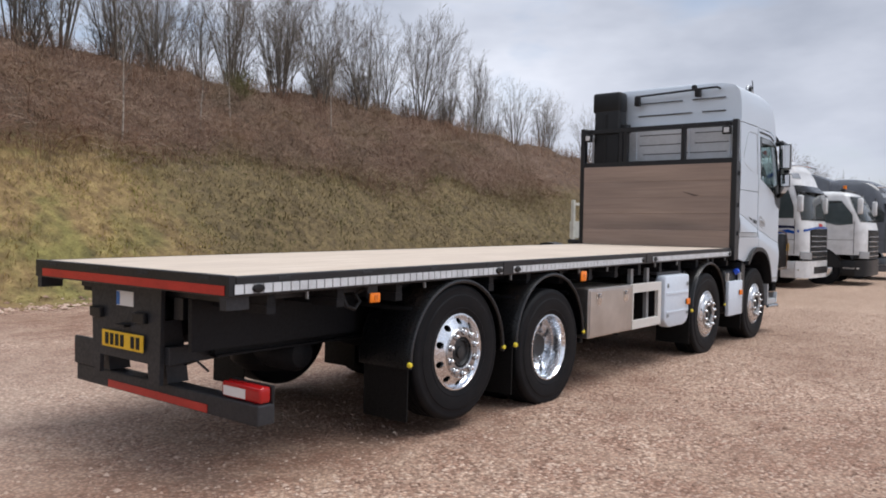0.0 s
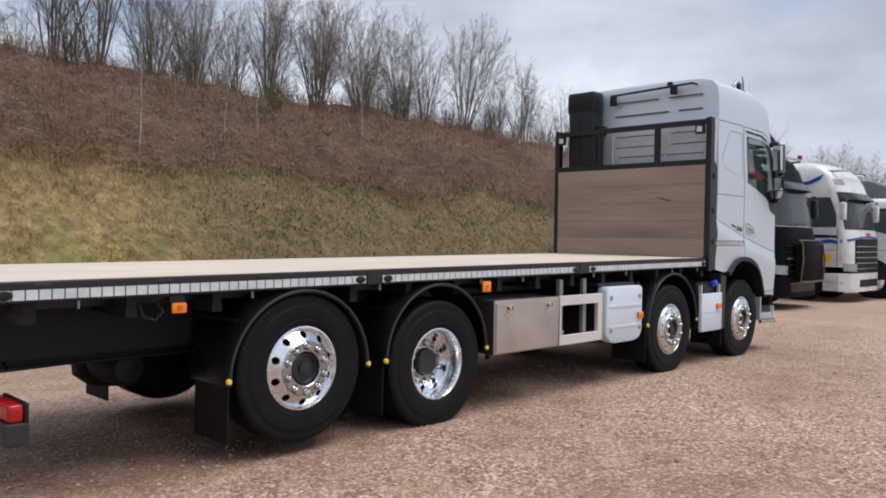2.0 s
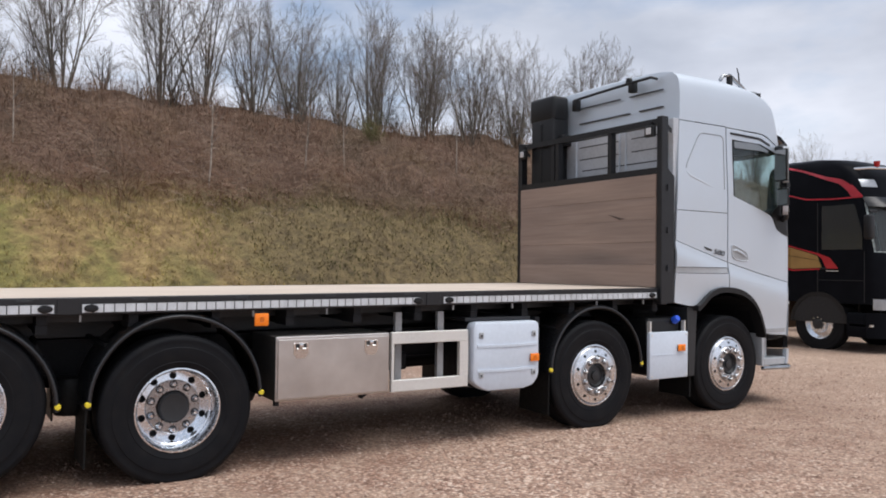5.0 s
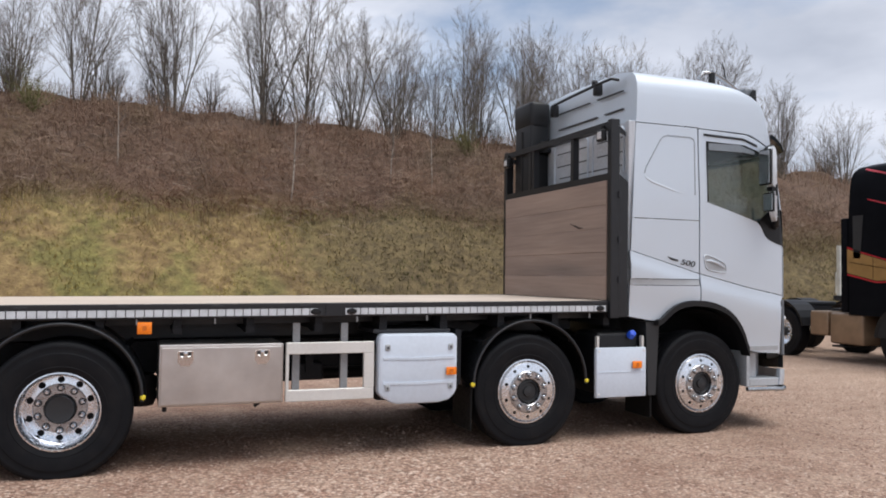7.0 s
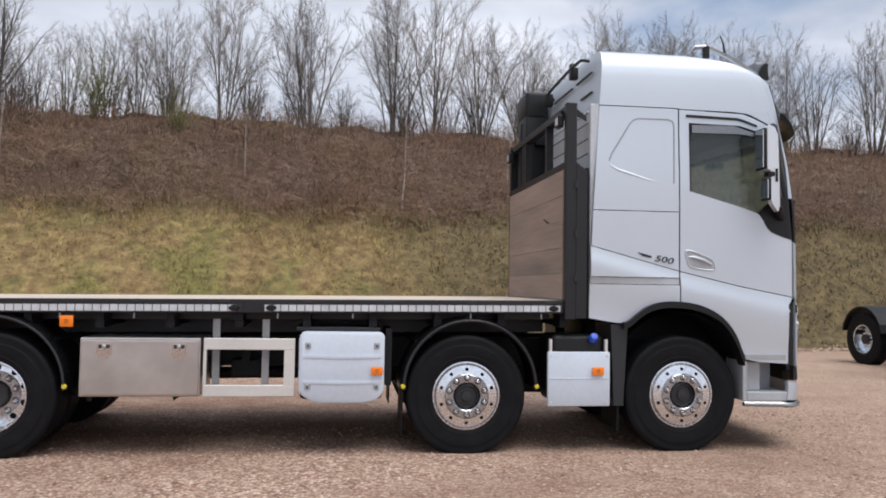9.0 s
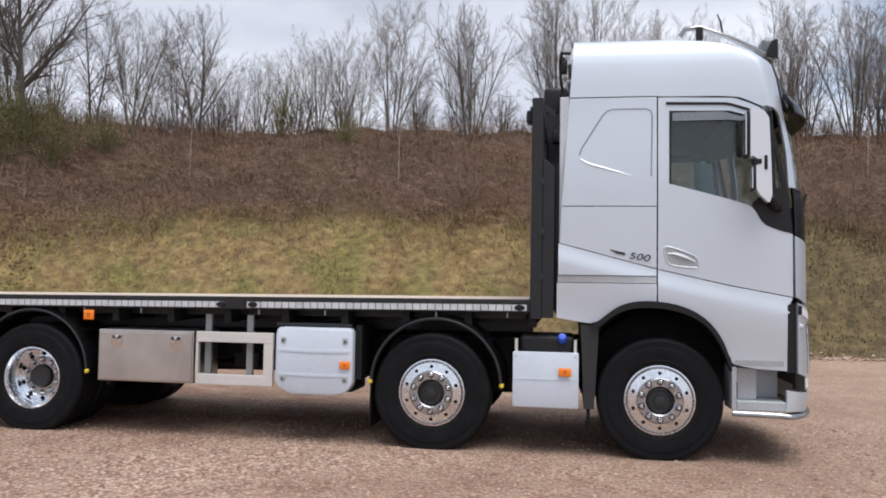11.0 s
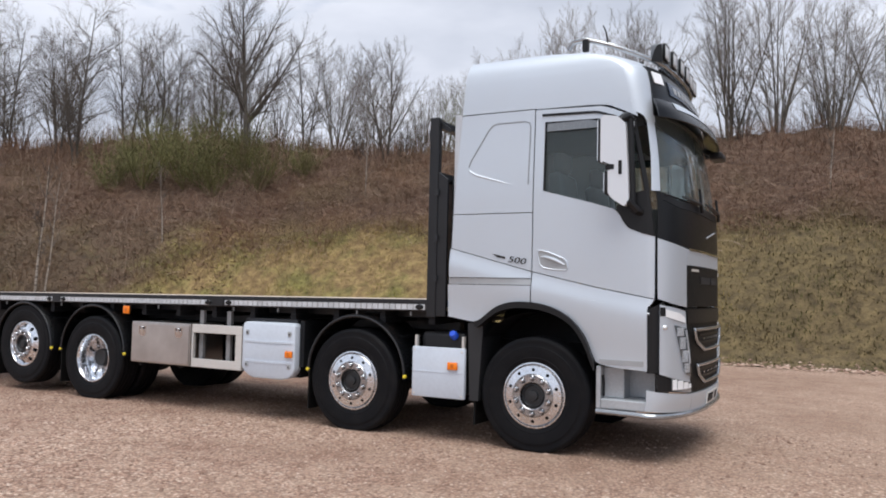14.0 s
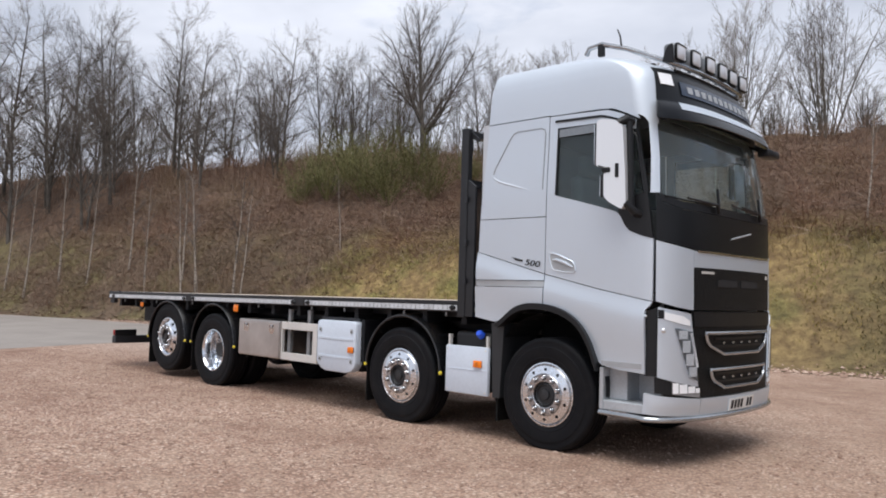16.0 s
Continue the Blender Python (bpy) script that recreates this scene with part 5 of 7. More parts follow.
part("grille_brow", patch(front_pt, lambda s: ty(0.38 - 0.01 * s), lambda s: 180 - ty(0.38 - 0.01 * s), 1.22, 1.345, 0.012, 0.03, 1, 30, 2), M_PLASTIC, truck, "black moulded grille brow", True)


def grille_frame(corners):
    """A bent bar round the corners, given as (distance across, height) on the driver's half."""
    ring_ = corners + [(2 * YC - y, z) for y, z in reversed(corners)]
    line = []
    for (a0, b0), (a1, b1) in zip(ring_, ring_[1:] + ring_[:1]):
        for i in range(10):
            line.append(front_pt(ty(a0 + (a1 - a0) * i / 10), b0 + (b1 - b0) * i / 10, 0.018))
    return tube(line + line[:1], 0.016, 8, False)


for frame_, z_mid in (([(0.815, 0.972), (0.60, 1.045), (0.555, 1.085), (0.525, 1.162)], 1.06), ([(0.83, 0.675), (0.66, 0.74), (0.625, 0.775), (0.605, 0.838)], 0.75)):
    part("grille_frame", grille_frame(frame_), M_DARKCHROME, truck, "satin silver grille frame", True)
    for dz in (-0.03, 0.04):
        part("grille_slat", patch(front_pt, ty(0.68), ty(1.70), z_mid + dz, z_mid + dz + 0.02, 0.012, 0.012, 1, 20, 1), M_PLASTIC, truck)
    for i in range(5):
        y_ = 0.83 + i * 0.18
        part("grille_stud", patch(front_pt, ty(y_ - 0.02), ty(y_ + 0.02), z_mid + 0.005, z_mid + 0.022, 0.016, 0.01, 1, 2, 1), M_DARKCHROME, truck)
part("bumper", patch(front_pt, ty(0.464), 180 - ty(0.464), 0.443, across((0.46, 0.595), (1.19, 0.592)), 0.012, 0.05, 1, 30, 5), M_SILVER, truck, "silver front bumper", True)
part("bumper_lip", patch(front_pt, 2, 178, 0.395, 0.448, -0.01, 0.05, 1, 50, 1), M_PLASTIC, truck, "black lower lip", True)
bar_pts = [side_pt(10.18, 0.435, 0.0, 1), side_pt(10.56, 0.43, 0.012, 1)] + [front_pt(t, 0.425, 0.024) for t in range(4, 177, 6)] + [side_pt(10.56, 0.43, 0.012, -1), side_pt(10.18, 0.435, 0.0, -1)]
part("bumper_bar", tube(bar_pts, 0.024, 10), M_DARKCHROME, truck, "chrome bar under the bumper", True)
fp = part("front_plate", patch(front_pt, ty(0.93), ty(1.45), 0.455, 0.566, 0.026, 0.01, 1, 8, 1), M_PLATEW, truck, "white front number plate")
for i in range(7):
    if i != 4:
        part("plate_bar", patch(front_pt, ty(0.96 + i * 0.066), ty(1.002 + i * 0.066), 0.472, 0.55, 0.0285, 0.002, 1, 2, 1), M_LINE, fp)
for y_ in (0.72, 1.62):
    part("wiper", join(tube([front_pt(ty(y_), 2.24, 0.03), front_pt(ty(y_ - 0.04), 2.31, 0.04), front_pt(ty(y_ - 0.42), 2.34, 0.03)], [0.018, 0.016, 0.010], 6), tube([front_pt(ty(y_ - 0.1), 2.30, 0.02), front_pt(ty(y_ - 0.62), 2.345, 0.014)], 0.009, 6)), M_PLASTIC, truck, "black wiper arm")
    part("wiper", tube([front_pt(ty(y_), 2.25, 0.03), front_pt(ty(y_ + 0.01), 2.46, 0.03)], [0.016, 0.012], 6), M_PLASTIC, truck)
part("nose_mark", tube([front_pt(84, 2.02, 0.012), front_pt(96, 2.10, 0.012)], 0.008, 6), M_GREYTRIM, truck)

# roof: turned up from the side line, rounded to the front
def roof_mesh():
    """Plan outlines stacked from the side line up to the crown."""
    bm = bmesh.new()
    rings = []
    for z in (3.192, 3.25, 3.30, 3.364, 3.42, 3.487, 3.52, 3.56, 3.6, 3.63, 3.66, 3.68, 3.70, 3.72, 3.735, 3.75, 3.765, 3.775, 3.785, 3.79, 3.80):
        nose_ = [front_pt(180 * i / 48, z, 0.0) for i in range(49)]
        y0, y1, xc_ = nose_[0][1], nose_[-1][1], nose_[0][0]
        xr_ = interp(z, [(3.19, 8.785), (3.72, 8.825), (3.78, 8.838), (3.80, 8.86)])
        pts = [(xr_ + (xc_ - xr_) * i / 14, y0, z) for i in range(14)] + nose_ + [(xc_ + (xr_ - xc_) * i / 14, y1, z) for i in range(1, 15)]
        pts += [(xr_, y1 + (y0 - y1) * i / 10, z) for i in range(1, 10)]
        rings.append([bm.verts.new(p) for p in pts])
    k = len(rings[0])
    for r0, r1 in zip(rings, rings[1:]):
        for i in range(k):
            bm.faces.new((r0[i], r0[(i + 1) % k], r1[(i + 1) % k], r1[i]))
    bm.faces.new(rings[-1])
    return bm


part("roof", roof_mesh(), M_SILVER, truck, "silver high roof shell", True)
# dark sign panel and sun visor above the windscreen
part("sign_panel", patch(front_pt, lambda s: ty(0.112 + 0.065 * s), lambda s: 180 - ty(0.112 + 0.065 * s), 3.06, across((0.1, 3.535), (0.3, 3.55), (1.19, 3.56)), 0.010, 0.04, 1, 50, 8), M_DARKTRIM, truck, "dark panel with sign over the windscreen", True)
part("sign_face", patch(front_pt, ty(0.43), 180 - ty(0.43), 3.30, 3.43, 0.022, 0.014, 1, 24, 2), M_SIGN, truck, "dark blue sign strip")
for i in range(12):
    y = 0.52 + i * 0.115
    part("sign_letter", patch(front_pt, ty(y), ty(y + 0.075), 3.332, 3.395, 0.026, 0.004, 1, 2, 1), M_GREYTRIM, truck)
for y0_, y1_ in ((0.20, 0.345), (2 * YC - 0.345, 2 * YC - 0.20)):
    part("roof_lamp", patch(front_pt, ty(y0_), ty(y1_), 3.375, 3.485, 0.022, 0.02, 1, 6, 4), M_LAMPBRIGHT, truck, "clear roof marker lamp", True)


def visor_mesh():
    bm = bmesh.new()
    n = 48
    prof = [(0.015, 3.22), (0.07, 3.19), (0.15, 3.10), (0.18, 3.02), (0.172, 3.015), (0.135, 3.08), (0.06, 3.15), (0.015, 3.17)]
    rows3 = []
    for i in range(n + 1):
        th = ty(0.115) + (180 - 2 * ty(0.115)) * i / n
        k = 0.55 + 0.45 * math.sin(radians(th)) ** 0.7
        rows3.append([bm.verts.new(front_pt(th, 3.1, 0.0)[:2] + (0,)) for _ in prof])
        for v_, (o, z) in zip(rows3[-1], prof):
            p_ = front_pt(th, 3.1, o * k)
            v_.co = (p_[0], p_[1], z + 0.0 * k)
    m_ = len(prof)
    for r0, r1 in zip(rows3, rows3[1:]):
        for j in range(m_):
            bm.faces.new((r0[j], r0[(j + 1) % m_], r1[(j + 1) % m_], r1[j]))
    bm.faces.new(rows3[0])
    bm.faces.new(rows3[-1][::-1])
    return bm


part("sun_visor", visor_mesh(), M_SMOKE, truck, "dark smoked sun visor", True)


def visor_top(th, z, o, _s):
    k = 0.55 + 0.45 * math.sin(radians(th)) ** 0.7
    p_ = front_pt(th, 3.1, interp(z, [(3.02, 0.18), (3.10, 0.15), (3.19, 0.07), (3.22, 0.015)]) * k + o)
    return (p_[0], p_[1], z)


part("visor_stripe", patch(visor_top, ty(0.31), 180 - ty(0.31), lambda u: 3.195 - 0.085 * math.sin(radians(u)) ** 0.5, 3.20, 0.008, 0.006, 1, 44, 4), M_SILVER, truck, "silver stripe on the visor", True)

# light bar with six spot lamps
bar = [(9.78, 0.28, 3.80), (9.82, 0.27, 3.86), (9.95, 0.28, 3.88), (10.2, 0.32, 3.80), (10.5, 0.36, 3.66), (10.60, 0.42, 3.62)]
cross = [(10.63, 0.55, 3.615), (10.66, 0.9, 3.615), (10.665, YC, 3.615)]
left = bar + cross
right = [(x, 2 * YC - y, z) for x, y, z in left]
lb = part("light_bar", join(tube(left, 0.024, 10), tube(right, 0.024, 10)), M_DARKCHROME, truck, "chrome roof light bar", True)
part("light_bar_rail", tube([(10.60, 0.5, 3.56), (10.63, 0.9, 3.56), (10.635, YC, 3.56), (10.63, 2 * YC - 0.9, 3.56), (10.60, 2 * YC - 0.5, 3.56)], 0.018, 8), M_PLASTIC, lb)
for x, y, z in ((9.95, 0.28, 3.76), (10.45, 0.36, 3.50), (9.95, 2 * YC - 0.28, 3.76), (10.45, 2 * YC - 0.36, 3.50)):
    part("bar_foot", box(x - 0.03, x + 0.03, y - 0.025, y + 0.025, z, z + 0.12, 0.008), M_PLASTIC, lb)
for i in range(6):
    y = YC - 0.69 + i * 0.276
    x = 10.60 + 0.04 * (1 - abs(y - YC) / 0.7)
    sp = part("spot_lamp", join(box(x - 0.075, x + 0.055, y - 0.098, y + 0.098, 3.632, 3.802, 0.035, 3), box(x - 0.02, x + 0.02, y - 0.02, y + 0.02, 3.60, 3.64)), M_SPOTBODY, lb, "grey squared spot lamp", True)
    part("lamp_rim", box(x + 0.045, x + 0.062, y - 0.092, y + 0.092, 3.638, 3.796, 0.02, 2), M_PLASTIC, sp, "", True)
    part("lens", box(x + 0.05, x + 0.070, y - 0.076, y + 0.076, 3.654, 3.780, 0.018, 2), M_SPOTLENS, sp, "clear lens", True)
part("aerial", tube([(10.16, 0.30, 3.80), (10.14, 0.30, 3.93), (10.11, 0.30, 4.0)], [0.010, 0.008, 0.006], 6), M_PLASTIC, truck)
part("aerial_fin", prism([(10.55, 3.62), (10.65, 3.60), (10.64, 3.775), (10.60, 3.76), (10.57, 3.70)], "y", 0.355, 0.385), M_PLASTIC, truck)

# cab rear wall with ribs, grab rail and air intake
part("cab_rear_wall", join(box(8.742, 8.78, YC - 1.165, YC + 1.165, 1.25, 3.20), box(8.70, 8.745, YC - 1.165, YC - 1.10, 1.25, 3.2, 0.01), box(8.70, 8.745, YC + 1.10, YC + 1.165, 1.25, 3.2, 0.01)), M_REARWALL, truck, "grey ribbed cab rear wall")
for z, a, b_ in ((3.55, 0.25, 0.75), (3.55, 0.9, 1.6), (3.36, 0.25, 0.6), (3.36, 0.75, 1.6), (3.05, 0.15, 0.68), (2.9, 0.15, 0.68), (3.05, 0.85, 1.55), (2.9, 0.85, 1.55), (2.76, 0.2, 1.5)):
    part("wall_rib", box(8.738 if z < 3.19 else 8.772, 8.80, a, b_, z, z + 0.014, 0.004, 1), M_GROOVE, truck)
part("grab_rail", join(tube([(8.79, 1.62, 3.60), (8.71, 1.62, 3.66), (8.69, 1.2, 3.67), (8.69, 0.6, 3.69), (8.71, 0.36, 3.70), (8.79, 0.34, 3.69)], 0.016, 8), box(8.68, 8.76, 0.60, 0.68, 3.58, 3.70, 0.01), box(8.68, 8.76, 1.55, 1.63, 3.52, 3.66, 0.01)), M_PLASTIC, truck, "black rail across the cab rear", True)
part("rear_lamp", moved(lathe([(0.0001, -0.04), (0.05, -0.03), (0.06, 0.02), (0.0001, 0.05)], 14), pose(8.72, 0.70, 3.725, 0, 0, -90) @ Matrix.Scale(0.7, 4)), M_PLASTIC, truck, "", True)
for a, b_ in ((0.16, 0.76), (0.86, 1.60)):       # pressed frames low on the rear wall
    part("wall_frame", tube([(8.735, a, 2.70), (8.735, a, 3.13), (8.735, a + 0.03, 3.16), (8.735, b_ - 0.03, 3.16), (8.735, b_, 3.13), (8.735, b_, 2.70)], 0.011, 6), M_SILVER, truck, "pale pressed frame", True)
part("air_intake", join(box(8.505, 8.765, 1.785, 2.215, 1.4, 3.62, 0.03, 3), box(8.50, 8.77, 1.775, 2.25, 3.42, 3.74, 0.045, 3), box(8.495, 8.506, 1.99, 2.03, 1.6, 3.40, 0.004, 1), box(8.60, 8.75, 1.70, 1.82, 3.10, 3.24, 0.02)), M_PLASTIC, truck, "black air intake stack", True)
part("cab_side_fin", box(8.668, 8.705, 0.06, 0.09, 1.25, 2.60), M_PLASTIC, truck, "black strip behind the cab")
part("cab_side_fin", box(8.668, 8.705, 2 * YC - 0.09, 2 * YC - 0.06, 1.25, 2.60), M_PLASTIC, truck, "black strip behind the cab")

# mirrors
for side in (1, -1):
    def my(y):
        return y if side > 0 else 2 * YC - y
    outline = [(10.272, 2.985), (10.30, 3.012), (10.40, 3.005), (10.452, 2.95), (10.472, 2.56), (10.482, 2.28), (10.45, 2.22), (10.36, 2.285), (10.328, 2.33), (10.326, 2.535), (10.375, 2.54), (10.375, 2.585), (10.272, 2.59)]
    shell_ = prism(outline, "y", -0.355, -0.20, 0.016)
    for v_ in shell_.verts:             # the outer face leans in towards the nose
        f_ = (v_.co.x - 10.27) / 0.21
        v_.co.y = (-0.285 + 0.155 * f_) if v_.co.y < -0.28 else (-0.215 + 0.15 * f_)
        v_.co.y = my(v_.co.y)
    cover_ = part("mirror", shell_, M_CHROMEPAINT, truck, "tall bright silver door mirror shell", True)
    part("mirror_joint", box(10.305, 10.372, *sorted((my(-0.235), my(-0.16))), 2.543, 2.582), M_PLASTIC, cover_)
    part("mirror_slot", box(10.405, 10.43, *sorted((my(-0.19), my(-0.15))), 2.50, 2.62, 0.002), M_PLASTIC, cover_)
    part("mirror_case", join(box(10.245, 10.271, *sorted((my(-0.275), my(-0.115))), 2.60, 2.98, 0.01), box(10.30, 10.325, *sorted((my(-0.26), my(-0.115))), 2.32, 2.525, 0.01)), M_PLASTIC, cover_, "black mirror case", True)
    part("mirror_glass", box(10.238, 10.2445, *sorted((my(-0.265), my(-0.125))), 2.615, 2.965), M_MIRROR, cover_)
    part("mirror_glass", box(10.293, 10.2995, *sorted((my(-0.25), my(-0.125))), 2.335, 2.51), M_MIRROR, cover_)
    part("mirror_arm", join(tube([(10.46, my(0.0), 3.01), (10.44, my(-0.08), 3.02), (10.40, my(-0.16), 2.98)], [0.04, 0.045, 0.03], 10), tube([(10.56, my(0.0), 2.18), (10.53, my(-0.06), 2.2), (10.47, my(-0.12), 2.28)], [0.035, 0.04, 0.03], 10), tube([(10.50, my(-0.065), 2.24), (10.47, my(-0.065), 3.0)], 0.03, 8)), M_PLASTIC, cover_, "black mirror arm", True)
part("kerb_mirror", join(box(10.82, 10.95, 1.86, 2.14, 2.93, 3.01, 0.02, 2), tube([(10.70, 2.0, 3.08), (10.86, 2.0, 2.99)], 0.03, 8)), M_PLASTIC, truck, "small black front mirror", True)

# cab interior
for y in (0.35, 1.5):
    seat = part("driver_seat", box(9.75, 10.25, y, y + 0.52, 1.75, 1.95, 0.05, 3), M_SEAT, truck, "grey cab seat", True)
    part("backrest", moved(box(-0.07, 0.07, 0, 0.52, 0, 0.75, 0.05, 3), pose(9.72, y, 1.9, 0, -8, 0)), M_SEAT, seat, "", True)
    part("headrest", box(9.56, 9.68, y + 0.12, y + 0.40, 2.66, 2.86, 0.04, 3), M_PALECLOTH, seat, "", True)
part("dashboard", prism([(10.30, 1.5), (10.80, 1.5), (10.78, 2.20), (10.45, 2.26), (10.28, 2.15)], "y", 0.14, 2.24, 0.03), M_INTERIOR, truck, "dark dashboard", True)
wheel_ = lathe([(0.215 + 0.018 * math.cos(2 * math.pi * i / 8), 0.018 * math.sin(2 * math.pi * i / 8)) for i in range(8)], 32, True)
part("steering_wheel", join(moved(wheel_, pose(10.2, 0.62, 2.18, 55, 0, 90)), tube([(10.2, 0.62, 2.18), (10.42, 0.62, 2.0)], 0.04, 8)), M_INTERIOR, truck, "", True)
part("bunk_wall", box(8.95, 9.0, 0.05, 2.33, 1.45, 3.1), M_PALECLOTH, truck)
part("bunk", box(8.85, 9.5, 0.1, 2.28, 1.75, 1.95, 0.04), M_SEAT, truck)
part("cab_headlining", box(8.85, 10.3, 0.1, 2.28, 3.12, 3.16), M_INTERIOR, truck)
part("head_locker", prism([(10.25, 2.95), (10.55, 2.98), (10.5, 3.12), (10.25, 3.12)], "y", 0.15, 2.23), M_INTERIOR, truck)

# badge
def lettering(text, size, m, material, parent, name="badge"):
    cu = bpy.data.curves.new(name, "FONT")
    cu.body, cu.size, cu.extrude = text, size, 0.002
    tmp = bpy.data.objects.new("tmp_text", cu)
    scene.collection.objects.link(tmp)
    dg = bpy.context.evaluated_depsgraph_get()
    dg.update()
    me = bpy.data.meshes.new_from_object(tmp.evaluated_get(dg))
    bpy.data.objects.remove(tmp)
    me.name = name
    me.materials.clear()
    me.materials.append(material)
    me.transform(m)
    ob = new(name, me)
    ob.parent = parent
    return ob


shear_ = Matrix(((1.5, 0.25, 0, 0), (0, 1, 0, 0), (0, 0, 1, 0), (0, 0, 0, 1)))
bdg = lettering("500", 0.082, pose(9.305, -0.0165, 1.748) @ Matrix.Rotation(radians(8), 4, "Y") @ pose(0, 0, 0, 90) @ shear_, M_DGREY, truck)
bdg["label"] = "dark power badge numerals"
part("badge_bar", prism([(9.15, 1.825), (9.28, 1.795), (9.28, 1.775), (9.20, 1.79)], "y", -0.0165, -0.0095), M_DGREY, truck)

# reflective tape blocks along the driver's side rail
proto = part("tape_block", box(0, 0.062, -0.0055, -0.0035, -0.028, 0.028), M_REFLECT, None)
rails = [o for o in truck.children if o.name.startswith("side_rail")]
first = True
for a, b_ in ((0.03, 2.745), (2.905, 5.59), (5.785, 8.44)):
    n = int((b_ - a) / 0.0695)
    for i in range(n):
        x = a + 0.004 + i * 0.0695
        m = pose(x, 0, zs(x))
        if first:
            proto.parent, proto.matrix_basis, first = rails[0], m, False
        else:
            share(proto, m, rails[0])


# ---- parked lorries in the row ----
def paint(name, color, rough=0.25, metal=0.0):
    m = Mat(name, color, rough, metal)
    m.p.inputs["Coat Weight"].default_value = 0.25
    if color[0] < 0.009:
        m.p.inputs["Coat Weight"].default_value, m.p.inputs["Specular IOR Level"].default_value = 0.0, 0.015
    n_ = m.noise(m.world_pos(), 4, 5)
    m.color(m.ramp(n_, (0.35, tuple(c * 0.8 for c in color)), (0.65, color)))
    return m.m


P_BLACK = paint("gloss_black_paint", (0.008, 0.0088, 0.011), 0.35)
P_GOLD = paint("gold_band", (0.42, 0.26, 0.10), 0.35, 0.4)
P_REDLINE = paint("red_line", (0.45, 0.02, 0.035))
P_WHITE = paint("white_paint", (0.72, 0.73, 0.74))
P_CREAM = paint("cream_paint", (0.70, 0.69, 0.62))
P_BLUE = paint("blue_stripe", (0.02, 0.09, 0.38))
P_DARKBLUE = paint("navy_stripe", (0.02, 0.025, 0.07))
P_GREY = paint("slate_paint", (0.10, 0.11, 0.13))
# pale backing: light seen in the black lorry's windscreen, put into colour
P_SCREENPALE = plain("pale_curtain", (0.60, 0.70, 0.69), 0.8, 0.0, 0.5, 2)
P_GUARD = paint("dark_bronze_tube", (0.14, 0.095, 0.06), 0.4, 0.4)
P_BRONZE = paint("bronze_tank", (0.28, 0.19, 0.12), 0.45, 0.3)


def parked_wheel(parent, x, side, drive=False):
    w = new("wheel")
    w.parent = parent
    w.matrix_basis = pose(x, side * 1.22, 0.51, 0, 0, 180 if side > 0 else 0)
    part("tyre", moved(tyre_mesh(0.31), Matrix.Translation((0, 0.155, 0))), M_TYRE, w, "", True)
    y0 = 0.12 if drive else 0.0
    part("rim", join(lathe([(0.302, 0.03), (0.30, 0.015), (0.285, 0.02), (0.27, 0.07 + y0), (0.18, 0.04 + y0), (0.17, y0 - 0.01), (0.10, y0 - 0.01)], 32), nut_ring(10, 0.137, y0 - 0.01, 0.02, 0.03)), M_ALLOY, w, "bright alloy rim", True)
    part("hub_cap", lathe([(0.10, y0), (0.10, y0 - 0.06), (0.0001, y0 - 0.07)], 20), M_DGREY, w, "", True)
    return w


def skin(pts, y, off, th=0.006):
    """A flat decal or pane on the cab's side at y; pts are (x, z)."""
    s = 1 if y > 0 else -1
    return prism(pts, "y", y + s * off, y + s * (off - th))


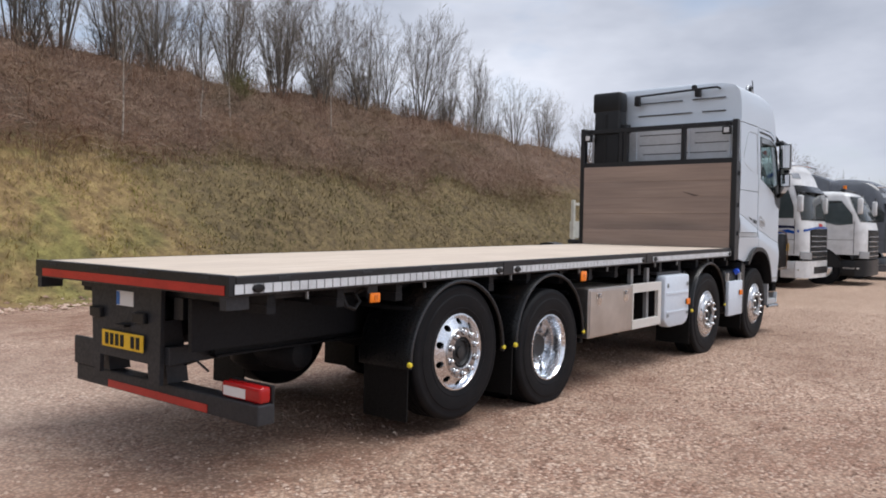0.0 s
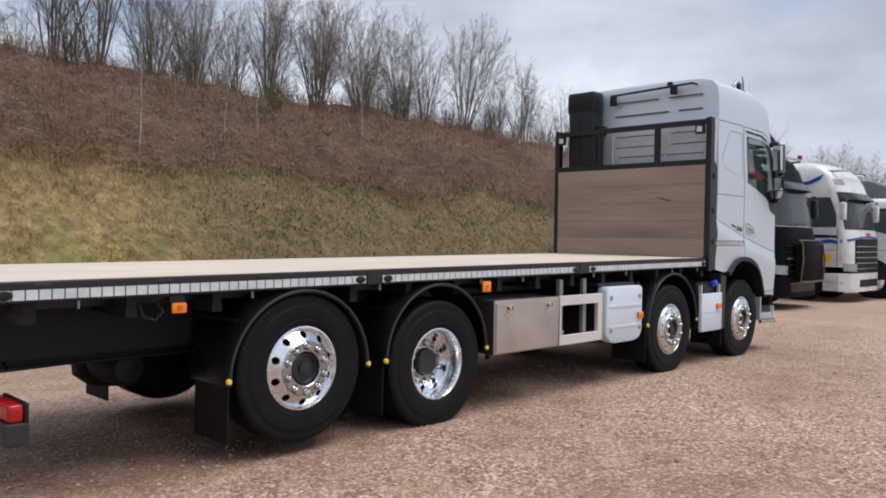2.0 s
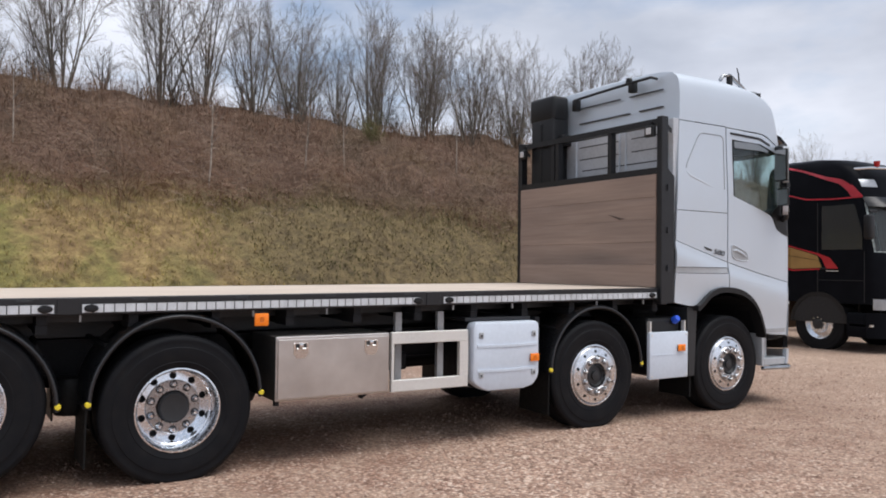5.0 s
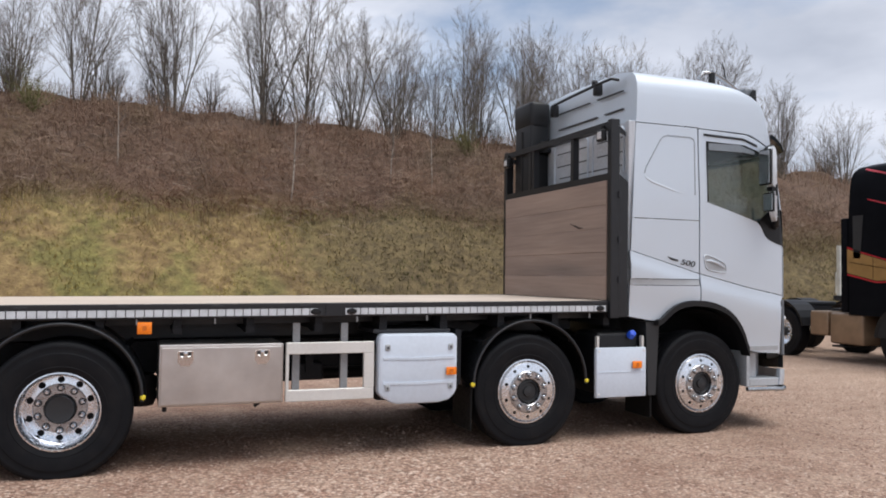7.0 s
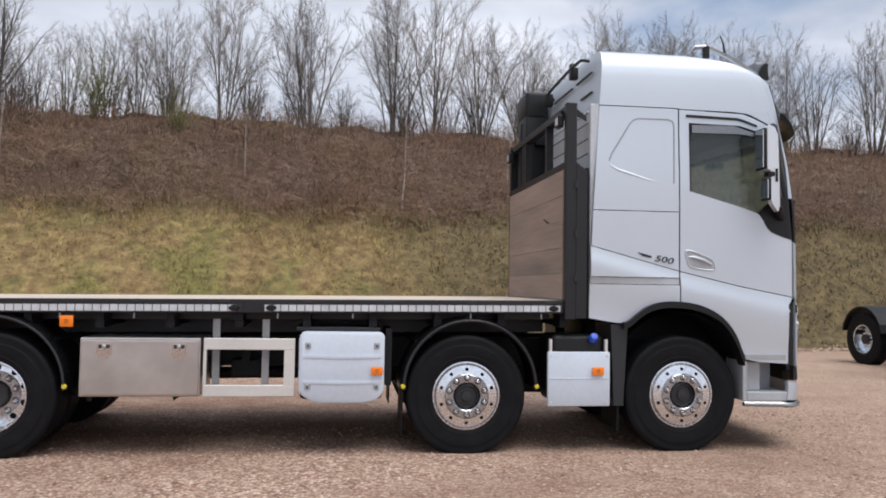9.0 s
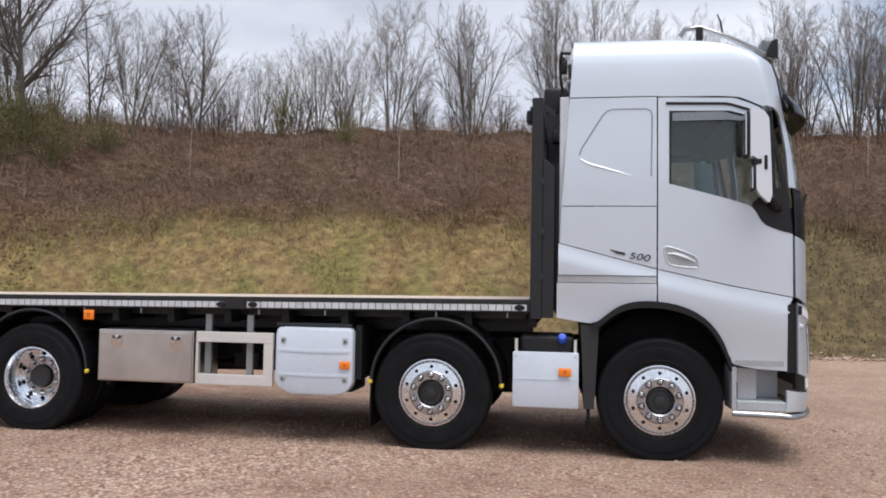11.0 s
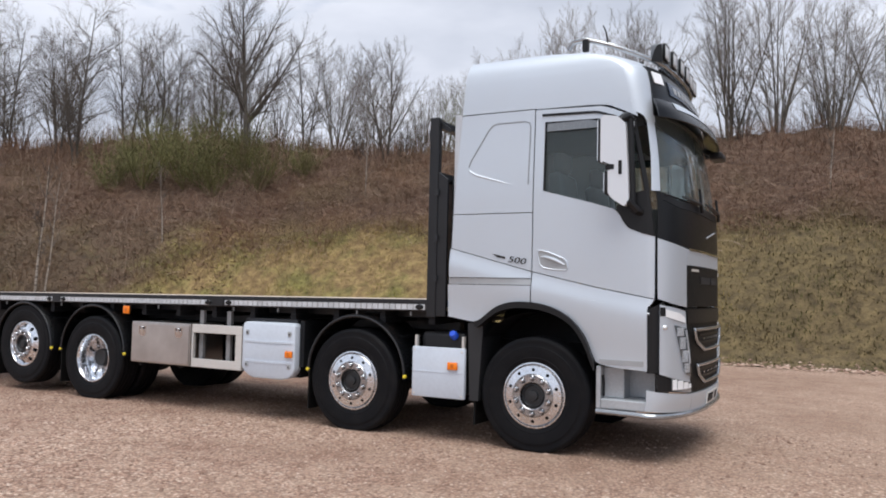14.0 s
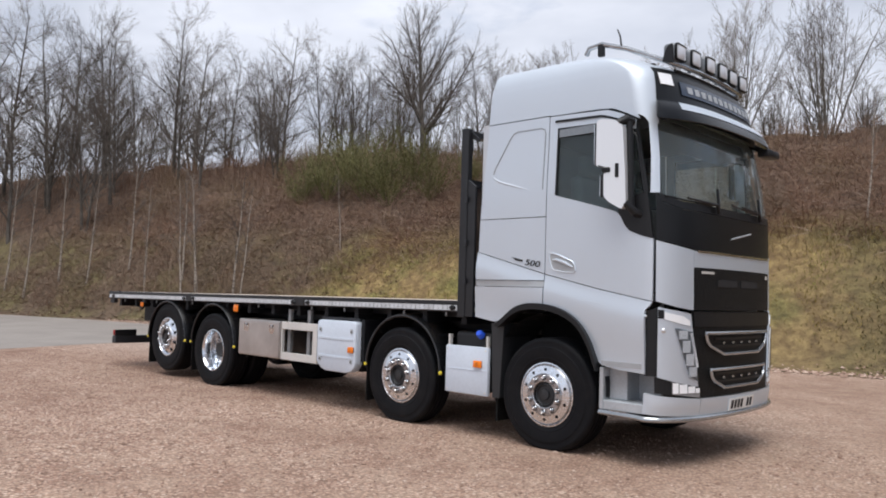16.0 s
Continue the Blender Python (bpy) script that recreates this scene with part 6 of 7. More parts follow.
def lorry(label, at, body, height, axles, stripes, lower=None, length=6.2, high=True, visor=None, deck=None, sleeper=2.25):
    """A parked lorry: local x runs forward with the nose at 0; y to its left."""
    e = thing("parked_lorry", label, "truck", at, "parked lorries in the row")
    W, L = 1.24, sleeper
    h = height
    front = [(0.95, 0.0), (1.72, -0.01), (1.98, -0.07)] + ([(h - 0.97, -0.26), (h - 0.6, -0.40), (h - 0.35, -0.55), (h - 0.18, -0.76), (h - 0.07, -1.0), (h, -1.45)] if high else [(h - 0.18, -0.42), (h - 0.08, -0.52), (h - 0.02, -0.70), (h, -0.95)])
    width = [(h - 0.9, W), (h - 0.45, W - 0.04), (h - 0.2, W - 0.10), (h - 0.07, W - 0.22), (h, W - 0.45)] if high else [(h - 0.4, W), (h - 0.1, W - 0.05), (h - 0.03, W - 0.12), (h, W - 0.25)]
    back = [(h - 0.2, -L), (h - 0.06, -L + 0.06), (h, -L + 0.2)] if high else [(h - 0.12, -L + 0.35), (h, -L + 0.45)]

    def nose(u, z, o, _s=1):
        a = min(1.0, abs(u))
        return (interp(z, front) - 0.34 * (1 - math.sqrt(1 - a ** 4)) + o * (1 - 0.5 * a ** 4), u * interp(z, width) + math.copysign(o * a ** 8, u), z)

    def hood(u, z, o, _s=1):
        """The sun visor, which leans out from the roof's brow."""
        x, y, _z = nose(u, h - 0.88, o)
        return (x + (h - 0.88 - z) * 1.1 * (1 - 0.6 * abs(u) ** 3), y, z)

    body_ = bmesh.new()
    rings = []
    for z in [0.95, 1.3, 1.72, 1.85, 1.98] + [1.98 + (h - 0.97 - 1.98) * q for q in (0.5, 1.0)] + [h - d_ for d_ in (0.75, 0.6, 0.45, 0.35, 0.25, 0.18, 0.12, 0.07, 0.03, 0.0)] if high else [0.95, 1.3, 1.72, 1.98, 2.3, h - 0.4, h - 0.18, h - 0.1, h - 0.06, h - 0.02, h]:
        pts = [nose(math.sin(math.pi / 2 * (-1 + i / 12)), z, 0.0) for i in range(25)]
        w_, xb_ = interp(z, width), interp(z, back)
        pts += [(xb_ + 0.03, w_, z), (xb_, w_ - 0.04, z), (xb_, -w_ + 0.04, z), (xb_ + 0.03, -w_, z)]
        rings.append([body_.verts.new(p) for p in pts])
    for r0, r1 in zip(rings, rings[1:]):
        for i in range(len(r0)):
            body_.faces.new((r0[i], r0[(i + 1) % len(r0)], r1[(i + 1) % len(r0)], r1[i]))
    body_.faces.new(rings[0])
    body_.faces.new(rings[-1])
    part("cab_body", body_, body, e, "", True)
    zt, zb = (h - 0.97, 1.98) if high else (h - 0.18, 1.98)
    part("screen_backing", patch(nose, -0.95, 0.95, zb - 0.02, zt + 0.02, 0.006, 0.01, 1, 24, 4), P_SCREENPALE if body is P_BLACK else M_INTERIOR, e)
    part("windscreen", patch(nose, -0.93, 0.93, zb, zt, 0.012, 0.004, 1, 24, 4), M_DARKGLASS, e, "dark windscreen")
    for s in (1, -1):
        win = [(-1.30, 2.02), (-1.30, zt - 0.05), (-0.62, zt - 0.05), (-0.46, 2.35), (-0.46, 2.02)] if high else [(-1.45, 2.0), (-1.45, zt - 0.12), (-0.80, zt - 0.12), (-0.48, 2.2), (-0.46, 1.9), (-0.9, 1.85)]
        part("side_window", skin(win, s * W, 0.006, 0.012), M_DARKGLASS, e, "dark side window")
        part("door_gap", skin([(-1.40, 0.98), (-1.40, zt + 0.02), (-1.385, zt + 0.02), (-1.385, 0.98)], s * W, 0.004), M_LINE, e)
        part("door_gap", skin([(-0.43, 0.98), (-0.43, 1.98), (-0.415, 1.98), (-0.415, 0.98)], s * W, 0.004), M_LINE, e)
        part("sill_gap", skin([(-1.4, 1.40), (-1.4, 1.412), (-0.42, 1.412), (-0.42, 1.40)], s * W, 0.004), M_LINE, e)
        part("arch", prism([(-1.38 + 0.62 * math.cos(radians(a)), 0.55 + 0.62 * math.sin(radians(a))) for a in range(0, 181, 15)] + [(-1.93, 0.55), *[(-1.38 + 0.55 * math.cos(radians(a)), 0.55 + 0.55 * math.sin(radians(a))) for a in range(165, 0, -15)], (-0.83, 0.55)], "y", *sorted((s * (W + 0.012), s * (W - 0.4)))), M_PLASTIC, e, "black wheel arch")
        part("arch_shadow", prism([(-1.38 + 0.56 * math.cos(radians(a)), 0.55 + 0.56 * math.sin(radians(a))) for a in range(0, 181, 15)], "y", *sorted((s * (W + 0.003), s * (W - 0.3)))), M_LINE, e)
        mir = part("mirror", box(-0.32, -0.17, *sorted((s * 1.30, s * 1.48)), 2.2, 2.68, 0.045, 3), body if body is P_WHITE else M_PLASTIC, e, "door mirror", True)
        part("mirror_arm", tube([(-0.2, s * 1.2, 2.75), (-0.22, s * 1.42, 2.74)], 0.025, 6), M_PLASTIC, mir)
        part("headlight", patch(nose, s * 0.70, s * 0.985, lambda u: 0.80 + 0.05 * abs(u), lambda u: 1.0 + 0.06 * abs(u), 0.02, 0.03, 1, 8, 3), M_CHROMEDARK, e, "clear headlight", True)
        part("bumper_side", box(-0.78, -0.35, *sorted((s * 1.0, s * 1.262)), 0.30, 0.78, 0.03), lower or body, e, "bumper corner", True)
        part("step_plate", box(-0.7, -0.25, *sorted((s * 1.2, s * 1.262)), 0.52, 0.56), M_ALU, e)
        for x in axles:
            parked_wheel(e, x, s, x != axles[0])
        part("door_handle", box(-1.34, -1.2, *sorted((s * 1.24, s * 1.262)), 1.62, 1.66, 0.01), M_PLASTIC, e)
    part("bumper", patch(nose, -1, 1, 0.30, 0.79, 0.03, 0.08, 1, 24, 4), lower or body, e, "front bumper", True)
    part("bumper_intake", patch(nose, -0.6, 0.6, 0.42, 0.62, 0.034, 0.01, 1, 12, 1), M_PLASTIC, e)
    gr = part("grille", patch(nose, -0.76, 0.76, 0.82, 1.72, 0.012, 0.03, 1, 20, 4), P_BLACK if body is P_BLACK else M_GRILLE, e, "dark front grille")
    for i in range(5):
        part("grille_bar", patch(nose, -0.74, 0.74, 0.90 + i * 0.15, 0.925 + i * 0.15, 0.03, 0.02, 1, 20, 1), M_DARKCHROME if body is not P_BLACK else (P_BRONZE if i == 2 else M_PLASTIC), gr)
    part("screen_wipers", tube([nose(-0.6, 2.0, 0.03), nose(-0.2, 2.03, 0.03), nose(0.2, 2.06, 0.03)], 0.012, 6), M_PLASTIC, e)
    if high:
        part("sun_visor", patch(hood, -0.96, 0.96, h - 1.08, h - 0.88, 0.03, 0.015, 1, 24, 3), visor or M_SMOKE, e, "smoked sun visor", True)
        part("roof_bar", tube([(-0.75, -1.02, h - 0.30), (-0.46, -0.95, h - 0.30), (-0.36, -0.6, h - 0.29), (-0.36, 0.6, h - 0.29), (-0.46, 0.95, h - 0.30), (-0.75, 1.02, h - 0.30)], 0.03, 8), M_CHROME, e, "chrome roof bar")
        for y in (-0.8, 0.8) if body is P_BLACK else ():
            part("beacon", moved(lathe([(0.0001, -0.07), (0.05, -0.06), (0.06, 0.05), (0.0001, 0.06)], 12), pose(-0.42, y, h - 0.21, 90)), M_REDLENS, e, "red beacon", True)
        for u in (-0.8, 0.8):
            part("roof_lamp", patch(nose, u - 0.13, u + 0.13, h - 0.68, h - 0.52, 0.015, 0.02, 1, 4, 2), M_CHROMEDARK, e, "clear roof lamp", True)
    else:
        part("roof_bar", box(-0.9, -0.75, -0.9, 0.9, h, h + 0.08, 0.02), M_PLASTIC, e)
        part("beacon", moved(lathe([(0.0001, -0.07), (0.05, -0.06), (0.06, 0.05), (0.0001, 0.06)], 12), pose(-0.82, -0.6, h + 0.14, 90)), M_ORANGE, e, "orange beacon", True)
    for y in (-0.42, 0.42):
        part("chassis_rail", box(-length, -1.0, y - 0.04, y + 0.04, 0.68, 0.95), M_CHASSIS, e)
    for x in axles[1:]:
        for s in (1, -1):
            part("wing", prism([(x + 0.64 * math.cos(radians(a)), 0.56 + 0.64 * math.sin(radians(a))) for a in range(10, 171, 16)] + [(x + 0.60 * math.cos(radians(a)), 0.56 + 0.60 * math.sin(radians(a))) for a in range(170, 9, -16)], "y", *sorted((s * 0.72, s * 1.24))), M_PLASTIC, e)
    if any(nm == "blue_stripe" for _p, _m, nm in stripes):
        part("blue_stripe", patch(nose, -1, 1, lambda u: 1.74 - 0.13 * abs(u) ** 3, lambda u: 1.79 - 0.11 * abs(u) ** 3, 0.016, 0.01, 1, 24, 1), P_BLUE, e)
        part("brand_bar", patch(nose, -0.14, 0.14, 1.80, 1.88, 0.016, 0.01, 1, 4, 1), M_RED, e)
    for pts, mat_, nm in stripes:
        for s in (1, -1):
            if len(pts) == 2:       # a line that follows the roof's side between two heights
                lo_, hi_ = pts
                part(nm, patch(lambda x, z, o, sd: (x, sd * (interp(z, width) + o), z), lo_[0][0], lo_[-1][0], lin(*lo_), lin(*hi_), 0.009, 0.006, s, 24, 2), mat_, e)
            else:
                part(nm, skin(pts, s * W, 0.009), mat_, e)
    if deck:
        deck(e)
    return e


def tractor_rear(e):
    for s in (1, -1):
        part("fuel_tank", box(-3.06, -2.27, *sorted((s * 0.55, s * 1.22)), 0.36, 0.98, 0.05, 3), P_BRONZE, e, "bronze-painted tank", True)
        part("tank_step", box(-3.0, -2.7, *sorted((s * 0.9, s * 1.22)), 0.29, 0.33, 0.01), M_PLASTIC, e)
        part("air_tank_box", box(-3.58, -3.12, *sorted((s * 0.6, s * 1.2)), 0.50, 1.0, 0.04, 3), P_BRONZE, e, "bronze-painted side box", True)
        part("cab_fairing", box(-2.77, -2.604, *sorted((s * 1.0, s * 1.235)), 1.0, 2.87, 0.03), P_BLACK, e, "black cab side fairing", True)
    part("catwalk", box(-3.4, -2.62, -0.8, 0.8, 1.0, 1.05), M_GREYSTEEL, e)
    guard = part("grille_guard", join(tube([(0.02, -0.80, 0.62), (0.22, -0.74, 0.66), (0.26, -0.70, 1.2), (0.22, -0.66, 1.58), (0.12, -0.62, 1.64), (0.12, 0.62, 1.64), (0.22, 0.66, 1.58), (0.26, 0.70, 1.2), (0.22, 0.74, 0.66), (0.02, 0.80, 0.62)], 0.02, 8), tube([(0.22, -0.72, 0.68), (0.24, 0.0, 0.66), (0.22, 0.72, 0.68)], 0.02, 8)), P_GUARD, e, "bronze tubular guard before the grille", True)
    part("guard_panel", box(0.04, 0.245, -0.665, 0.665, 0.70, 1.56, 0.04), P_BLACK, guard, "black panel inside the guard", True)
    part("fifth_wheel", join(box(-5.4, -4.4, -0.45, 0.45, 1.06, 1.16, 0.03), box(-4.9, -4.4, -0.3, 0.3, 0.95, 1.06)), M_GREYSTEEL, e, "greasy fifth wheel coupling")
    part("tail_beam", box(-6.25, -6.1, -1.2, 1.2, 0.6, 0.95), M_CHASSIS, e)


def tractor_tail(e):
    for s in (1, -1):
        part("fuel_tank", box(-3.4, -2.35, *sorted((s * 0.55, s * 1.2)), 0.42, 0.98, 0.06, 3), M_ALU, e, "aluminium tank", True)
    part("catwalk", box(-3.4, -2.3, -0.8, 0.8, 1.0, 1.05), M_GREYSTEEL, e)


def plant_body(e):
    part("crane_boom", join(box(-2.6, -1.95, -0.5, 0.5, 1.2, 2.9, 0.05), box(-4.6, -2.0, -0.15, 0.15, 2.9, 3.15, 0.04)), M_PLASTIC, e, "dark folded crane")
    part("flat_body", box(-10.2, -2.7, -1.24, 1.24, 1.05, 1.2, 0.01), M_GREYSTEEL, e, "grey low platform body")
    for y0, y1 in ((-1.22, -1.08), (0.0, 0.12), (1.08, 1.22)):
        part("tail_frame_post", box(-10.1, -9.98, y0, y1, 1.2, 2.7, 0.01), P_CREAM, e, "cream steel tail frame")
    part("tail_frame_rail", box(-10.09, -9.99, -1.08, 1.08, 2.5, 2.6), P_CREAM, e)
    part("tail_board", box(-10.13, -10.1, -1.24, 1.24, 1.25, 1.9, 0.01), P_CREAM, e)


def bulk(e):
    part("bulk_body", prism([(-9, 1.2), (-2.3, 1.2), (-2.2, 3.5), (-2.8, 3.75), (-9, 3.75)], "y", -1.24, 1.24, 0.12), P_GREY, e, "slate-grey bulk body", True)


HIGH = 3.93
gold = [([(-2.60, 1.78), (-2.60, 2.25), (-2.32, 2.16), (-1.74, 2.0), (-1.40, 1.90), (-1.30, 1.66), (-1.94, 1.63)], P_GOLD, "gold_band"),
        ([(-2.60, 2.26), (-2.60, 2.295), (-2.32, 2.20), (-1.74, 2.04), (-1.36, 1.945), (-1.13, 1.86), (-0.95, 1.64), (-1.20, 1.64), (-1.30, 1.84), (-1.40, 1.92), (-1.74, 2.015), (-2.32, 2.175)], P_REDLINE, "red_line"),
        ([(-2.60, 1.73), (-2.60, 1.765), (-1.94, 1.615), (-1.30, 1.645), (-1.30, 1.62), (-1.94, 1.585)], P_REDLINE, "red_line"),
        ([(-2.58, 1.99), (-2.58, 2.005), (-1.34, 1.80), (-1.34, 1.79)], M_LINE, "panel_gap"),
        ([(-2.02, 1.63), (-2.02, 2.06), (-2.005, 2.06), (-2.005, 1.63)], M_LINE, "panel_gap"),
        ([(-2.46, 2.06), (-2.47, 2.90), (-2.23, 2.90), (-2.30, 2.06)], M_DGREY, "vent_panel"),
        ([(-1.20, 1.585), (-1.20, 1.60), (-0.95, 1.60), (-0.95, 1.585)], M_ALU, "name_strip"),
        ([[(-2.31, 3.80), (-1.74, 3.64), (-1.21, 3.43), (-0.95, 3.34), (-0.78, 3.20), (-0.68, 3.06)], [(-2.31, 3.835), (-1.74, 3.68), (-1.21, 3.50), (-0.90, 3.43), (-0.63, 3.25), (-0.68, 3.20)]], P_REDLINE, "red_line"),
        ([[(-0.68, 3.06), (-0.45, 3.04)], [(-0.68, 3.30), (-0.45, 3.06)]], P_REDLINE, "red_line"),
        ([[(-2.14, 3.19), (-1.65, 3.05), (-1.08, 3.025), (-0.45, 3.035)], [(-2.14, 3.215), (-1.65, 3.08), (-1.08, 3.05), (-0.45, 3.06)]], P_REDLINE, "red_line")]
blue = [([(-1.38, 1.70), (-1.38, 1.84), (-0.44, 1.80), (-0.42, 1.72), (-0.6, 1.74)], P_DARKBLUE, "navy_stripe"),
        ([(-1.38, 1.52), (-1.38, 1.60), (-0.6, 1.70), (-0.42, 1.65), (-0.42, 1.57), (-0.6, 1.60)], P_BLUE, "blue_stripe"),
        ([(-2.1, 3.20), (-1.2, 3.28), (-0.80, 3.46), (-0.90, 3.30), (-1.2, 3.18), (-2.1, 3.13)], P_BLUE, "blue_stripe"),
        ([(-0.78, 1.08), (-0.78, 1.30), (-0.56, 1.30), (-0.56, 1.08)], M_PLATEY, "warning_sign")]
lorry("gloss black lorry tractor with gold band and red lines", pose(18.44, 2.35, 0, 0, 0, -90.0), P_BLACK, HIGH, (-1.38, -4.36, -5.90), gold, None, 6.7, True, None, tractor_rear, 2.60)
lorry("white lorry tractor with blue stripes and smoked visor", pose(22.5, 2.05, 0, 0, 0, -90.5), P_WHITE, HIGH - 0.08, (-1.38, -4.4, -5.8), blue, None, 6.6, True, None, tractor_tail)
lorry("white day-cab lorry with dark lower trim and low platform", pose(25.3, 1.1, 0, 0, 0, -88.0), P_WHITE, 2.92, (-1.30, -5.6, -6.9), [], M_PLASTIC, 10.3, False, None, plant_body)
lorry("slate-grey bulk lorry at the end of the row", pose(29.4, 0.9, 0, 0, 0, -89.0), P_GREY, 3.55, (-1.38, -4.8, -6.1), [], None, 9.2, True, None, bulk)


# ---- bare trees along the bank ----
def branch_tubes(paths, sides):
    """Many thin tapered bars as one list of vertices and faces; each path is a list of (point, radius)."""
    verts, faces = [], []
    for path in paths:
        base = len(verts)
        for i, (p, r) in enumerate(path):
            d = (path[min(i + 1, len(path) - 1)][0] - path[max(i - 1, 0)][0])
            d = d.normalized() if d.length > 1e-6 else Vector((0, 0, 1))
            u = d.orthogonal().normalized()
            w = d.cross(u)
            for k in range(sides):
                a = 2 * math.pi * k / sides
                verts.append(p + (u * math.cos(a) + w * math.sin(a)) * r)
        for i in range(len(path) - 1):
            for k in range(sides):
                a, b_ = base + i * sides + k, base + i * sides + (k + 1) % sides
                faces.append((a, b_, b_ + sides, a + sides))
    return verts, faces


def mesh_part(name, verts, faces, material, parent=None, label=""):
    me = bpy.data.meshes.new(name)
    me.from_pydata([tuple(v_) for v_ in verts], [], faces)
    me.materials.append(material)
    ob = new(name, me)
    ob.parent = parent
    if label:
        ob["label"] = label
    return ob


def limb(rng, start, direction, length, radius, n, wander, lift, tip=0.25):
    """A wandering path that bends upwards: a list of (point, radius)."""
    path, p, d = [], Vector(start), Vector(direction).normalized()
    for i in range(n + 1):
        path.append((p.copy(), radius * (1 - (1 - tip) * i / n)))
        d = (d + Vector((rng.gauss(0, wander), rng.gauss(0, wander), rng.gauss(0, wander) + lift))).normalized()
        p = p + d * (length / n)
    return path


def on_path(path, f):
    """The place and the way at the share f of a path."""
    n = len(path) - 1
    j = min(int(f * n), n - 1)
    a, b_ = path[j][0], path[j + 1][0]
    return a.lerp(b_, f * n - j), (b_ - a).normalized(), path[j][1]


def shoot(rng, d, open_):
    """A way that leaves d by the angle open_, in degrees."""
    side = d.orthogonal().normalized()
    side.rotate(Matrix.Rotation(rng.uniform(0, 2 * math.pi), 3, d))
    a = radians(open_)
    return d * math.cos(a) + side * math.sin(a)


def crown_of(rng, stems, plan, lift):
    """Grow side shoots, level by level; plan: for each level (count, share of the parent's length, angle, first share)."""
    levels = [[(p, sum((b_[0] - a_[0]).length for a_, b_ in zip(p, p[1:]))) for p in stems]]
    for depth, (count, share_, open_, first_) in enumerate(plan):
        shoots = []
        for path, length in levels[-1]:
            c = max(1, round(count * rng.uniform(0.75, 1.25)))
            for i in range(c):
                f = first_ + (1.0 - first_) * (i + rng.random()) / c
                q, d, r = on_path(path, min(0.99, f))
                L = length * share_ * (1.12 - 0.62 * f) * rng.uniform(0.65, 1.3)
                n = (5, 3, 1, 1)[min(depth, 3)]
                shoots.append((limb(rng, q, shoot(rng, d, open_ * rng.uniform(0.7, 1.25)), L, max(0.0046, r * (0.5, 0.5, 0.55, 0.6)[min(depth, 3)]), n, (0.055, 0.08, 0.1, 0.1)[min(depth, 3)], lift, 0.3), L))
        levels.append(shoots)
    return levels


def spikes(paths):
    """The finest twigs: slender three-sided spikes."""
    verts, faces = [], []
    for path in paths:
        (p, r), (q, _r) = path[0], path[-1]
        u = (q - p).normalized() if (q - p).length > 1e-6 else Vector((0, 0, 1))
        a = u.orthogonal().normalized() * max(0.0038, r * 0.75)
        b_ = u.cross(a)
        k = len(verts)
        verts += [p + a, p - a * 0.5 + b_ * 0.87, p - a * 0.5 - b_ * 0.87, q]
        faces += [(k, k + 1, k + 3), (k + 1, k + 2, k + 3), (k + 2, k, k + 3)]
    return verts, faces


def bare_tree(seed, label, stems, plan, lift, bark=None, twigs=None):
    """stems: rows of (lean in degrees, way round, length, radius, share of wander)."""
    rng_ = random.Random(seed)
    e = thing("bare_tree", label, "tree", None, "bare trees on the bank")
    trunks = []
    for lean, way, length, radius, wander in stems:
        a, t_ = radians(way), radians(lean)
        trunks.append(limb(rng_, (0.12 * math.cos(a) * (len(stems) > 1), 0.12 * math.sin(a) * (len(stems) > 1), -0.4), (math.sin(t_) * math.cos(a), math.sin(t_) * math.sin(a), math.cos(t_)), length + 0.4, radius, 8, wander, lift * 0.5, 0.15))
    levels = crown_of(rng_, trunks, plan, lift)
    v0, f0 = branch_tubes([p for p, _l in levels[0]], 6)
    v1, f1 = branch_tubes([p for p, _l in levels[1]], 4)
    mesh_part("trunk", v0 + v1, f0 + [tuple(i + len(v0) for i in f) for f in f1], bark or M_BARK, e)
    v_, f_ = branch_tubes([p for p, _l in levels[2]], 3)
    vs, fs = spikes([p for lev in levels[3:] for p, _l in lev])
    mesh_part("crown", v_ + vs, f_ + [tuple(i + len(v_) for i in f) for f in fs], twigs or M_TWIG, e, "bare leafless twigs")
    return e


def fan_stems(seed, count, height, lean):
    r = random.Random(seed)
    return [(r.uniform(0.2, 1.0) * lean, 360 * i / count + r.uniform(-25, 25), height * r.uniform(0.72, 1.0), 0.028 + 0.018 * r.random(), 0.032) for i in range(count)]


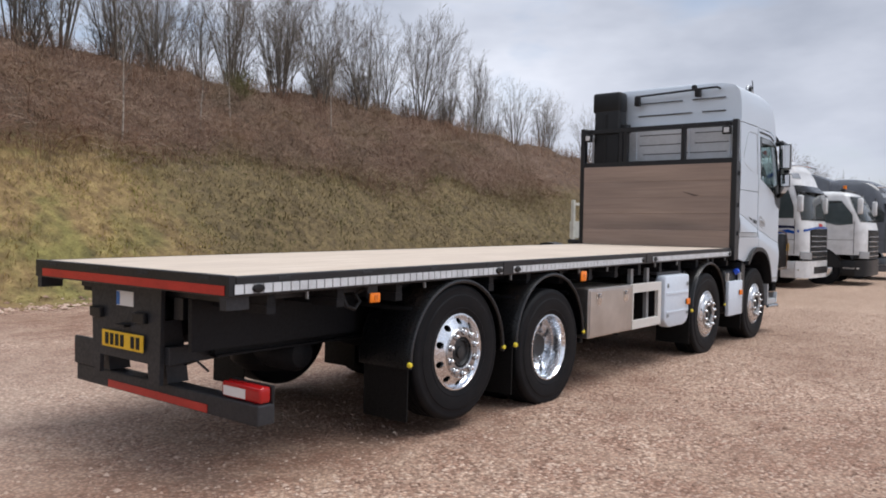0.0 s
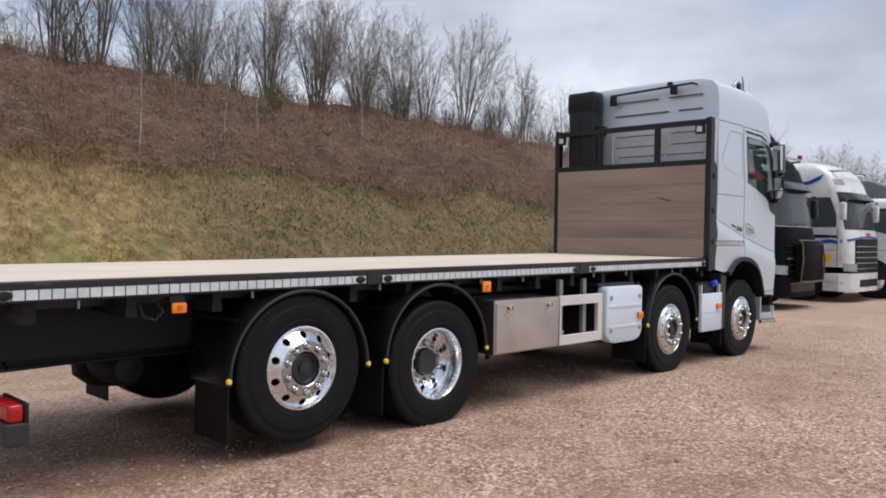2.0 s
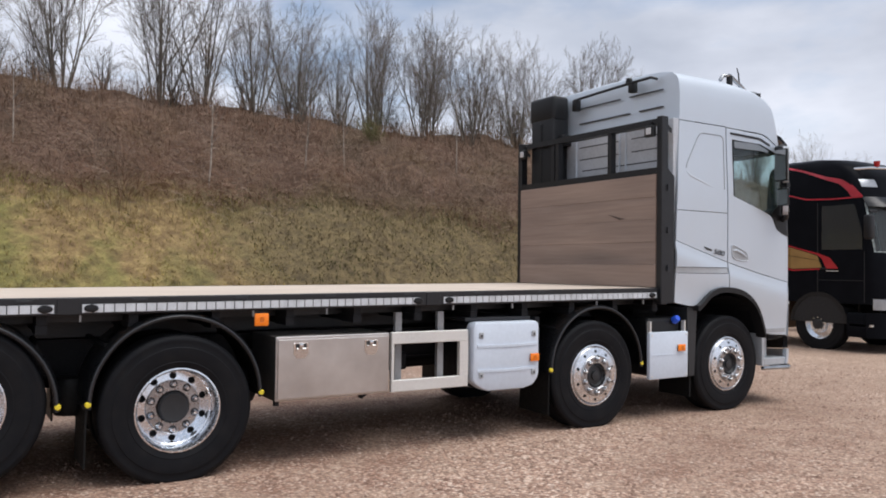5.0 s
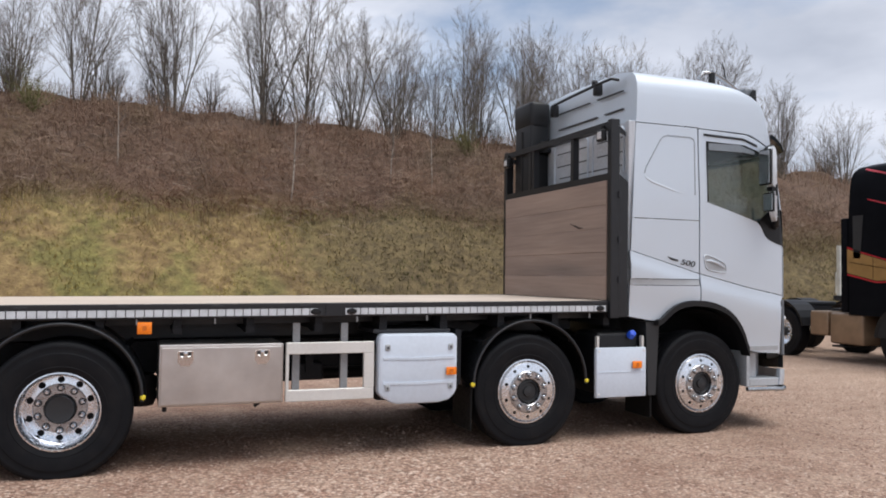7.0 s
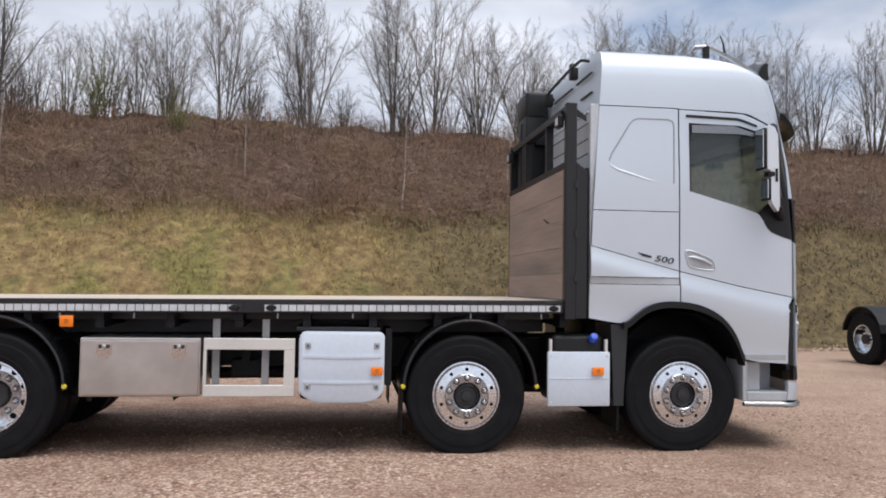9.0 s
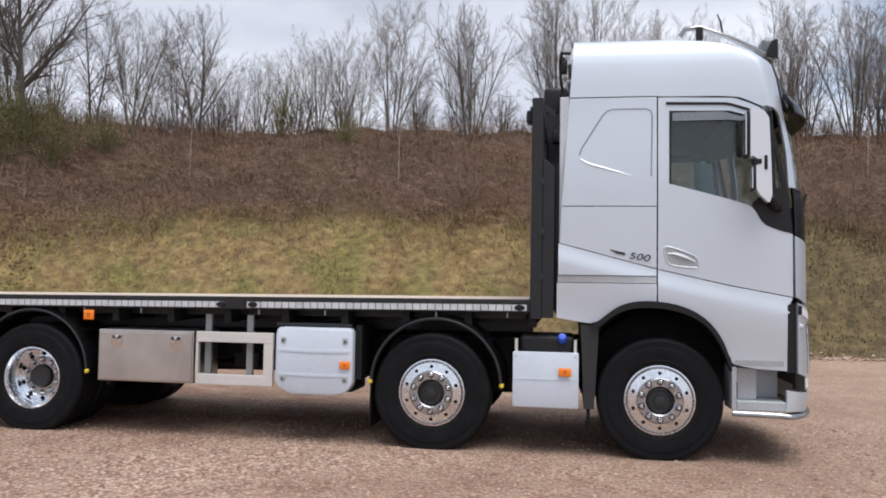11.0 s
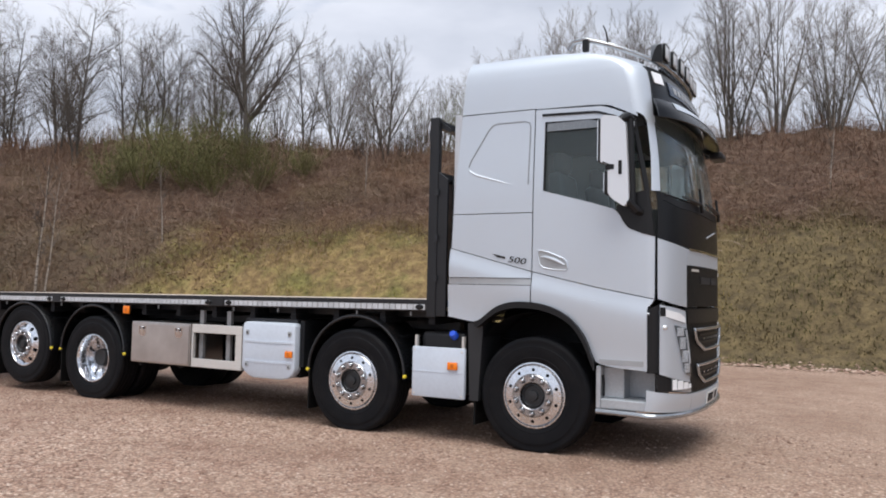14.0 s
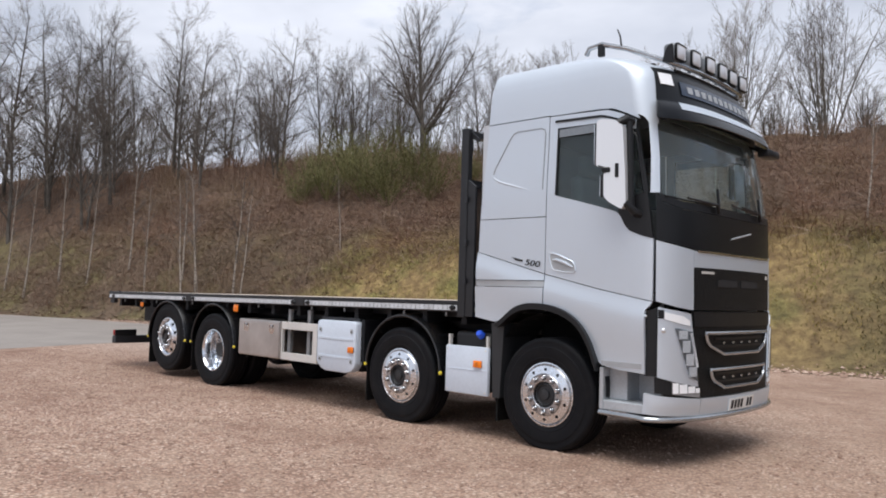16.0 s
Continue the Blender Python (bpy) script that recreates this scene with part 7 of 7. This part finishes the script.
FAN = "multi-stemmed bare tree with upright grey-brown twigs"
ROUND = "single-trunked bare tree with a rounded leafless crown"
WOOD = "tall slim bare woodland tree with fine twigs"
FANPLAN = [(8, 0.48, 30, 0.16), (6, 0.54, 31, 0.12), (9, 0.56, 34, 0.10)]
KINDS = [bare_tree(11, FAN, fan_stems(1, 8, 4.6, 25), FANPLAN, 0.035, M_BARKPALE, M_TWIGPALE),
         bare_tree(12, FAN, fan_stems(2, 10, 4.6, 21), FANPLAN, 0.04, M_BARKPALE, M_TWIGPALE),
         bare_tree(13, FAN, fan_stems(3, 7, 4.6, 27), FANPLAN, 0.03, M_BARKPALE, M_TWIGPALE),
         bare_tree(21, ROUND, [(3, 40, 5.6, 0.14, 0.025)], [(30, 0.56, 36, 0.2), (11, 0.5, 33, 0.16), (13, 0.5, 36, 0.10)], 0.055),
         bare_tree(22, ROUND, [(4, 10, 4.4, 0.075, 0.04), (14, 190, 3.8, 0.06, 0.04)], [(16, 0.54, 38, 0.12), (8, 0.52, 35, 0.16), (12, 0.5, 38, 0.10)], 0.045),
         bare_tree(31, WOOD, [(2, 0, 7.4, 0.085, 0.018), (7, 160, 6.6, 0.07, 0.02)], [(24, 0.36, 42, 0.14), (7, 0.54, 38, 0.14), (12, 0.55, 40, 0.08)], 0.03),
         bare_tree(32, WOOD, [(3, 80, 7.8, 0.10, 0.02)], [(32, 0.36, 50, 0.16), (8, 0.54, 40, 0.14), (12, 0.55, 42, 0.08)], 0.025),
         bare_tree(41, "low bushy bare tree with dense dark twigs", fan_stems(8, 8, 2.6, 30), [(7, 0.45, 40, 0.15), (5, 0.5, 40, 0.15), (6, 0.55, 44, 0.1)], 0.01),
         bare_tree(51, FAN, fan_stems(9, 7, 4.4, 22), [(8, 0.5, 30, 0.12), (5, 0.52, 32, 0.12), (6, 0.68, 35, 0.12)], 0.04, M_BARKPALE, M_TWIGPALE)]
TALL = (4.7, 4.7, 4.7, 6.0, 4.8, 7.9, 8.2, 2.8, 4.5)
USED = [False] * len(KINDS)


def plant(kind, x, y, height, turn=0.0):
    size = height / TALL[kind]
    m = pose(x, y, ground_z(x, y), 0, 0, turn)
    if USED[kind]:
        t_ = copy_thing(KINDS[kind], m)
    else:
        t_, USED[kind] = KINDS[kind], True
        t_.matrix_basis = m
    t_.scale = (size, size, size)
    return t_


rng = random.Random(5)
# the belt of trees: place along the bank, place across it, kind, height
BELT = [(-56, 17, 5, 9.5), (-50, 19, 6, 9.0), (-44.5, 18, 6, 8.8), (-40.8, 19.5, 5, 8.0), (-37.6, 18, 5, 9.4), (-32.2, 19, 6, 9.8), (-28.1, 19, 5, 7.9), (-24.9, 20.5, 6, 6.8), (-22.4, 19, 6, 7.8), (-20.0, 20, 5, 6.6), (-18.3, 21.5, 5, 6.2), (-16.8, 19, 4, 5.0), (-15.4, 21.5, 6, 5.6), (-13.4, 21.4, 1, 5.0),
        (-11.1, 18.9, 3, 6.4), (-10.0, 21.5, 5, 5.4), (-8.4, 21.6, 1, 4.6), (-5.0, 20.4, 4, 4.6), (-6.8, 22.4, 8, 3.9), (-3.6, 23.0, 8, 3.2), (-1.0, 22.6, 8, 3.3), (0.1, 22, 2, 3.7), (2.1, 22, 0, 4.5), (5.1, 22, 1, 4.9), (8.2, 22, 0, 5.2), (9.7, 22.3, 2, 5.1), (11.5, 22, 1, 4.4), (13.1, 22, 2, 3.8), (14.9, 22.2, 8, 3.3),
        (13.9, 23.6, 8, 3.9), (16.2, 22, 0, 4.6), (17.4, 23.6, 8, 4.2), (19.8, 23.4, 8, 4.0), (22.2, 23.4, 8, 4.2), (18.6, 22, 1, 4.6), (20.9, 22, 2, 4.5), (23.5, 22, 0, 4.4), (25.2, 22.4, 8, 4.0), (27.6, 22, 1, 5.0), (32.2, 22, 0, 4.0), (36.2, 22, 8, 3.6), (40.1, 22, 8, 3.4), (45, 22, 8, 3.4), (50.6, 22, 8, 3.3), (56.5, 22, 8, 3.8)]
for x, y, k, h_ in BELT:
    plant(k, x, y, h_, rng.uniform(0, 360))
# the wood beside the lane, on the bank's shoulder
for x, d, k, h_ in [(-30.6, 2.6, 3, 11.5), (-27.4, 5.6, 6, 9.4), (-34.0, 3.6, 3, 12.0), (-28.8, 9.5, 5, 9.5), (-33.0, 8.0, 6, 11.0), (-25.2, 10.0, 6, 8.6), (-38.0, 5.0, 3, 11.5)]:
    plant(k, x, foot(x) + d, h_, x * 31)
for x, d, h_ in [(-17.6, 8.6, 5.0), (-19.2, 9.5, 5.4), (-20.8, 7.4, 6.4), (-23.2, 8.4, 7.0), (-24.6, 6.2, 7.4), (-26.4, 8.0, 7.6), (-28.6, 6.4, 8.2), (-30.4, 9.0, 8.6), (-32.4, 6.0, 8.8), (-36, 6.2, 9.2), (-26.8, 3.4, 8.6), (-29.5, 2.4, 9.0), (-23.6, 4.2, 7.6)]:
    plant(rng.choice((5, 6)), x, foot(x) + d, h_, rng.uniform(0, 360))
for i in range(32):                 # thinner growth behind the belt
    x = -36 + i * 2.6 + rng.uniform(-1.0, 1.0)
    plant(8, x, foot(x) + rng.uniform(12.5, 17), rng.uniform(2.6, 3.9) * (1.4 if x < -12 else 1.0), rng.uniform(0, 360))
for i in range(24):                 # low scrubby trees along the crest
    x = -16 + i * 2.3 + rng.uniform(-0.9, 0.9)
    plant(7, x, foot(x) + rng.uniform(10.2, 12.4), rng.uniform(1.3, 2.2), rng.uniform(0, 360))
for i in range(16):
    a = i / 15
    x, y = 60 + 58 * a + rng.uniform(-4, 4), foot(58 + 60 * a) + rng.uniform(-1, 10)
    plant(8, x, y, rng.uniform(4.5, 6.5), rng.uniform(0, 360))

for i in range(14):                 # trees added round the far end to darken the black lorry's reflections
    a = i / 13
    plant(8, 78 - 16 * a + rng.uniform(-3, 3), 14 - 62 * a + rng.uniform(-2, 2), rng.uniform(4.5, 6.0), rng.uniform(0, 360))

# slender pale saplings standing in the scrub
def sapling(seed, height, label):
    rng_ = random.Random(seed)
    e = thing("sapling", label, "sapling", None, "pale saplings on the bank")
    limbs, twigs = [], []
    p, d = Vector((0, 0, -0.3)), Vector((rng_.uniform(-0.06, 0.06), rng_.uniform(-0.06, 0.06), 1))
    path = []
    for i in range(9):
        path.append((p.copy(), 0.034 * (1 - i / 9.5)))
        p = p + d * (height / 8)
        d = (d + Vector((rng_.uniform(-1, 1), rng_.uniform(-1, 1), 0)) * 0.05).normalized()
    limbs.append(path)
    for i in range(16):
        f = rng_.uniform(0.35, 0.98) * 8
        j = min(int(f), 7)
        q = path[j][0].lerp(path[j + 1][0], f - j)
        a = rng_.uniform(0, 2 * math.pi)
        shoot_ = limb(rng_, q, (math.cos(a) * 0.6, math.sin(a) * 0.6, 0.8), rng_.uniform(0.3, 0.9), 0.009, 3, 0.12, 0.05)
        twigs.append(shoot_)
        for _k in range(4):
            q2, d2, _r2 = on_path(shoot_, rng_.uniform(0.2, 0.95))
            twigs.append(limb(rng_, q2, shoot(rng_, d2, 38), rng_.uniform(0.12, 0.3), 0.005, 1, 0.1, 0.0))
    v_, f_ = branch_tubes(limbs, 5)
    mesh_part("stem", v_, f_, M_BIRCH, e)
    v_, f_ = branch_tubes(twigs, 3)
    mesh_part("twig_crown", v_, f_, M_TWIG, e)
    return e


saps = [sapling(3, 3.2, "slender pale-barked sapling in the scrub"), sapling(8, 4.2, "slender pale-barked sapling in the scrub")]
spots = [(8.1, 4.3, 1, 0.85), (-10.9, 1.0, 1, 1.1), (-11.3, 1.1, 0, 1.5), (-12.9, 1.0, 1, 1.2), (-13.3, 1.2, 0, 1.5), (-13.6, 0.8, 1, 1.25), (-14.7, 1.6, 0, 1.4), (-16.2, 1.2, 1, 1.1), (-18.0, 2.0, 0, 1.5), (-19.5, 1.4, 1, 1.2), (-21.5, 1.6, 0, 1.6), (-22.5, 0.9, 1, 1.3), (-24.0, 1.2, 1, 1.4), (-9.0, 3.2, 0, 0.9), (11.5, 5.5, 0, 0.8), (13.2, 6.2, 1, 0.7), (3.5, 6.0, 0, 0.8), (17.5, 6.0, 1, 0.75), (-3.0, 5.5, 0, 0.9), (-28, 2.0, 1, 1.4)]
done = [False, False]
for x, d, k, s in spots:
    y = foot(x) + d
    m = pose(x, y, ground_z(x, y), 0, 9 if x < -17 else 0, x * 77 if x > -17 else 20 + x)
    sp_ = copy_thing(saps[k], m) if done[k] else saps[k]
    sp_.matrix_basis, done[k] = m, True
    sp_.scale = (s, s, s)


# ---- ground cover ----
def scatter_blades(name, count, place, size, material, label, bend=0.5, width=0.012, seg=2, sides=0):
    """Many bent blades or stems in one mesh."""
    rng_ = random.Random(hash(len(name)) % 1000 + count)
    verts, faces = [], []
    for _ in range(count):
        spot = place(rng_)
        if spot is None:
            continue
        x, y = spot
        z = ground_z(x, y)
        L = size(rng_, x, y)
        a = rng_.uniform(0, 2 * math.pi)
        lean = rng_.uniform(0.1, bend)
        dx, dy = math.cos(a), math.sin(a)
        w = width * rng_.uniform(0.7, 1.3)
        px, py = -dy * w, dx * w
        base = len(verts)
        for i in range(seg + 1):
            t = i / seg
            k = 1 - 0.75 * t
            cx, cy, cz = x + dx * L * lean * t * t * 1.3, y + dy * L * lean * t * t * 1.3, z - 0.03 + L * t * (1 - 0.45 * lean * t)
            verts += [(cx - px * k, cy - py * k, cz), (cx + px * k, cy + py * k, cz)]
            if sides:
                verts.append((cx + dx * w * k, cy + dy * w * k, cz + w * k))
        s_ = 3 if sides else 2
        for i in range(seg):
            b0 = base + i * s_
            if sides:
                for k in range(3):
                    faces.append((b0 + k, b0 + (k + 1) % 3, b0 + 3 + (k + 1) % 3, b0 + 3 + k))
            else:
                faces.append((b0, b0 + 1, b0 + 3, b0 + 2))
    ob = mesh_part(name, verts, faces, material)
    return tagged(ob, label, "vegetation", kind="stuff")


def brush_line(x):
    """How far up the bank the scrub begins."""
    return interp(x, [(-40, 0.6), (-14, 0.7), (-10.2, 0.8), (-8.0, 2.3), (-5.5, 3.0), (0, 3.4), (12, 3.6), (20, 3.3), (40, 2.6)]) + 0.7 * noise.noise(Vector((x * 0.4, 7.7, 0))) + 0.3 * noise.noise(Vector((x * 1.5, 2.7, 0)))


def on_grass(r):
    x = r.uniform(-10, 34) if r.random() < 0.85 else r.uniform(-10, 60)
    d = r.uniform(-0.15, 4.2)
    thin = noise.noise(Vector((x * 0.7, d * 0.9, 4.0)))
    return (x, foot(x) + d) if d < brush_line(x) + 0.5 and smoothstep(7.5, 10.5, x) < 0.15 + 0.85 * r.random() and x > -9.5 + 0.75 * d + 1.2 * thin and thin + 0.45 > 0.8 * r.random() else None


def on_slope(r):
    x = 7.0 + 30.0 * r.random() ** 1.3
    d = r.uniform(-0.15, 4.2)
    return (x, foot(x) + d) if d < brush_line(x) + 0.5 and smoothstep(7.5, 10.5, x) > r.random() else None


def on_scrub(r):
    x = r.uniform(-24, 30) if r.random() < 0.78 else r.uniform(-45, 62)
    d0 = brush_line(x)
    d = d0 + (11.5 - d0) * r.random() ** 1.25
    return (x, foot(x) + d)


def on_edge(r):
    x = r.uniform(-12, 40)
    d = brush_line(x) + r.gauss(-0.15, 0.32)
    return (x, foot(x) + d)


def clumped(x, y, f=0.9):
    return 0.75 + 0.5 * noise.noise(Vector((x * f, y * f, 2.0)))


scatter_blades("grass_blades", 115000, on_grass, lambda r, x, y: r.uniform(0.05, 0.16) * clumped(x, y), M_GRASS, "short mossy yellow-green winter grass", 0.9, 0.010, 2)
scatter_blades("rough_turf", 36000, on_slope, lambda r, x, y: r.uniform(0.05, 0.19) * clumped(x, y), M_DARKGRASS, "dark green and brown grass on the slope", 1.0, 0.013, 2)
scatter_blades("dry_grass", 9000, on_edge, lambda r, x, y: r.uniform(0.15, 0.5) * clumped(x, y), M_DRYGRASS, "pale dry grass at the scrub's edge", 0.8, 0.007, 2)
scatter_blades("bramble_scrub", 30000, on_scrub, lambda r, x, y: r.uniform(0.12, 0.55) * (0.3 + 1.5 * max(0, clumped(x, y, 0.42) - 0.25)), M_BRUSH, "dense brown leafless bramble and bracken scrub", 1.9, 0.010, 3)
scatter_blades("bramble_canes", 1800, on_scrub, lambda r, x, y: r.uniform(0.4, 1.1) * clumped(x, y, 0.7), M_CANE, "pale arching dead bramble canes", 1.9, 0.007, 5)


def bramble_mounds(name, count, arcs, material, label, width, seed):
    """Arching stems that spring from a root and droop to the ground all round it."""
    rng_ = random.Random(seed)
    verts, faces = [], []
    for _ in range(count):
        x0, y0 = on_scrub(rng_)
        if y0 - foot(x0) > 8.5 or x0 < -24:
            continue
        R_, H_ = rng_.uniform(0.45, 1.2), rng_.uniform(0.4, 1.25) * (0.25 + 1.1 * max(0.1, clumped(x0, y0, 0.42) - 0.1))
        z0 = ground_z(x0, y0)
        for _a in range(arcs):
            a, f = rng_.uniform(0, 2 * math.pi), math.sqrt(rng_.random())
            p = Vector((x0 + R_ * f * math.cos(a), y0 + R_ * f * math.sin(a), z0))
            p.z = ground_z(p.x, p.y) + H_ * (1 - f * f) * rng_.uniform(0.1, 1.0)
            d = Vector((rng_.gauss(0, 1), rng_.gauss(0, 1), rng_.gauss(0.35, 0.6))).normalized()
            bend = Vector((rng_.gauss(0, 0.14), rng_.gauss(0, 0.14), -rng_.uniform(0.04, 0.3)))
            step, w = rng_.uniform(0.06, 0.16), width * rng_.uniform(0.6, 1.4)
            base, n = len(verts), 5
            for i in range(n + 1):
                u = d.orthogonal().normalized() * (w * (1 - 0.6 * i / n))
                verts += [tuple(p - u), tuple(p + u)]
                d = (d + bend).normalized()
                p = p + d * step
            faces += [(base + 2 * i, base + 2 * i + 1, base + 2 * i + 3, base + 2 * i + 2) for i in range(n)]
    return tagged(mesh_part(name, verts, faces, material), label, "vegetation", kind="stuff")


bramble_mounds("bramble_mounds", 1350, 32, M_BRUSH, "tangled brown bramble mounds on the bank", 0.0055, 17)
bramble_mounds("bramble_arches", 1100, 8, M_CANE, "pale arching bramble stems over the mounds", 0.0065, 18)


def twig_haze(name, count, label):
    """Short crossing twigs through the depth of the scrub."""
    rng_ = random.Random(77)
    verts, faces = [], []
    for _ in range(count):
        x, y = on_scrub(rng_)
        top = 0.15 + 0.75 * max(0.0, clumped(x, y, 0.42) - 0.25)
        z = ground_z(x, y) + top * rng_.random() ** 0.6
        u = Vector((rng_.gauss(0, 1), rng_.gauss(0, 1), rng_.gauss(0.35, 0.8))).normalized()
        L, w = rng_.uniform(0.12, 0.38), rng_.uniform(0.0035, 0.007)
        a = u.orthogonal().normalized() * w
        b_ = u.cross(a)
        p = Vector((x, y, z))
        base = len(verts)
        verts += [p + a, p - a * 0.5 + b_ * 0.87, p - a * 0.5 - b_ * 0.87, p + u * L]
        faces += [(base, base + 1, base + 3), (base + 1, base + 2, base + 3), (base + 2, base, base + 3)]
    ob = mesh_part(name, verts, faces, M_BRUSH)
    return tagged(ob, label, "vegetation", kind="stuff")


twig_haze("scrub_twigs", 54000, "fine tangled brown twigs in the scrub")


def on_shoulder(r):
    x = r.uniform(-34, -7.5) if r.random() < 0.6 else r.uniform(-12, 40)
    d0 = brush_line(x)
    d = d0 + 0.3 + (10.0 - d0) * r.random()
    return (x, foot(x) + d) if noise.noise(Vector((x * 0.5, d * 0.5, 9.0))) + 0.25 > 0.6 * r.random() else None


scatter_blades("thicket_stems", 14000, on_shoulder, lambda r, x, y: r.uniform(0.4, 1.3) * clumped(x, y, 0.6) * (1.25 if x < -7 else 0.9), M_CANE, "thin upright grey-brown stems in the scrub", 0.55, 0.007, 3)


def on_crest(r):
    x = r.uniform(-34, -3) if r.random() < 0.4 else r.uniform(-40, 60)
    return (x, foot(x) + r.uniform(8.0, 14.5))


scatter_blades("crest_thicket", 15000, on_crest, lambda r, x, y: r.uniform(0.5, 1.7) * clumped(x, y, 0.6), M_BRUSH, "thin upright thicket stems along the top of the bank", 0.7, 0.009, 3)


def leaf_litter(count):
    """Curled fallen leaves on the shaded end of the bank."""
    rng_ = random.Random(61)
    verts, faces = [], []
    for _ in range(count):
        x = rng_.uniform(-26, -5.5)
        y = foot(x) + rng_.uniform(-0.5, 5.0)
        z = ground_z(x, y) + rng_.uniform(0.005, 0.05)
        a, s_ = rng_.uniform(0, 6.28), rng_.uniform(0.03, 0.07)
        u, w = Vector((math.cos(a), math.sin(a), rng_.uniform(-0.4, 0.4))) * s_, Vector((-math.sin(a), math.cos(a), rng_.uniform(-0.4, 0.4))) * s_ * 0.6
        p = Vector((x, y, z))
        base = len(verts)
        verts += [p - u, p + w + Vector((0, 0, 0.3 * s_)), p + u, p - w + Vector((0, 0, 0.3 * s_))]
        faces += [(base, base + 1, base + 2), (base, base + 2, base + 3)]
    ob = mesh_part("leaf_litter", verts, faces, M_LEAF)
    return tagged(ob, "brown fallen leaves strewn on the bank", "leaves", kind="stuff")


leaf_litter(6000)


# loose stones
def stones(name, count, area, label, lo=0.008, hi=0.022):
    rng_ = random.Random(count)
    verts, faces = [], []
    for _ in range(count):
        x, y = area(rng_)
        s = rng_.uniform(lo, hi) * (1.6 if rng_.random() < 0.04 else 1)
        z = ground_z(x, y)
        b0 = len(verts)
        a = rng_.uniform(0, 6.28)
        for k in range(4):
            r_ = s * rng_.uniform(0.7, 1.25)
            verts.append((x + r_ * math.cos(a + k * 1.57), y + r_ * math.sin(a + k * 1.57), z + s * rng_.uniform(0.05, 0.3)))
        verts.append((x + s * rng_.uniform(-0.3, 0.3), y + s * rng_.uniform(-0.3, 0.3), z + s * rng_.uniform(0.5, 0.9)))
        for k in range(4):
            faces.append((b0 + k, b0 + (k + 1) % 4, b0 + 4))
    ob = mesh_part(name, verts, faces, M_STONE)
    return tagged(ob, label, "gravel", kind="stuff")


stones("loose_stones", 34000, lambda r: (r.uniform(-3, 15), -6.2 + 8.5 * r.random() ** 1.2), "loose pinkish gravel stones on the yard", 0.006, 0.018)
stones("kerb_stones", 5000, lambda r: (lambda x: (x, foot(x) + r.gauss(-0.25, 0.25)))(r.uniform(-16, 34)), "pale stones and litter along the foot of the bank", 0.02, 0.06)


# evergreen undergrowth clumps among the scrub
def bush(seed, label):
    rng_ = random.Random(seed)
    e = thing("bush", label, "bush", None, "green bushes on the bank")
    twigs, leaves_v, leaves_f = [], [], []
    for i in range(26):
        a, t_ = rng_.uniform(0, 6.28), rng_.uniform(0.15, 0.9)
        stem_ = limb(rng_, (0, 0, -0.1), (math.cos(a) * t_, math.sin(a) * t_, 1), rng_.uniform(0.9, 1.9), 0.014, 4, 0.14, 0.03)
        twigs.append(stem_)
        for _k in range(7):
            q2, d2, _r2 = on_path(stem_, rng_.uniform(0.2, 0.98))
            twigs.append(limb(rng_, q2, shoot(rng_, d2, 40), rng_.uniform(0.25, 0.6), 0.007, 2, 0.14, 0.02))
    for path in twigs:
        for q, _ in path[1:]:
            for _k in range(6):
                c = q + Vector((rng_.gauss(0, 0.10), rng_.gauss(0, 0.10), rng_.gauss(0, 0.09)))
                u = Vector((rng_.gauss(0, 1), rng_.gauss(0, 1), rng_.gauss(0, 1))).normalized() * rng_.uniform(0.014, 0.028)
                w = u.orthogonal().normalized() * u.length * 0.5
                b0 = len(leaves_v)
                leaves_v += [c - u, c + w, c + u, c - w]
                leaves_f.append((b0, b0 + 1, b0 + 2, b0 + 3))
    v_, f_ = branch_tubes(twigs, 3)
    mesh_part("branch_frame", v_, f_, M_EVERGREEN, e)
    mesh_part("foliage", leaves_v, leaves_f, M_EVERGREEN, e, "sparse olive-green leaves")
    return e


ivy = bush(15, "dark ivy-covered bush on the crest of the bank")
ivy.matrix_basis = pose(-2.4, 22.0, ground_z(-2.4, 22.0))
ivy.scale = (1.0, 1.0, 1.75)
bushes = [bush(4, "sparse olive-green bush in the scrub"), bush(9, "sparse olive-green bush in the scrub")]
bdone = [False, False]
for x, d, k, s in [(-13.0, 5.6, 1, 1.25), (-11.8, 5.8, 0, 1.4), (-10.4, 6.1, 1, 1.5), (-9.2, 5.8, 0, 1.4), (-8.0, 6.4, 1, 1.25), (-12.4, 7.4, 0, 1.35), (-10.9, 7.6, 0, 1.5), (-9.5, 7.8, 1, 1.35), (-13.8, 7.2, 1, 1.1), (-7.0, 7.4, 0, 1.0), (1.0, 9.0, 1, 0.8), (15.5, 8.6, 1, 0.7)]:
    y = foot(x) + d
    m = pose(x, y, ground_z(x, y), 0, 0, x * 53)
    bu = copy_thing(bushes[k], m) if bdone[k] else bushes[k]
    bu.matrix_basis, bdone[k] = m, True
    bu.scale = (s, s, s)
